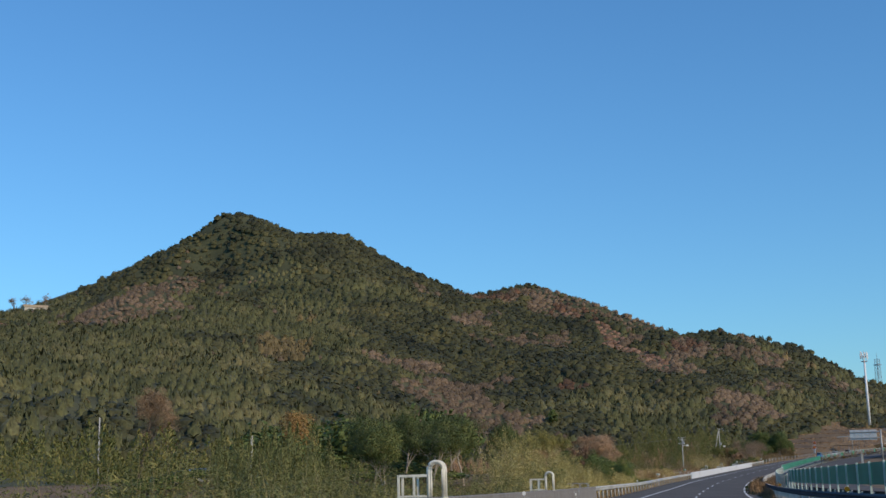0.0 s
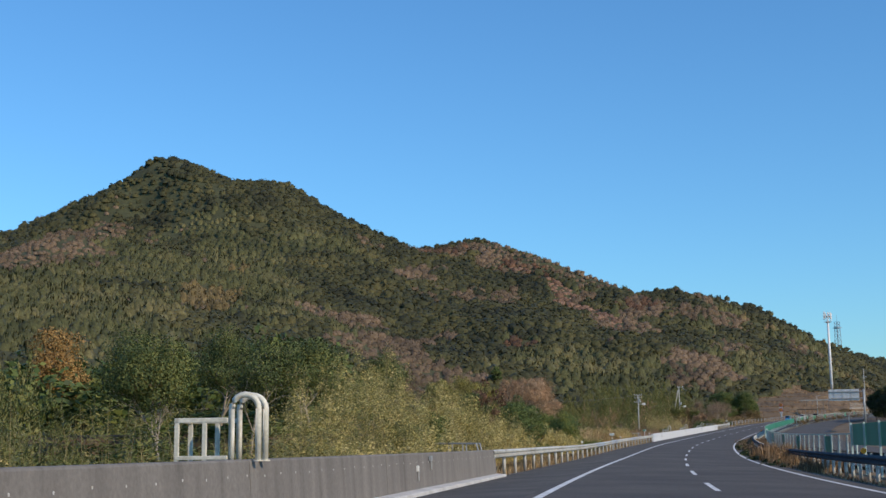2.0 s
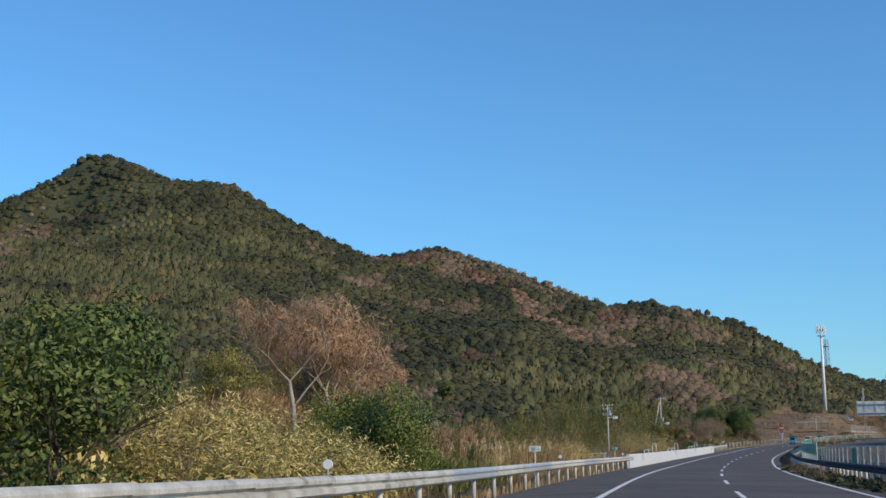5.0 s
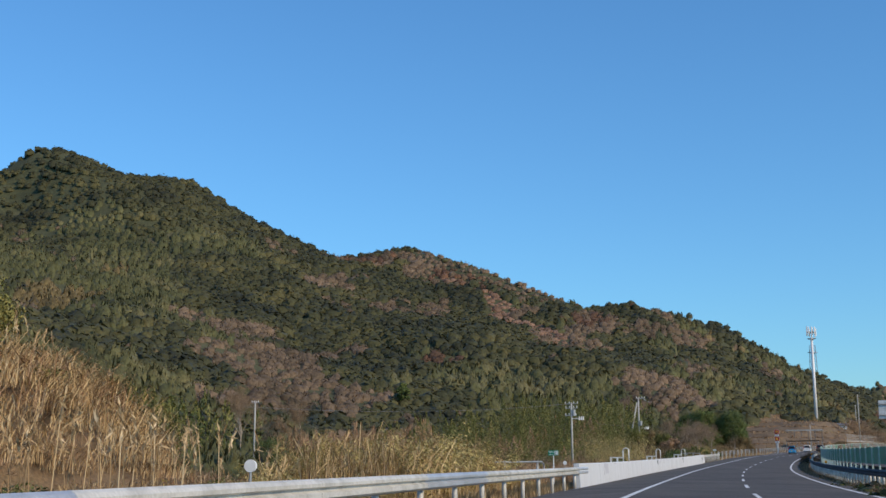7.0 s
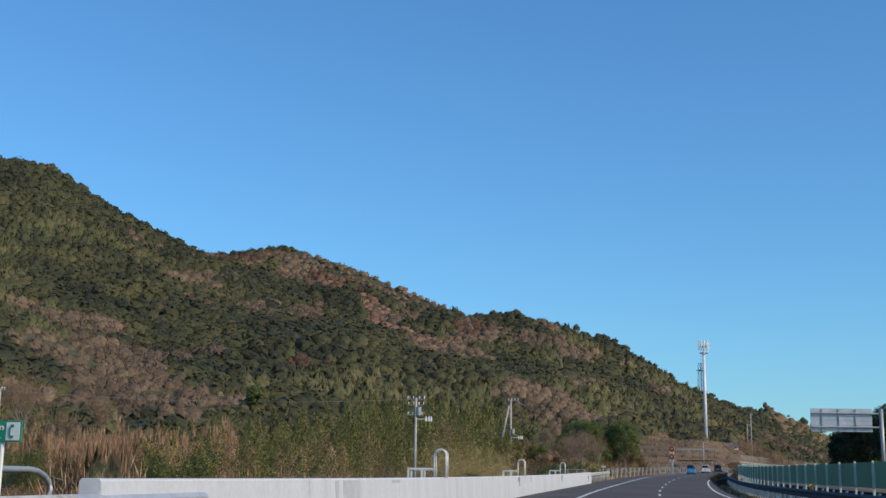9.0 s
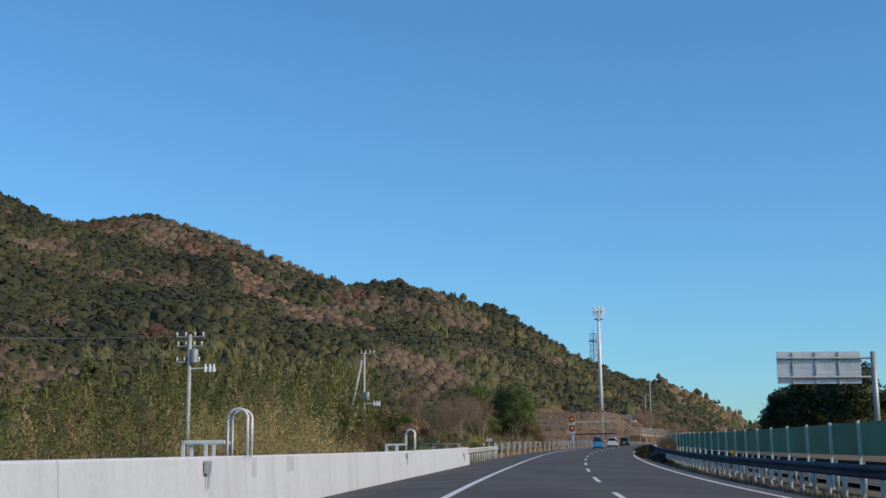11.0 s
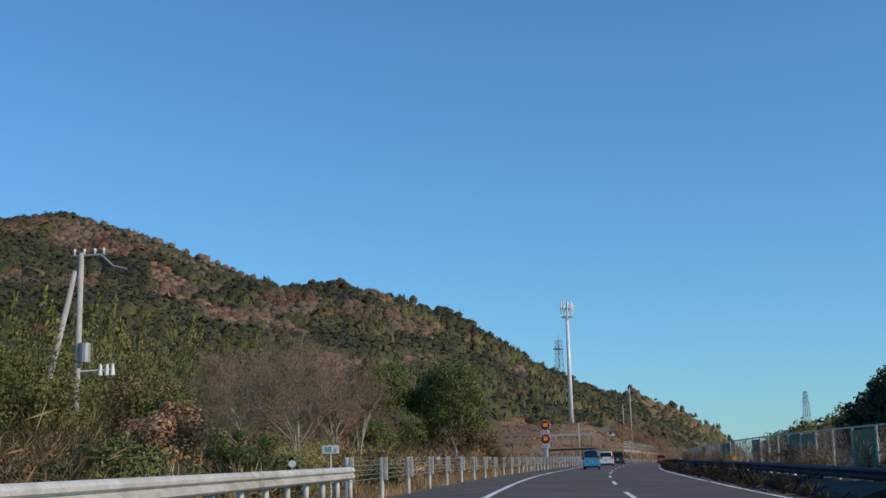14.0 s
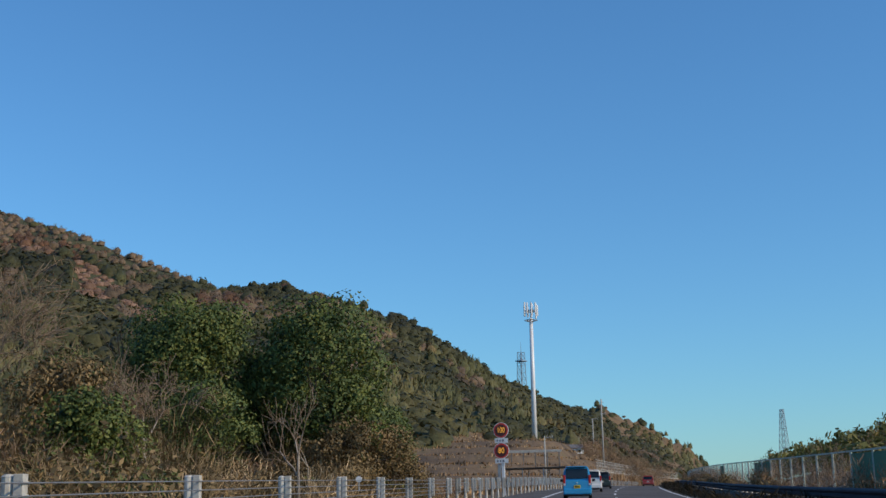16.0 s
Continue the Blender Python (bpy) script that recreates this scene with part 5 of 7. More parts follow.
def tree(name, label, s, lat, tall, width, leaf_mat, n_leaves, leaf_size, bark, seed, bare=False, depth=4, sink=0.2, lumps=26, low=0.25, trunk=None, spread=0.8, forks=3, slim=0.55, droop=0.0, limb_up=0.35, full=False):
    rng = np.random.default_rng(seed)
    p = on_ground(np.array([s]), np.array([lat]), sink)[0]
    root = empty(name, pose(*p), label, "tree")
    a = grow(rng, (0, 0, 0), tall * (0.97 if bare else 0.8), spread, depth, trunk or tall * 0.018, forks, limb_up)
    flat = width / max(np.abs(a[:, [0, 1, 3, 4]]).max(), 0.1)
    a[:, [0, 1, 3, 4]] *= min(flat, 1.6)
    main = a[:, 6] > a[:, 6].max() * 0.32
    v, f = stems(a[main, :3], a[main, 3:6], a[main, 6], a[main, 7], 7)
    child("trunk", mesh_of("trunk", v, f), bark, root)
    v, f = stems(a[~main, :3], a[~main, 3:6], np.maximum(a[~main, 6], 0.010 if bare else 0.006), np.maximum(a[~main, 7], 0.007 if bare else 0.004), 4)
    tagged(child("branchwork", mesh_of("branchwork", v, f), BARK_TWIG if bare else bark, root), kind="stuff")
    if n_leaves:
        tips = a[a[:, 5] > tall * low]
        c = tips[rng.integers(0, len(tips), lumps), 3:6] * np.array([1, 1, 1.0]) + rng.normal(0, 0.25, (lumps, 3))
        r = rng.uniform(0.16, 0.30, lumps) * width * (0.7 if bare else 1.3)
        if full:
            e = unit(rng.normal(size=(lumps, 3)) + np.array([0, 0, 0.25]))
            c = e * np.array([width * 0.72, width * 0.72, tall * 0.36]) * rng.uniform(0.45 if tall < 6 else 0.6, 1.12 if tall < 6 else 1.0, (lumps, 1)) + np.array([0, 0, tall * 0.54])
            r = rng.uniform(0.20, 0.34, lumps) * width
        k = rng.integers(0, lumps, n_leaves)
        d = unit(rng.normal(size=(n_leaves, 3)) + np.array([0, 0, 0.3]))
        q = c[k] + d * r[k][:, None] * rng.uniform(0.6, 1.08, (n_leaves, 1)) * np.array([1, 1, 0.8])
        u = unit(np.cross(d, rng.normal(size=(n_leaves, 3))) + d * 0.3)
        u = unit(u + np.array([0, 0, -droop]))
        w = unit(np.cross(u, d + 0.6 * rng.normal(size=(n_leaves, 3))))
        sz = leaf_size * rng.uniform(0.6, 1.3, (n_leaves, 1))
        v, f, nn = quads(q, u * sz, w * sz * slim, d + 0.7 * unit(q - np.array([0, 0, tall * 0.45])))
        child("crown", mesh_of("crown", v, f, nn), leaf_mat, root)
    return root


for i, (s, lat, tall, w) in enumerate(((138.5, -9.2, 3.4, 1.8), (141.5, -10.4, 4.2, 2.0), (144.6, -9.0, 3.6, 1.9), (147.8, -10.2, 4.0, 2.0), (151, -11.5, 4.2, 2.0), (136, -12.2, 4.4, 2.0))):
    tree("dark_verge_bush", "dark green bush between the bamboo thicket and the bank", s, lat, tall, w, TREE_LEAF, 7000, 0.06, BARK_DARK, 110 + i, False, 3, 0.3, 40, 0.05, full=True)
for i, (s, lat, tall, w) in enumerate(((323, -37.5, 5.2, 2.6), (320.5, -39.5, 4.4, 2.2), (326, -59.5, 7.2, 3.6), (330, -57.0, 5.0, 3.0), (325, -14, 3.0, 2.2), (338, -12.5, 2.8, 1.9), (345, -14, 3.2, 2.1), (361, -11, 3.4, 2.0), (369, -10, 3.0, 1.8))):
    tree("dark_flat_bush", "dense dark green bush on the flat behind the barrier", s, lat, tall, w, TREE_LEAF, 6500, 0.062, BARK_DARK, 130 + i, False, 3, 0.3, 40, 0.05, full=True)
tree("dark_gap_bush", "dark green bush in a gap of the yellow thicket", 111.0, -10.4, 4.4, 2.4, TREE_LEAF, 18000, 0.050, BARK_DARK, 31, False, 3, 0.3, 46, 0.05, full=True)
tree("evergreen_tree", "dark evergreen tree beside the small house on the slope", 565.5, -143.5, 8.5, 3.2, TREE_LEAF, 3500, 0.24, BARK_DARK, 150, False, 3, 0.3, 36, 0.08, full=True)
tree("orange_tree", "tree with thin orange-brown autumn leaves below the hill", 134.5, -43.4, 11.4, 4.0, ORANGE_LEAF, 11000, 0.095, BARK_PALE, 3, False, 4, 0.3, 44, 0.40)
for i, (s, lat, tall, w) in enumerate(((119.5, -27.5, 10.4, 3.8), (125, -31.0, 11.4, 4.2), (127, -25.0, 10.0, 3.6), (133, -29.5, 10.8, 4.4), (136, -23.6, 9.2, 3.6), (142, -26.5, 9.4, 4.0), (146, -21.5, 7.4, 3.2))):
    tree("embankment_tree", "dark evergreen tree with bare pale lower limbs below the embankment", s, lat, tall, w, GROVE_LEAF, 17000, 0.075, BARK_PALE, 160 + i, False, 4, 0.3, 52, 0.52, trunk=0.13, spread=0.95, forks=3, limb_up=0.3)
_bs, _bl = sample(82, 116, -45, -22, 1.9, VR)
_bk = (_bl / (_bs - 12.0) < -0.29 + 0.015 * value_noise(_bs, _bl, 5, 97)) & (_bl / (_bs - 12.0) > -0.42)
_bs, _bl = _bs[_bk], _bl[_bk]
_bh = (5.2 + 0.03 * (_bs - 82) + 1.0 * value_noise(_bs, _bl, 6, 98) - ground(_bs, _bl)) * VR.uniform(0.75, 1.08, len(_bs)) * (1 - 0.4 * smooth(-0.325, -0.29, _bl / (_bs - 12.0)))
scatter("bamboo_grove_green", SOFT_PLUMES, on_ground(_bs, _bl), 2.5 * VR.uniform(0.8, 1.25, len(_bs)), _bh, BAMBOO_GREEN, "tall feathery green bamboo grove below the embankment", "bamboo", VR, lean=0.08)
for s, lat in ((634, -590), (622, -584), (640, -578)):
    tree("ridge_bare_tree", "leafless pale brown tree beside the house on the hill's shoulder", s, lat, 13, 5.5, TWIG, 500, 1.0, BARK_PALE, int(s), True, 4, slim=0.05, low=0.3, lumps=40)
for i, (s, lat, tall, w) in enumerate(((400, -103, 15.5, 6.0), (413, -110, 14.5, 6.0), (392, -92, 11.0, 4.5), (425, -102, 13.0, 5.5))):
    tree("bare_valley_tree", "leafless tree with pale crooked limbs at the foot of the hill", s, lat, tall, w, TWIG, 2200, 0.5, BARK_PALE, 210 + i, True, 5, slim=0.035, low=0.3, lumps=70, trunk=0.2)
for i, (s, lat, tall, w) in enumerate(((212, -24.8, 4.4, 2.4), (209, -27.5, 5.2, 3.0), (216, -28.5, 4.6, 2.8), (204, -29.5, 4.6, 2.8), (224, -24.5, 4.8, 2.0))):
    tree("knoll_shrub", "brown withered shrub beside the grassy knoll" if i == 4 else "olive yellow leafy shrub on the grassy knoll", s, lat, tall, w, OLIVE_BROWN if i == 4 else BAMBOO_KNOLL, 11000, 0.065, BARK_DARK, 220 + i, False, 3, 0.3, 46, 0.05, full=True)
tree("bare_tree", "wide leafless brown tree below the hill", 175, -84, 15, 6.5, TWIG, 6000, 0.55, BARK_DARK, 4, True, 5, slim=0.035, low=0.3, lumps=80)
tree("rusty_bush", "leafless bush with withered rust-brown leaves", 137.9, -11.0, 5.0, 2.2, RUST_FAR, 1500, 0.10, BARK_DARK, 5, True, 4)
tree("glossy_shrub", "large glossy dark green shrub with yellowish shoots", 169.5, -9.9, 3.9, 3.4, SHRUB_LEAF, 52000, 0.044, BARK_DARK, 7, False, 4, 0.6, 80, 0.05)
tree("glossy_shrub", "glossy dark green shrub with yellowish shoots on the bank", 173.5, -11.4, 3.0, 2.2, SHRUB_LEAF, 20000, 0.046, BARK_DARK, 8, False, 4, 0.5, 44, 0.05)
tree("vine_tree", "leafless tree draped in tan dry vines behind the glossy shrub", 172.6, -12.0, 6.3, 4.2, STRAW_VINE, 15000, 0.17, BARK_PALE, 9, True, 4, 0.3, 60, 0.35, spread=1.0, slim=0.07, droop=0.9)
tree("vine_tree", "leaning bare tree with vines hanging from its limbs", 176.5, -12.6, 5.0, 3.6, STRAW_VINE, 7000, 0.16, BARK_PALE, 10, True, 4, 0.3, 36, 0.4, spread=1.2, slim=0.07, droop=0.9)
tree("bare_bank_tree", "bare pale tree standing by the overgrown bank", 166.5, -11.8, 6.6, 3.2, None, 0, 0, BARK_PALE, 6, True, 5, trunk=0.10, spread=1.0, forks=2, limb_up=0.2)
tree("bare_roadside_tree", "tall bare tree with a pale forking trunk behind the fence", 391.4, -10.6, 7.2, 4.2, TWIG, 900, 0.20, BARK_PALE, 12, True, 5, trunk=0.09, spread=1.15, forks=3, limb_up=0.2, slim=0.03, low=0.4, lumps=60)
tree("bare_roadside_tree", "slender bare sapling with upright pale branches", 397.5, -9.4, 6.4, 2.2, TWIG, 1400, 0.18, BARK_PALE, 13, True, 4, trunk=0.07, spread=0.6, forks=2, slim=0.03, low=0.4, lumps=40)
tree("bare_roadside_tree", "slender bare sapling with upright pale branches", 400.2, -9.9, 6.0, 2.0, TWIG, 1400, 0.18, BARK_PALE, 14, True, 4, trunk=0.07, spread=0.6, forks=2, slim=0.03, low=0.4, lumps=40)
tree("bare_roadside_tree", "bare tree with a few low forks behind the fence", 386.0, -9.6, 6.8, 3.0, TWIG, 1600, 0.18, BARK_PALE, 15, True, 5, trunk=0.06, spread=0.9, forks=3, limb_up=0.2, slim=0.03, low=0.4, lumps=40)
tree("bare_roadside_tree", "small bare tree with a pale forked stem", 429.3, -8.6, 4.8, 1.9, None, 0, 0, BARK_PALE, 16, True, 4, trunk=0.07, spread=0.9, forks=2)
tree("bare_roadside_tree", "small bare tree with a pale leaning stem", 432.0, -8.9, 4.4, 1.8, None, 0, 0, BARK_PALE, 17, True, 4, trunk=0.06, spread=0.9, forks=2)
for i, (s, lat, tall, w) in enumerate(((394, -14, 5.6, 3.4), (403, -16, 7.4, 3.8), (410, -13, 6.4, 3.2), (418, -15, 7.0, 3.4), (426, -12.5, 5.6, 2.8))):
    tree("bare_thicket_tree", "bare brown tree with a haze of fine twigs behind the fence", s, lat, tall, w, TWIG, 1500, 0.20, BARK_PALE, 90 + i, True, 5, trunk=0.09, spread=0.95, forks=3, limb_up=0.3, slim=0.03, low=0.35, lumps=60)
tree("dark_verge_shrub", "dense dark green shrub behind the cable fence", 377.9, -9.6, 2.8, 1.1, TREE_LEAF, 11000, 0.042, BARK_DARK, 18, False, 3, 0.3, 24, 0.1)
for i, (s, lat, tall, w) in enumerate(((443.5, -10.9, 10.6, 3.7), (444, -16.9, 9.9, 4.3), (447, -13.8, 8.0, 3.2), (453, -13, 9.0, 3.0), (452, -21, 8.8, 3.6), (463, -16.5, 8.0, 3.2), (472, -13, 6.4, 2.6))):
    tree("evergreen_tree", "broad dark green evergreen tree with a rounded crown beside the road", s, lat, tall, w, TREE_LEAF, 22000, 0.094, BARK_DARK, 20 + i, False, 3, 0.3, 110, 0.08, full=True)
for i, (s, lat, tall, w) in enumerate(((436, -14.0, 5.2, 2.6), (431, -17.5, 5.0, 2.6), (439, -20.5, 6.2, 3.0), (448, -8.8, 4.8, 2.3), (424, -13.5, 3.8, 2.2), (441, -9.4, 4.2, 2.2), (391.5, -16.5, 4.4, 2.4), (395, -18.8, 5.2, 2.6), (386.5, -14.5, 3.8, 2.2), (388.5, -20.5, 5.8, 2.8))):
    tree("olive_verge_tree", "low olive brown tree with withered leaves behind the roadside fence", s, lat, tall, w, BAMBOO_SLOPE if i in (6, 9) else STRAW_VINE if i == 8 else OLIVE_BROWN if i % 2 or i == 8 else TREE_LEAF, 9000, 0.075, BARK_DARK, 80 + i, False, 3, 0.3, 50, 0.05, full=True)
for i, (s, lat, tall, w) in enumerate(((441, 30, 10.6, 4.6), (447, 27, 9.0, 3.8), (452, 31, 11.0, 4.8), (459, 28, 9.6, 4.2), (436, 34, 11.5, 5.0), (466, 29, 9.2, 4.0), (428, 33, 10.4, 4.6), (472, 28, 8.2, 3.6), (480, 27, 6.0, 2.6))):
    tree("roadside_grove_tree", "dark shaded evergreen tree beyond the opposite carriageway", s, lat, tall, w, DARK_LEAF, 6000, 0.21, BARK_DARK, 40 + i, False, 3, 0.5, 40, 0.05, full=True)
for i, (s, lat, tall, w) in enumerate(((412, 36, 6.5, 3.2), (404, 38, 6.0, 3.0), (396, 37, 6.8, 3.4), (388, 40, 6.0, 3.0))):
    tree("slope_tree", "olive brown mixed tree on the slope beyond the opposite carriageway", s, lat, tall, w, BAMBOO_SLOPE, 3500, 0.2, BARK_DARK, 60 + i, False, 4, 0.4, 26, 0.1)
tree("bare_hedge_tree", "bare grey-brown tree at the edge of the dark grove", 478, 24.5, 4.6, 2.0, None, 0, 0, BARK_PALE, 70, True, 5)
scrub("far_verge_trees", "mixed brown and green trees on the slope beyond the opposite carriageway", 495, 760, 30, 62, 6.5, 3.4, lambda s, l: 3.4 + 1.2 * value_noise(s, l, 18, 28), BAMBOO_SLOPE, VR, FAR_CROWN, 0.9, "woodland")
scrub("far_verge_bare", "brown leafless trees on the slope beyond the opposite carriageway", 495, 760, 28, 60, 8.0, 3.2, one(3.2), TWIG, VR, FINE_TWIGS, 0.9, "woodland")

# the median
grass("median_straw", "tall straw-coloured grass and weeds in the median", 112, 150, 7.5, 9.8, 0.4, lambda s, l: 0.7 + 0.7 * np.clip(value_noise(s, l, 6, 33), 0, 1), 16, STRAW_BROWN, VR, 0.2, 0.012, 0.5)
grass("median_low_weeds", "low dark weeds along the median", 42, 372, 7.5, 8.3, 0.5, 0.3, 9, STRAW_BROWN, VR, 0.2, 0.012, 0.8, 0.6)
scrub("median_bushes", "low brownish green bushes in the median", 116, 238, 7.9, 9.9, 1.6, 0.8, lambda s, l: 0.6 + 0.25 * value_noise(s, l, 9, 34), TWIG, VR, FINE_TWIGS, 0.5)
scrub("median_dark_bushes", "dark green low bushes in the median", 116, 243, 7.4, 8.3, 0.9, 0.6, lambda s, l: 0.5 * (smooth(112, 118, s) * smooth(243, 238, s) + smooth(382, 392, s)) + 0.02, DARK_LEAF, VR, [crown(VR, 44, 0.30, 7) for _ in range(4)], 0.45)
# withered weeds whose near-black brown includes the shade below the beam
scrub("median_dark_weeds", "brown withered weeds on the median bank, coloured darker for the rail's shade", 352, 600, 7.3, 8.5, 0.75, 0.55, lambda s, l: 0.10 + 0.28 * smooth(352, 385, s) + 0.12 * value_noise(s, l, 5, 91), SHADED_WEED, VR, [twigs(VR, 40, 0.45, 0.12) for _ in range(4)], 1.1)
scrub("access_bare_trees", "pinkish brown leafless trees where the access road climbs", 722, 775, -18, 2, 5.0, 3.6, one(3.6), TWIG, VR, FINE_TWIGS, 1.0, "woodland")
scrub("fence_vines", "brown and green vines climbing the mesh fence", 380, 560, 10.2, 10.7, 1.3, 0.75, one(1.0), OLIVE_BROWN, VR, SMALL_CROWN, 1.0, thin=0.5)
scrub("fence_dry_vines", "dry brown vines hanging on the mesh fence", 380, 560, 10.2, 10.7, 1.2, 0.8, one(1.1), TWIG, VR, FINE_TWIGS, 1.0, thin=0.6)

# ------------------------------------------------------------------ masts and poles
def phone_mast():
    at = spot(769, -41)
    base = float(level(769, -41))
    top = float(axis(769)[2]) + 57.6
    mast = empty("phone_mast", pose(at.x, at.y, base), "tall white tubular phone mast with antennas at its top", "mast")
    H = top - base
    bm = bmesh.new()
    tube(bm, [(0, 0, -1), (0, 0, H * 0.45), (0, 0, H - 5)], 0.85, 20, 0.55)
    part("pole", bm, MAST_WHITE, mast, flat=False)
    for z in (H - 5.6, H - 2.6):
        bm = bmesh.new()
        ring = np.linspace(0, 2 * math.pi, 13)
        for a, b in zip(ring, ring[1:]):
            for r in (2.0, 1.3):
                tube(bm, [(r * math.cos(a), r * math.sin(a), z), (r * math.cos(b), r * math.sin(b), z)], 0.09, 5)
            tube(bm, [(0.5 * math.cos(a), 0.5 * math.sin(a), z - 0.5), (2.0 * math.cos(a), 2.0 * math.sin(a), z)], 0.07, 5)
        part("platform_ring", bm, STEEL_GREY, mast)
    for i in range(9):
        a = 2 * math.pi * i / 9 + 0.2
        bm = bmesh.new()
        box(bm, 2.05 * math.cos(a), 2.05 * math.sin(a), H - 2.6 + (0.7 if i % 2 else 0), 0.42, 0.42, 3.4 if i % 3 else 4.6, 0.08)
        part("antenna", bm, MAST_WHITE, mast)
    bm = bmesh.new()
    tube(bm, [(0, 0, H - 5), (0, 0, H + 0.4)], 0.2, 8, 0.08)
    part("tip", bm, STEEL_GREY, mast)


phone_mast()


def lattice_tower(name, label, s, lat, base, top, w0, w1, bays, disc=True):
    at = spot(s, lat)
    z0 = at.z + base
    H = top - base
    tower = empty(name, pose(at.x, at.y, z0, 0, 0, 25), label, "tower")

    def corner(z, i):
        w = w0 + (w1 - w0) * z / H
        return Vector(((-1, 1, 1, -1)[i] * w / 2, (-1, -1, 1, 1)[i] * w / 2, z))

    for i in range(4):
        bm = bmesh.new()
        tube(bm, [corner(0, i), corner(H, i)], 0.16, 6)
        part("leg", bm, LATTICE, tower)
    bm = bmesh.new()
    for b in range(bays):
        za, zb = H * b / bays, H * (b + 1) / bays
        for i in range(4):
            j = (i + 1) % 4
            tube(bm, [corner(za, i), corner(zb, j)], 0.08, 4)
            tube(bm, [corner(za, j), corner(zb, i)], 0.08, 4)
            tube(bm, [corner(zb, i), corner(zb, j)], 0.08, 4)
    part("bracing", bm, LATTICE, tower)
    if disc:
        bm = bmesh.new()
        box(bm, 0, 0, H * 0.90, w1 * 1.7, w1 * 1.7, 0.5, 0.1)
        part("platform", bm, LATTICE, tower)
        bm = bmesh.new()
        tube(bm, [(0, 0, H), (0, 0, H * 1.12)], 0.14, 6, 0.05)
        part("spike", bm, LATTICE, tower)


lattice_tower("lattice_tower", "grey steel lattice radio tower standing behind the ridge", 1006, -97, 25, 70, 4.6, 2.6, 13)
lattice_tower("power_pylon", "slender grey lattice pylon far beyond the fence", 1112, 27, 4, 43, 6.0, 1.6, 11, False)


def utility_pole(s, lat, top, arms, label, stay=False, box_at=None, turn=0.0, r=0.16):
    z = float(ground(np.array(s), np.array(lat))) - 0.4
    pole = empty("utility_pole", stand(s, lat, z, turn), label, "utility pole", "utility poles")
    H = top - z
    bm = bmesh.new()
    tube(bm, [(0, 0, 0), (0, 0, H)], r, 10, r * 0.72)
    part("shaft", bm, POLE_CONC, pole, flat=False)
    for down, half, off in arms:
        bm = bmesh.new()
        box(bm, off, 0, H - down, half * 2, 0.09, 0.09, 0.012)
        part("crossarm", bm, STEEL_GREY, pole)
        for k in (-0.9, -0.3, 0.35, 0.9):
            bm = bmesh.new()
            x = off + k * half
            tube(bm, [(x, 0, H - down + 0.04), (x, 0, H - down + 0.16)], 0.035, 6)
            tube(bm, [(x, 0, H - down + 0.16), (x, 0, H - down + 0.30)], 0.075, 8, 0.05)
            part("insulator", bm, PLATE_WHITE, pole)
    if stay:
        bm = bmesh.new()
        tube(bm, [(-2.3, 0, 0), (-0.25, 0, H - 0.8)], r * 0.95, 10, r * 0.75)
        part("stay_pole", bm, POLE_CONC, pole, flat=False)
        bm = bmesh.new()
        tube(bm, [(0.9, 0, H - 0.1), (1.5, 0, H - 0.65), (2.1, 0, H - 0.8)], 0.05, 6)
        part("bracket", bm, STEEL_GREY, pole)
    if box_at:
        bm = bmesh.new()
        tube(bm, [(0.30, 0, H - box_at - 0.5), (0.30, 0, H - box_at + 0.35)], 0.26, 12)
        part("transformer", bm, STEEL_GREY, pole)
        bm = bmesh.new()
        tube(bm, [(0.1, 0, H - box_at - 0.9), (1.5, 0, H - box_at - 0.85)], 0.05, 6)
        for k in (1.05, 1.35, 1.6):
            tube(bm, [(k, 0, H - box_at - 1.1), (k, 0, H - box_at - 0.6)], 0.12, 8, 0.06)
        part("switch_arm", bm, PLATE_WHITE, pole)
    return pole


utility_pole(343.5, -22.7, 8.2, ((0.15, 0.95, 0.0), (0.75, 0.85, 0.0), (1.75, 0.8, -0.1)), "concrete utility pole with three crossarms and insulators", box_at=1.3)
utility_pole(393, -20.9, 10.4, ((0.1, 0.75, 0.35),), "concrete utility pole with a leaning stay pole and a transformer", True, 4.4)
utility_pole(351, -74, 9.7, ((0.1, 0.6, 0.0),), "slender grey utility pole below the hill")
utility_pole(360, -108.7, 12.7, ((0.1, 0.5, 0.1),), "slender grey utility pole among the reeds")
utility_pole(762, -22, 20.1, ((0.1, 0.9, 0.6),), "tall pole with a lamp arm beside the access road", r=0.2)
utility_pole(729, -15, 23.4, ((1.0, 0.6, 0.2), (4.0, 0.7, 0.3)), "tall concrete utility pole beside the access road", r=0.24)
utility_pole(610, -14, 8.6, ((0.1, 0.8, 0.7),), "short lamp pole beside the terraced field")
utility_pole(120, -42, 6.5, (), "short grey pole between the trees below the hill")
utility_pole(190, -100, 13.0, (), "pale grey pole at the foot of the hill")


def cable_run(a, b, sag, name="overhead_wire"):
    a, b = Vector(a), Vector(b)
    pts = [a.lerp(b, t) - Vector((0, 0, sag * 4 * t * (1 - t))) for t in np.linspace(0, 1, 13)]
    bm = bmesh.new()
    tube(bm, pts, 0.007, 4)
    me = bpy.data.meshes.new(name)
    bm.to_mesh(me)
    bm.free()
    thing(name, me, CABLE, "thin sagging overhead wire between two poles", "wire")


for k in (-0.7, 0.1, 0.8):
    cable_run(spot(343.5, -22.7 + k, 8.1), spot(303, -52 + k * 0.6, 7.0), 0.8)
cable_run(spot(393, -20.9, 6.0), spot(343.5, -22.7, 6.6), 0.9)

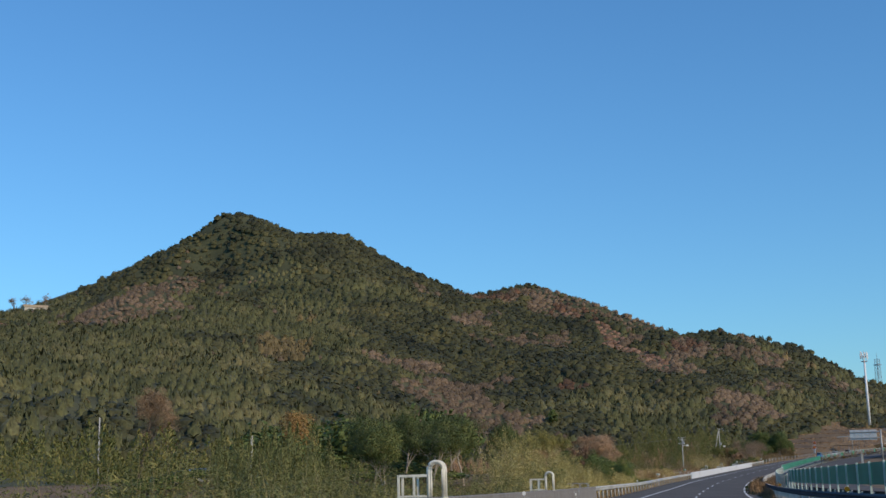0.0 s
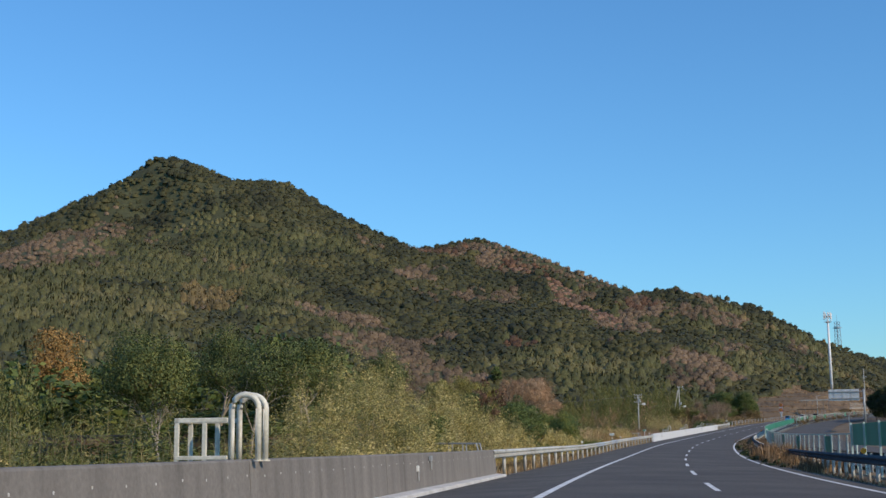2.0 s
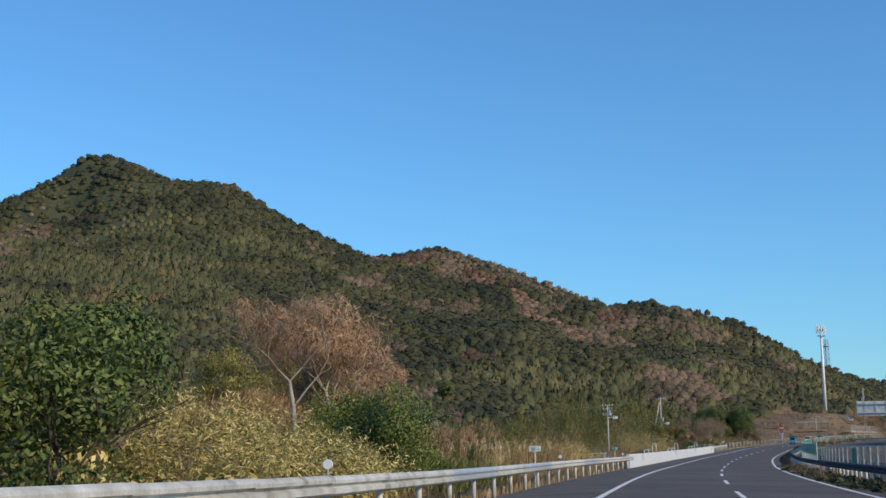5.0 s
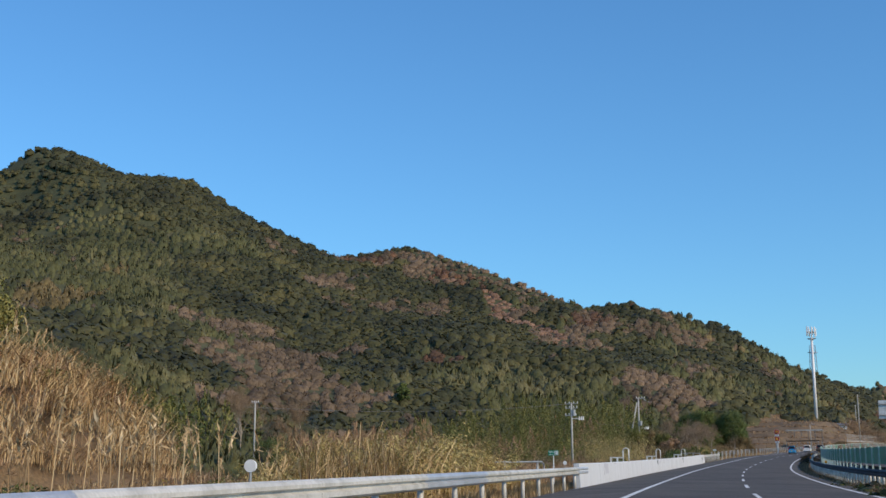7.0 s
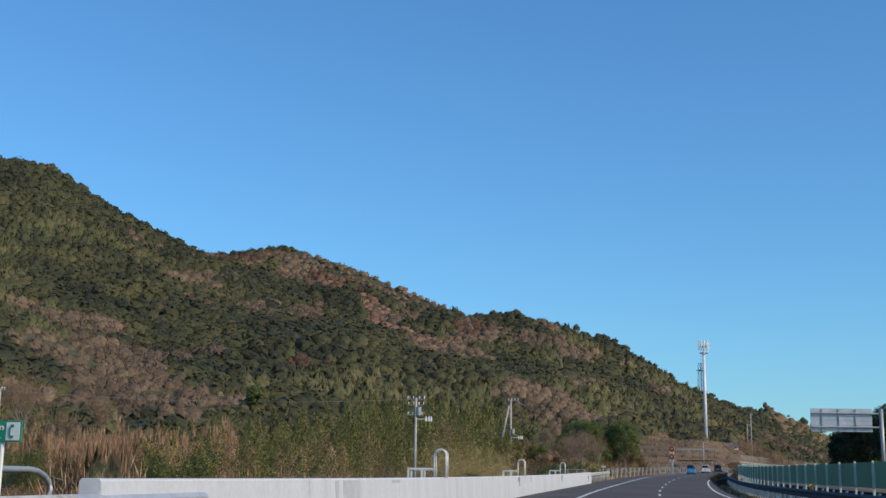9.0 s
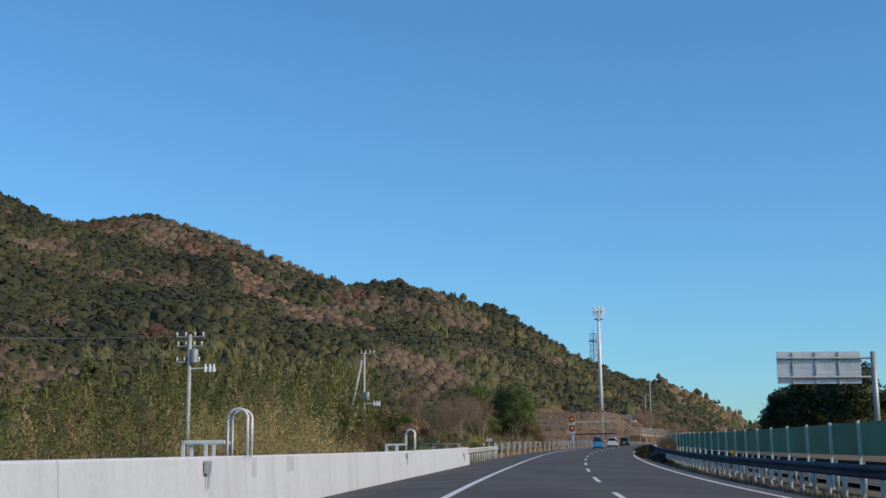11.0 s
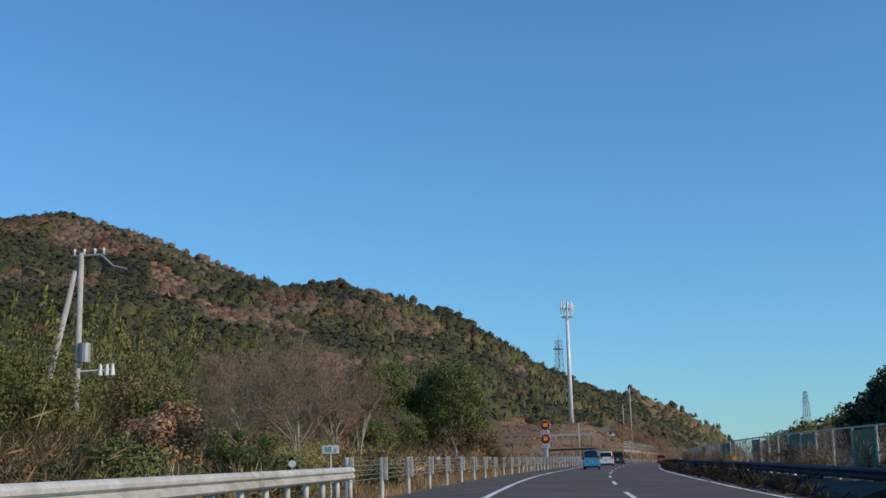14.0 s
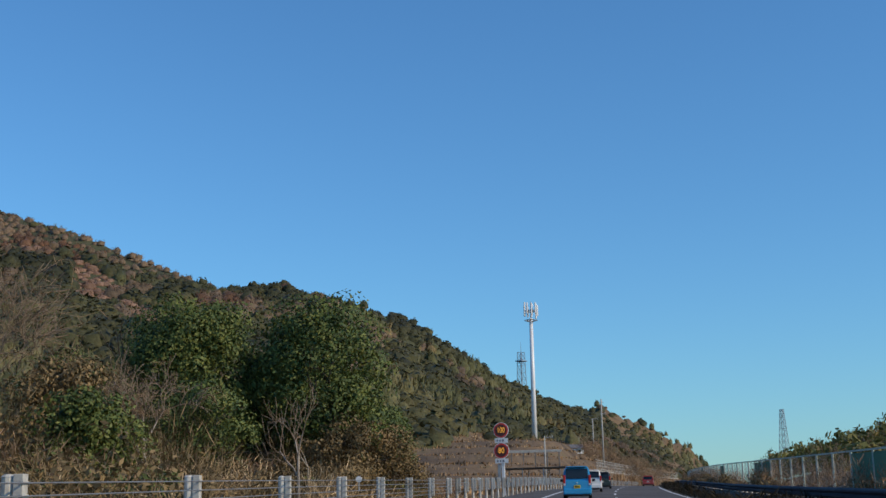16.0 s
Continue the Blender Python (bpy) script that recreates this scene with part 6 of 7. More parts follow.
# ------------------------------------------------------------------ fences of the median
def glare_fence(name, s0, s1, lat, low, high, gap):
    fence = empty(name, Matrix(), "green mesh glare fence on pale posts in the median", "fence", kind="structure")
    n = round((s1 - s0) / gap)
    bm = bmesh.new()
    box(bm, 0, 0, (high + 0.05) / 2 - 0.15, 0.09, 0.09, high + 0.35, 0.01)
    pm = bpy.data.meshes.new("post")
    bm.to_mesh(pm)
    bm.free()
    for i in range(n + 1):
        child("post", pm, FENCE_PALE, fence, stand(s0 + i * gap, lat - 0.06))
    for i in range(n):
        a, b = s0 + i * gap, s0 + (i + 1) * gap
        child("mesh_panel", ribbon("mesh_panel", [(lat, low), (lat, high), (lat + 0.03, high), (lat + 0.03, low)], a + 0.04, b - 0.04, 4), NET_GREEN, fence)


glare_fence("glare_fence_first", 40, 113.8, 10.05, 1.18, 2.18, 4.1)
glare_fence("glare_fence_second", 242, 378, 10.05, 1.05, 2.06, 4.0)


def mesh_fence(name, s0, s1, lat, high, gap, green):
    """Open chain-link fence: posts, a top rail and crossing wires; some bays carry green sheets."""
    fence = empty(name, Matrix(), "rusting chain-link fence overgrown with vines", "fence", kind="structure")
    n = round((s1 - s0) / gap)
    bm = bmesh.new()
    tube(bm, [(0, 0, -0.3), (0, 0, high)], 0.045, 8)
    pm = bpy.data.meshes.new("post")
    bm.to_mesh(pm)
    bm.free()
    for i in range(n + 1):
        child("post", pm, FENCE_PALE, fence, stand(s0 + i * gap, lat))
    child("top_rail", ribbon("top_rail", [(lat - 0.03, high - 0.06), (lat - 0.03, high), (lat + 0.03, high), (lat + 0.03, high - 0.06)], s0, s1, 4), FENCE_PALE, fence)
    for i in range(n):
        a, b = s0 + i * gap + 0.05, s0 + (i + 1) * gap - 0.05
        if i in green:
            child("green_sheet", ribbon("green_sheet", [(lat, 0.7), (lat, high - 0.12), (lat + 0.02, high - 0.12), (lat + 0.02, 0.7)], a, b, 4), NET_GREEN, fence, None, "faded green mesh sheet")
            continue
        m = 16
        u = np.linspace(0, 1, m)
        p0 = np.concatenate([places(a + (b - a) * u, lat, 0.5), places(a + (b - a) * u, lat, 0.5)])
        p1 = np.concatenate([places(np.clip(a + (b - a) * (u + 0.4), a, b), lat, high - 0.06), places(np.clip(a + (b - a) * (u - 0.4), a, b), lat, high - 0.06)])
        v, f = stems(p0, p1, np.full(2 * m, 0.004), np.full(2 * m, 0.004), 3)
        child("wire_mesh", mesh_of("wire_mesh", v, f), CABLE, fence)


mesh_fence("mesh_fence_first", 114.5, 241, 10.3, 1.75, 3.3, (3, 9, 14, 20, 21, 28))
mesh_fence("mesh_fence_second", 379.5, 600, 10.5, 2.15, 3.6, (1, 4, 5, 9, 14, 15, 22, 23, 30, 38, 45))


def marker(s, lat, up, name, label, material, stem=0.25, r=0.085):
    """A round delineator on a short stem."""
    m = empty(name, stand(s, lat, up), label, "delineator", "roadside delineators")
    bm = bmesh.new()
    tube(bm, [(0, 0, -stem), (0, 0, 0.02)], 0.02, 6)
    part("stem", bm, STEEL_GREY, m)
    bm = bmesh.new()
    tube(bm, [(0, -0.025, r), (0, 0.03, r)], r, 16)
    part("disc", bm, material, m)


for s in (55.5, 148, 189, 228.5, 371.2, 398, 424, 462):
    marker(s, -6.3 if s == 371.2 else -5.43 if s < 60 else -5.66, 0.67 if s < 60 else 0.84 if s < 375 else 0.92, "delineator", "white round delineator on a short stem", PLATE_WHITE)
for s in (58, 101, 277, 324, 366, 407):
    marker(s, 8.6, 0.88, "amber_delineator", "amber round delineator on the median guardrail", AMBER, 0.2, 0.11)


# ------------------------------------------------------------------ signs
def text_mesh(body, size, deep=0.004):
    cu = bpy.data.curves.new("writing", "FONT")
    cu.body, cu.size, cu.extrude, cu.align_x, cu.align_y = body, size, deep, "CENTER", "CENTER"
    ob = bpy.data.objects.new("writing", cu)
    scene.collection.objects.link(ob)
    bpy.context.view_layer.update()
    me = bpy.data.meshes.new_from_object(ob.evaluated_get(bpy.context.evaluated_depsgraph_get()))
    bpy.data.objects.remove(ob)
    return me


UPRIGHT = Matrix.Rotation(radians(90), 4, "X")


def kilometre_post(s, lat, whole, tenth):
    k = empty("kilometre_post", stand(s, lat, float(ground(np.array(s), np.array(lat))), -4), "small white kilometre sign with green numbers on a thin post", "sign", "kilometre posts")
    top = 1.75
    bm = bmesh.new()
    tube(bm, [(0, 0.03, -0.3), (0, 0.03, top)], 0.022, 8)
    part("post", bm, PLATE_WHITE, k)
    bm = bmesh.new()
    box(bm, 0, 0, top - 0.11, 0.50, 0.02, 0.235, 0.006)
    plate = part("plate", bm, PLATE_WHITE, k)
    child("numbers", text_mesh(whole, 0.21), INK_GREEN, plate, Matrix.Translation((-0.07, -0.014, top - 0.115)) @ UPRIGHT)
    child("numbers", text_mesh(tenth, 0.14), INK_GREEN, plate, Matrix.Translation((0.13, -0.014, top - 0.14)) @ UPRIGHT)


kilometre_post(180.6, -5.82, "50", ".4")
kilometre_post(376.4, -6.33, "50", ".2")


def green_sign():
    """A small sign that points to an emergency telephone."""
    z = 1.36
    g = empty("small_green_sign", stand(232.5, -6.7, 0, -6), "small green sign with a white distance, arrow and telephone handset", "sign")
    bm = bmesh.new()
    tube(bm, [(0, 0.03, -0.6), (0, 0.03, z + 0.05)], 0.025, 8)
    part("post", bm, PLATE_WHITE, g)
    bm = bmesh.new()
    box(bm, 0, 0, z, 0.50, 0.02, 0.24, 0.006)
    plate = part("plate", bm, SIGN_GREEN, g)
    child("numbers", text_mesh("300m", 0.115), PLATE_WHITE, plate, Matrix.Translation((-0.10, -0.014, z + 0.045)) @ UPRIGHT)
    bm = bmesh.new()
    flat = [(-0.225, -0.085), (-0.14, -0.035), (-0.14, -0.062), (0.0, -0.062), (0.0, -0.085)]
    bm.faces.new([bm.verts.new((x, -0.0135, z + y)) for x, y in flat])
    bmesh.ops.solidify(bm, geom=bm.faces[:], thickness=0.003)
    part("arrow", bm, PLATE_WHITE, plate)
    bm = bmesh.new()
    box(bm, 0.145, -0.012, z, 0.17, 0.006, 0.20, 0.002)
    field = part("white_field", bm, PLATE_WHITE, plate)
    bm = bmesh.new()
    tube(bm, [(0.165 - 0.035 * math.cos(a) - 0.03, -0.017, z + 0.062 * math.sin(a)) for a in (-1.3, -0.8, 0.8, 1.3)][::-1], 0.011, 8)
    for h in (-0.062, 0.062):
        box(bm, 0.140, -0.018, z + h, 0.034, 0.012, 0.03, 0.003)
    part("handset", bm, INK_GREEN, field)


green_sign()


def limit_sign():
    k = empty("speed_limit_sign", stand(488, -6.6, float(ground(np.array(488.0), np.array(-6.6))) + 0.22, -6), "two round electronic speed limit signs with red rings, amber numbers", "sign")
    bm = bmesh.new()
    box(bm, 0.10, 0.14, 2.2, 0.24, 0.2, 5.6, 0.02)
    part("post", bm, PLATE_WHITE, k)
    bm = bmesh.new()
    box(bm, -0.22, 0.16, 1.55, 0.22, 0.26, 1.3, 0.02)
    part("control_box", bm, STEEL_GREY, k)
    for z, body in ((4.85, "100"), (3.25, "80")):
        bm = bmesh.new()
        tube(bm, [(0, 0.0, z), (0, 0.10, z)], 0.58, 36)
        disc = part("disc", bm, SIGN_RED, k)
        bm = bmesh.new()
        tube(bm, [(0, 0.015, z), (0, 0.085, z)], 0.615, 36)
        part("rim", bm, PLATE_WHITE, disc)
        bm = bmesh.new()
        tube(bm, [(0, -0.012, z), (0, 0.02, z)], 0.46, 36)
        part("face", bm, SIGN_DARK, disc)
        child("numbers", text_mesh(body, 0.50, 0.01), LAMP_AMBER, disc, Matrix.Translation((0, -0.024, z)) @ Matrix.Diagonal((1.0 if body == "80" else 0.85, 1, 1.25, 1)) @ UPRIGHT)
        bm = bmesh.new()
        box(bm, 0.02, 0.0, z - 0.80, 1.05, 0.03, 0.36, 0.01)
        plate = part("plate", bm, PLATE_WHITE, k)
        for x, w in ((-0.3, 0.14), (-0.08, 0.12), (0.15, 0.16)):
            bm = bmesh.new()
            box(bm, x, -0.018, z - 0.80, w, 0.006, 0.16, 0.001)
            part("bar", bm, INK_GREY, plate)


limit_sign()


def gantry_sign():
    g = empty("gantry_sign", stand(378, 27, 0, 8), "large grey direction sign seen from behind on a cantilever post", "gantry sign")
    bm = bmesh.new()
    tube(bm, [(0, 0, -0.5), (0, 0, 8.9)], 0.24, 14)
    part("post", bm, STEEL_GREY, g, flat=False)
    for z in (8.35, 6.7):
        bm = bmesh.new()
        tube(bm, [(0, 0, z), (-8.3, 0, z)], 0.11, 8)
        part("arm", bm, STEEL_GREY, g)
    for i in range(7):
        bm = bmesh.new()
        box(bm, -4.7, 0.22, 6.15 + i * 0.40 + 0.2, 7.3, 0.05, 0.385, 0.01)
        part("panel", bm, STEEL_NEW, g)
    for x in (-7.0, -5.0, -3.0):
        bm = bmesh.new()
        box(bm, x, 0.12, 7.5, 0.12, 0.12, 2.75, 0.01)
        part("stiffener", bm, STEEL_GREY, g)


gantry_sign()


# ------------------------------------------------------------------ ladders and rails on the parapets
def hoop_points(w, h, x0):
    pts = [(x0 - w / 2, 0, 0), (x0 - w / 2, 0, h - w / 2)]
    pts += [(x0 - w / 2 * math.cos(a), 0, h - w / 2 + w / 2 * math.sin(a)) for a in np.linspace(0, math.pi, 11)]
    return pts + [(x0 + w / 2, 0, h - w / 2), (x0 + w / 2, 0, 0)]


def ladder_rail(s, high, w, r, h, frame, material, label):
    k = empty("ladder_rail", stand(s, -5.62, high), label, "ladder rail", "ladder rails")
    for y in (-0.19, 0.19):
        bm = bmesh.new()
        tube(bm, [(x, y, z) for x, _, z in hoop_points(w, h, 0.0)], r, 8)
        tube(bm, [(w / 2, y, 0.0), (w / 2, y, -0.02)], r * 1.6, 8)
        part("hoop", bm, material, k, flat=False)
    long, top = frame
    x0, x1 = -w / 2 - 0.05, -w / 2 - long
    for y in (-0.3, 0.3):
        bm = bmesh.new()
        box(bm, (x0 + x1) / 2, y, top, long, 0.06, 0.07, 0.01)
        part("rail", bm, material, k)
        for x in (x1, (x0 + x1) / 2 + 0.05):
            bm = bmesh.new()
            box(bm, x, y, top / 2 - 0.25, 0.07, 0.05, top + 0.5, 0.01)
            part("upright", bm, material, k)
    bm = bmesh.new()
    box(bm, x1, 0, top, 0.07, 0.66, 0.07, 0.01)
    part("end_rail", bm, material, k)
    if material is IVORY:
        bm = bmesh.new()
        box(bm, (x0 + x1) / 2, -0.3, 0.04, long, 0.06, 0.06, 0.01)
        part("bottom_rail", bm, material, k)


for s in (34.6, 69.2):
    ladder_rail(s, 0.80, 0.42, 0.048, 0.98, (0.82, 0.60), IVORY, "ivory painted steel ladder hoops over the concrete parapet")
for s in (260.7, 291.1, 321.3):
    ladder_rail(s, 0.87, 0.40, 0.026, 0.92, (0.85, 0.27), PIPE_WHITE, "thin white ladder hoops over the painted parapet")


def pipe_rail(near, far, low, high, label):
    """Twin handrails of an inspection stair that leads down away from the road; near and far are (s, lat)."""
    k = empty("stair_rail", Matrix(), label, "handrail", "inspection stair rails")
    h = Vector((0, 0, high - low))
    for shift in (0.0, 0.95):
        a, b = spot(near[0] + shift, near[1], low), spot(far[0] + shift, far[1], low)
        bm = bmesh.new()
        tube(bm, [a, a + h * 0.9, a + h + (b - a) * 0.03, b + h - (b - a) * 0.03, b + h * 0.9, b], 0.03, 8)
        part("top_pipe", bm, RAIL_PIPE, k, flat=False)
        bm = bmesh.new()
        tube(bm, [a + h * 0.72, b + h * 0.72], 0.022, 8)
        part("middle_pipe", bm, RAIL_PIPE, k, flat=False)
        for t in (0.33, 0.66):
            bm = bmesh.new()
            tube(bm, [a.lerp(b, t), a.lerp(b, t) + h], 0.026, 8)
            part("upright", bm, RAIL_PIPE, k, flat=False)


RAIL_PIPE = varied("weathered_pipe", [(0.3, (0.28, 0.30, 0.31)), (0.7, (0.45, 0.47, 0.47))], 2.0, 0.5, 0.4, fine=(25, 0.12))
pipe_rail((99, -6.05), (102, -8.3), -1.2, 1.05, "grey pipe handrails of an inspection stair behind the parapet")


def verge_handrail():
    k = empty("verge_handrail", Matrix(), "grey steel pipe handrail with a looped end behind the guardrail", "handrail")
    loop = [(222, -8.35, 0.94), (229, -8.1, 0.94), (235.3, -7.7, 0.94)] + [(235.3 + 0.62 * math.sin(a), -7.7 + 0.03 * a, 0.67 + 0.27 * math.cos(a)) for a in (0.4, 0.8, 1.2, 1.57, 1.95, 2.35, 2.75, 3.14)] + [(234.6, -7.72, 0.40)]
    bm = bmesh.new()
    tube(bm, [spot(*q) for q in loop], 0.042, 10)
    part("top_pipe", bm, STEEL_GREY, k, flat=False)
    bm = bmesh.new()
    tube(bm, [spot(222, -8.35, 0.42), spot(229, -8.1, 0.42), spot(234.4, -7.78, 0.42)], 0.032, 8)
    part("lower_pipe", bm, STEEL_GREY, k, flat=False)
    for s in (222.2, 227.0, 234.5):
        lat = -8.35 + 0.6 * (s - 222) / 13
        bm = bmesh.new()
        tube(bm, [spot(s, lat, -0.5), spot(s, lat, 1.0)], 0.055, 10)
        part("upright", bm, STEEL_GREY, k, flat=False)


verge_handrail()
pipe_rail((348, -5.95), (350, -8.8), -0.9, 1.1, "grey pipe handrails behind the end of the white parapet")


def wall_fitting(s, up, tall, wide, material, name, label):
    k = empty(name, stand(s, -5.62 + 0.16, up), label, "wall fitting")
    bm = bmesh.new()
    box(bm, 0.03, 0, 0, 0.07, wide, tall, 0.008)
    part("plate", bm, material, k)
    bm = bmesh.new()
    tube(bm, [(0.05, 0, -tall / 2), (0.05, 0, -tall / 2 - 0.25)], 0.02, 6)
    part("conduit", bm, STEEL_GREY, k)


wall_fitting(83, 0.42, 0.15, 0.07, PLATE_WHITE, "wall_plate", "small white plate fixed to the concrete parapet")
wall_fitting(85, 0.66, 0.14, 0.22, STEEL_GREY, "wall_box", "small grey bracket with a conduit on the concrete parapet")
wall_fitting(318.6, 0.68, 0.22, 0.2, STEEL_GREY, "wall_box", "round grey fitting with a conduit on the white parapet")
wall_fitting(346, 0.42, 0.26, 0.3, STEEL_GREY, "wall_box", "grey cover plate low on the white parapet")
wall_fitting(288, 0.70, 0.22, 0.25, STEEL_GREY, "wall_box", "grey cover plate on the white parapet")


# ------------------------------------------------------------------ buildings and bridge far off
def small_house(s, lat, w, d, h, wall, roof, label, turn=20.0):
    z = float(ground(np.array(s), np.array(lat))) - 0.3
    k = empty("house", stand(s, lat, z, turn), label, "house")
    bm = bmesh.new()
    box(bm, 0, 0, h / 2, w, d, h, 0.03)
    part("walls", bm, wall, k)
    bm = bmesh.new()
    y = d / 2 + 0.5
    v = [bm.verts.new(p) for p in ((-w / 2 - 0.5, -y, h), (w / 2 + 0.5, -y, h), (w / 2 + 0.5, y, h), (-w / 2 - 0.5, y, h), (-w / 2 - 0.3, 0, h + d * 0.28), (w / 2 + 0.3, 0, h + d * 0.28))]
    for f in ((0, 1, 5, 4), (2, 3, 4, 5), (0, 4, 3), (1, 2, 5), (3, 2, 1, 0)):
        bm.faces.new([v[i] for i in f])
    part("roof", bm, roof, k)
    for x in (-w / 4, w / 4):
        bm = bmesh.new()
        box(bm, x, -d / 2 - 0.02, h * 0.55, w * 0.2, 0.06, h * 0.35, 0.01)
        part("window", bm, GLASS_DARK, k)


GLASS_DARK = mat("dark_window_glass", (0.015, 0.018, 0.022), 0.08)
ROOF_BLUE = varied("blue_roof_sheet", [(0.3, (0.06, 0.13, 0.30)), (0.7, (0.09, 0.18, 0.38))], 1, 0.5)
ROOF_GREY = varied("grey_roof_tiles", [(0.3, (0.10, 0.10, 0.11)), (0.7, (0.18, 0.18, 0.19))], 1, 0.6)
WALL_CREAM = varied("cream_house_wall", [(0.3, (0.50, 0.46, 0.38)), (0.7, (0.62, 0.58, 0.50))], 0.6, 0.8)
small_house(189, -80.5, 3.6, 3.4, 3.0, WALL_CREAM, ROOF_BLUE, "small house with a blue metal roof among trees")
ROOF_TAN = varied("tan_roof_tiles", [(0.3, (0.36, 0.27, 0.16)), (0.7, (0.48, 0.37, 0.23))], 1, 0.7)
small_house(628, -572, 17, 9, 3.5, WALL_CREAM, ROOF_TAN, "long tan-roofed house on the shoulder of the hill", 60)
small_house(585, -153, 3, 3, 1.7, PLATE_WHITE, ROOF_GREY, "small white house on the wooded slope", 0)
small_house(735, -24, 5, 4, 1.6, PLATE_WHITE, ROOF_GREY, "low white building above the terraced field")


def carport():
    k = empty("carport", stand(596, -14, float(ground(np.array(596.0), np.array(-14.0))), -10), "open shelter with a flat roof on thin posts below the field", "shelter")
    bm = bmesh.new()
    box(bm, 0, 0, 3.3, 11, 4, 0.2, 0.03)
    part("roof", bm, BARK_DARK, k)
    for x in (-5.2, -1.8, 1.8, 5.2):
        for y in (-1.8, 1.8):
            bm = bmesh.new()
            tube(bm, [(x, y, -2), (x, y, 3.25)], 0.08, 8)
            part("post", bm, STEEL_GREY, k)


carport()


def terrace_rail():
    k = empty("terrace_rail", stand(641, -21, 6.9, 4), "long pale concrete beam on short posts across the terraced field", "railing")
    bm = bmesh.new()
    box(bm, 0, 0, 0.2, 13, 0.3, 0.5, 0.03)
    part("beam", bm, POLE_CONC, k)
    for i in range(6):
        bm = bmesh.new()
        box(bm, -6 + i * 2.4, 0, -2.6, 0.25, 0.25, 5.2, 0.02)
        part("post", bm, CONCRETE, k)


def bank_fence():
    """A pale railing on top of the grassy bank that follows the far bend."""
    k = empty("bank_fence", Matrix(), "pale steel railing on top of the brown bank round the bend", "fence", kind="structure")
    bm = bmesh.new()
    tube(bm, [(0, 0, 2.6), (0, 0, 5.6)], 0.07, 6)
    pm = bpy.data.meshes.new("post")
    bm.to_mesh(pm)
    bm.free()
    for i in range(56):
        child("post", pm, POLE_CONC, k, stand(664 + i * 4.0, -9.6))
    for z in (3.6, 4.3, 5.0, 5.55):
        child("rail", ribbon("rail", [(-9.65, z), (-9.65, z + 0.09), (-9.57, z + 0.09), (-9.57, z)], 662, 886, 6), POLE_CONC, k)
    child("footing", ribbon("footing", [(-9.8, 2.6), (-9.8, 3.35), (-9.4, 3.35), (-9.4, 2.6)], 662, 886, 6), POLE_CONC, k)


thing("verge_bank", ribbon("verge_bank", [(-6.4, -0.2), (-7.4, 1.6), (-8.8, 3.0), (-11.5, 3.1), (-14, 2.0), (-14, -0.5)], 655, 890, 5), SOIL, "steep brown earth bank along the outer side of the bend", "earth bank", kind="structure")
grass("verge_bank_grass", "withered brown grass and vines on the bank round the bend", 655, 890, -9.2, -6.6, 1.1, 3.2, 9, STRAW_BROWN, VR, 0.5, 0.06, 0.5, 0.6)
terrace_rail()
bank_fence()


def yellow_screen():
    k = empty("yellow_screen", stand(322, 24, 0.2, 0), "row of upright yellow panels beyond the opposite carriageway", "screen")
    for i in range(12):
        bm = bmesh.new()
        box(bm, 0, -7 + i * 1.2, 2.2, 0.10, 1.12, 1.5, 0.04)
        part("panel", bm, YELLOW if i > 2 else STEEL_GREY, k)
        bm = bmesh.new()
        box(bm, 0.05, -7.6 + i * 1.2, 1.3, 0.10, 0.10, 3.4, 0.01)
        part("post", bm, STEEL_GREY, k)


YELLOW = varied("yellow_panel_paint", [(0.3, (0.50, 0.33, 0.05)), (0.7, (0.62, 0.42, 0.08))], 1, 0.5, piece=0.3)
yellow_screen()


# ------------------------------------------------------------------ cars
RUBBER = varied("tyre_rubber", [(0.3, (0.012, 0.012, 0.012)), (0.7, (0.025, 0.025, 0.025))], 5, 0.85)
RIM = varied("wheel_alloy", [(0.3, (0.35, 0.35, 0.36)), (0.7, (0.5, 0.5, 0.5))], 5, 0.35, 0.8)
TAIL_RED = mat("red_tail_lens", (0.45, 0.015, 0.015), 0.15)
LENS_CLEAR = mat("clear_lens", (0.6, 0.6, 0.6), 0.1)
PLATE_YELLOW = mat("yellow_number_plate", (0.72, 0.50, 0.01), 0.4)
TRIM_BLACK = mat("black_plastic", (0.015, 0.015, 0.016), 0.5)
CHROME = mat("chrome", (0.7, 0.7, 0.7), 0.12, 1.0)


def car_paint(name, colour):
    m = varied(name, [(0.3, tuple(c * 0.94 for c in colour)), (0.7, colour)], 0.8, 0.3)
    m.node_tree.nodes["Principled BSDF"].inputs["Coat Weight"].default_value = 0.6
    return m


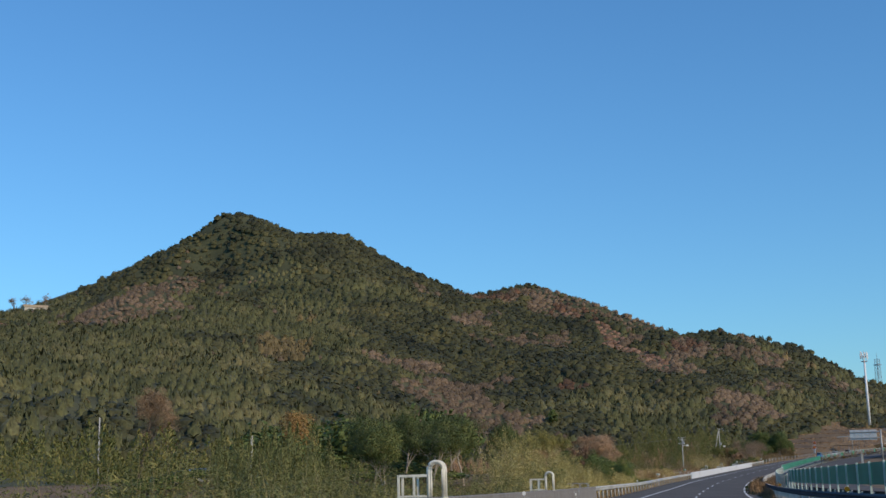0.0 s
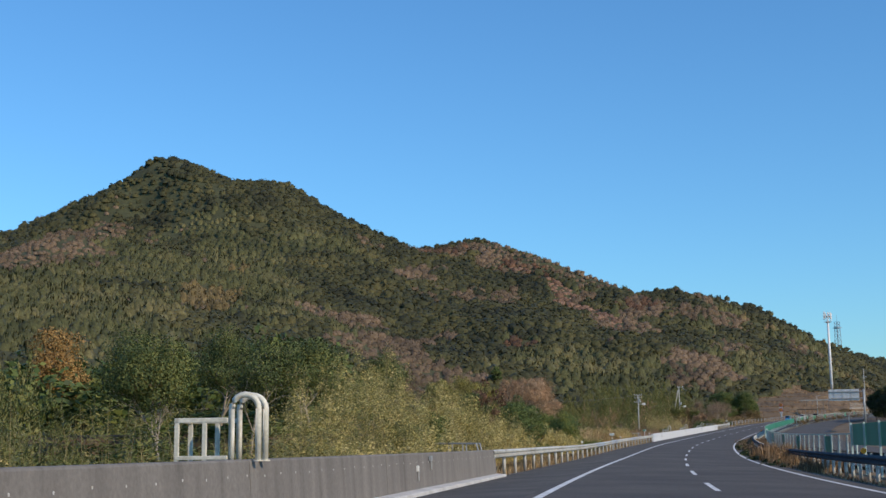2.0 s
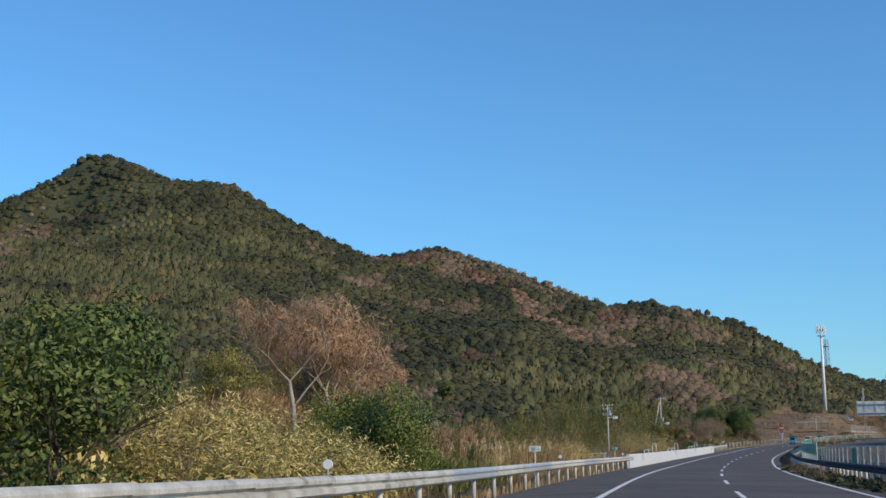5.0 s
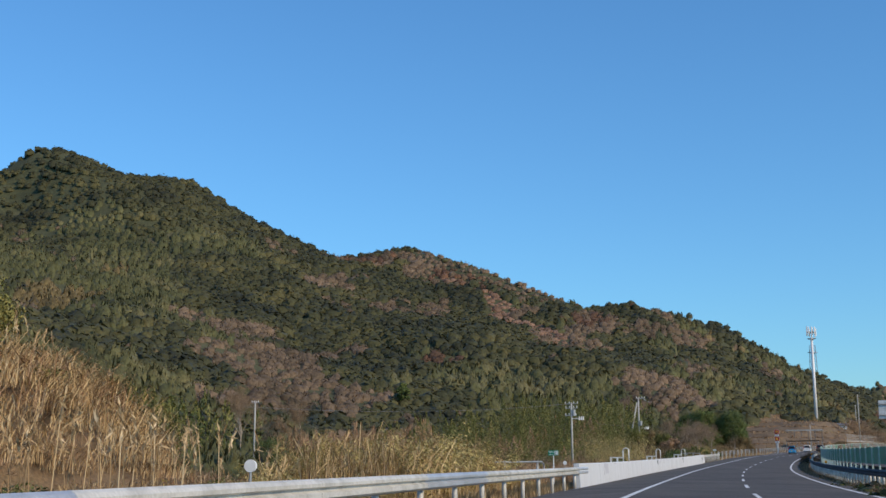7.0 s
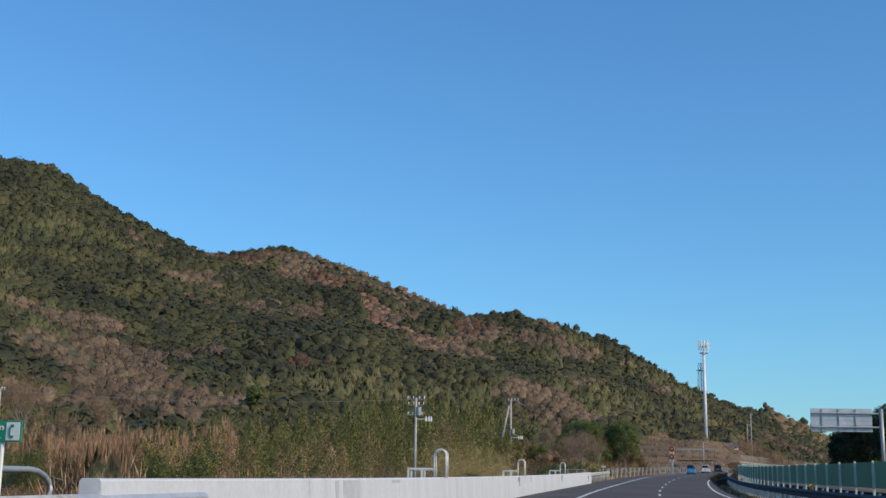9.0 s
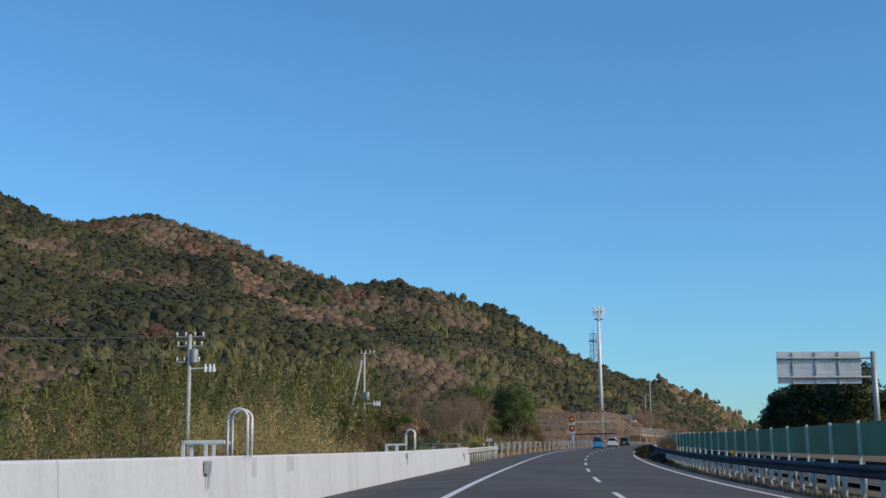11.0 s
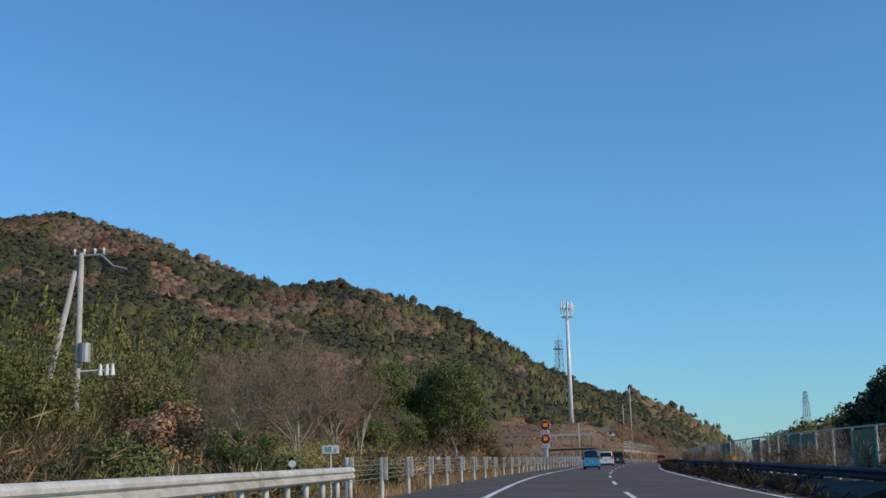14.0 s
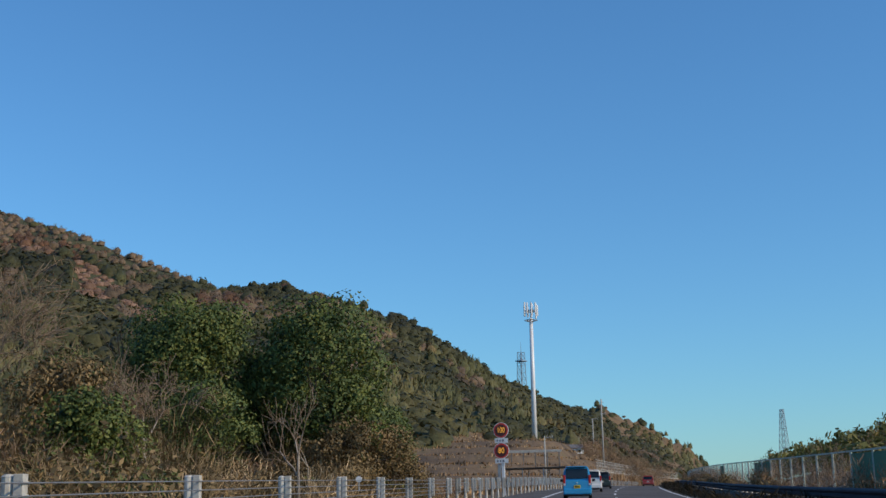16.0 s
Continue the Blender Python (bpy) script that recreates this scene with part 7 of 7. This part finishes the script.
def car(s, lat, length, width, height, paint, plate, label, boxy=1.0):
    """A car seen from behind: x to the right, y ahead, the rear bumper at y = 0."""
    k = empty("car", stand(s, lat, 0.0), label, "car", "cars on the road")
    W2 = width / 2
    belt, roof = height * 0.56, height
    # lower body and upper shell lofted along y from cross-sections
    stations = [(0.0, 0.42, belt * 0.98, 0.93), (0.06, 0.24, belt, 0.99), (0.5, 0.20, belt, 1.0), (length * 0.35, 0.20, belt * 0.99, 1.0), (length * 0.72, 0.20, belt * 0.97, 1.0), (length * 0.93, 0.22, belt * 0.84, 0.97), (length, 0.35, belt * 0.68, 0.86)]
    bm = bmesh.new()
    rings = []
    for y, lo, hi, f in stations:
        w = W2 * f
        pts = [(-w * 0.90, lo), (-w * 0.985, lo + 0.12), (-w, (lo + hi) / 2), (-w * 0.985, hi - 0.07), (-w * 0.93, hi), (w * 0.93, hi), (w * 0.985, hi - 0.07), (w, (lo + hi) / 2), (w * 0.985, lo + 0.12), (w * 0.90, lo)]
        rings.append([bm.verts.new((x, y, z)) for x, z in pts])
    for a, b in zip(rings, rings[1:]):
        for i in range(10):
            bm.faces.new((a[i], a[(i + 1) % 10], b[(i + 1) % 10], b[i]))
    bm.faces.new(rings[0])
    bm.faces.new(list(reversed(rings[-1])))
    body = part("body", bm, paint, k)
    bm = bmesh.new()
    rings = []
    rake = 0.10 + 0.35 * (1 - boxy)
    for y, hi, f in ((0.07, belt - 0.03, 0.93), (0.07 + rake * 0.5, (belt + roof) / 2, 0.90), (0.07 + rake, roof - 0.10, 0.84), (0.16 + rake, roof - 0.02, 0.80), (length * 0.40, roof, 0.81), (length * 0.58, roof - 0.05, 0.80), (length * 0.80, belt - 0.04, 0.90)):
        w = W2 * f
        lowz = belt - 0.06
        pts = [(-W2 * 0.93, lowz), (-w - 0.02, max(hi - 0.12, lowz + 0.004)), (-w + 0.06, max(hi, lowz + 0.008)), (w - 0.06, max(hi, lowz + 0.008)), (w + 0.02, max(hi - 0.12, lowz + 0.004)), (W2 * 0.93, lowz)]
        rings.append([bm.verts.new((x, y, z)) for x, z in pts])
    for a, b in zip(rings, rings[1:]):
        for i in range(5):
            bm.faces.new((a[i], a[i + 1], b[i + 1], b[i]))
    bm.faces.new(rings[0])
    part("cabin", bm, paint, k)
    ym, zm = 0.07 + rake * 0.62, belt + (roof - belt) * 0.48
    lean = Matrix.Rotation(-math.atan2(rake, roof - belt), 4, "X")
    bm = bmesh.new()
    box(bm, 0, ym - 0.035, zm, width * 0.76, 0.05, (roof - belt) * 0.66, 0.02, lean)
    part("rear_window", bm, GLASS_DARK, k)
    for x in (-1, 1):
        bm = bmesh.new()
        box(bm, x * W2 * 0.905, length * 0.40, zm, 0.03, length * 0.52, (roof - belt) * 0.55, 0.01, Matrix.Rotation(-x * 0.16, 4, "Y"))
        part("side_window", bm, GLASS_DARK, k)
        bm = bmesh.new()
        box(bm, x * (W2 - 0.09), 0.05, belt + 0.02, 0.13, 0.12, (roof - belt) * 0.72, 0.03)
        lamp = part("tail_lamp", bm, TAIL_RED, k)
        bm = bmesh.new()
        box(bm, x * (W2 - 0.09), -0.012, belt - 0.18, 0.10, 0.02, 0.10, 0.005)
        part("indicator", bm, LENS_CLEAR, lamp)
        bm = bmesh.new()
        box(bm, x * (W2 + 0.10), length * 0.68, belt + 0.10, 0.18, 0.10, 0.15, 0.03)
        part("mirror", bm, TRIM_BLACK, k)
        bm = bmesh.new()
        box(bm, x * (W2 - 0.16), -0.02, 0.44, 0.16, 0.03, 0.05, 0.008)
        part("reflector", bm, TAIL_RED, k)
    bm = bmesh.new()
    box(bm, 0, -0.01, 0.42, width * 0.97, 0.16, 0.30, 0.06)
    bumper = part("bumper", bm, paint, k)
    bm = bmesh.new()
    box(bm, 0, 0.0, 0.26, width * 0.88, 0.14, 0.10, 0.03)
    part("bumper_skirt", bm, TRIM_BLACK, bumper)
    bm = bmesh.new()
    box(bm, 0, -0.03, 0.66, 0.33, 0.02, 0.165, 0.004)
    pl = part("number_plate", bm, plate, k)
    for x, z, w, h in ((-0.05, 0.70, 0.14, 0.025), (0.0, 0.65, 0.24, 0.05)):
        bm = bmesh.new()
        box(bm, x, -0.042, z, w, 0.004, h)
        part("bar", bm, TRIM_BLACK, pl)
    bm = bmesh.new()
    box(bm, 0, 0.10, roof - 0.04, width * 0.70, 0.26, 0.05, 0.02)
    part("spoiler", bm, paint, k)
    bm = bmesh.new()
    tube(bm, [(0.02, ym - 0.09, zm - 0.25), (-0.32, ym - 0.09, zm - 0.20)], 0.012, 5)
    part("wiper", bm, TRIM_BLACK, k)
    bm = bmesh.new()
    box(bm, 0, -0.012, belt - 0.10, 0.10, 0.02, 0.07, 0.01)
    part("badge", bm, CHROME, k)
    for x in (-1, 1):
        for y in (length * 0.17, length * 0.83):
            bm = bmesh.new()
            tube(bm, [(x * (W2 - 0.17), y, 0.285), (x * (W2 - 0.015), y, 0.285)], 0.285, 22)
            tyre = part("tyre", bm, RUBBER, k)
            bm = bmesh.new()
            tube(bm, [(x * (W2 - 0.03), y, 0.285), (x * (W2 - 0.005), y, 0.285)], 0.19, 16)
            part("rim", bm, RIM, tyre)
    return k


car(454.5, 0.15, 3.4, 1.48, 1.72, car_paint("bright_blue_paint", (0.015, 0.30, 0.62)), PLATE_YELLOW, "bright blue boxy small car with a yellow plate driving ahead")
car(487.0, 0.35, 3.9, 1.66, 1.68, car_paint("white_paint", (0.75, 0.75, 0.74)), PLATE_WHITE, "white compact car driving ahead of the blue one", 0.7)
car(516.0, 0.5, 4.3, 1.75, 1.66, car_paint("black_paint", (0.012, 0.012, 0.015)), PLATE_WHITE, "black car driving further ahead in the same lane", 0.6)
car(585.0, 4.4, 4.2, 1.70, 1.60, car_paint("red_paint", (0.32, 0.02, 0.02)), PLATE_WHITE, "dark red car far ahead in the bend", 0.6)
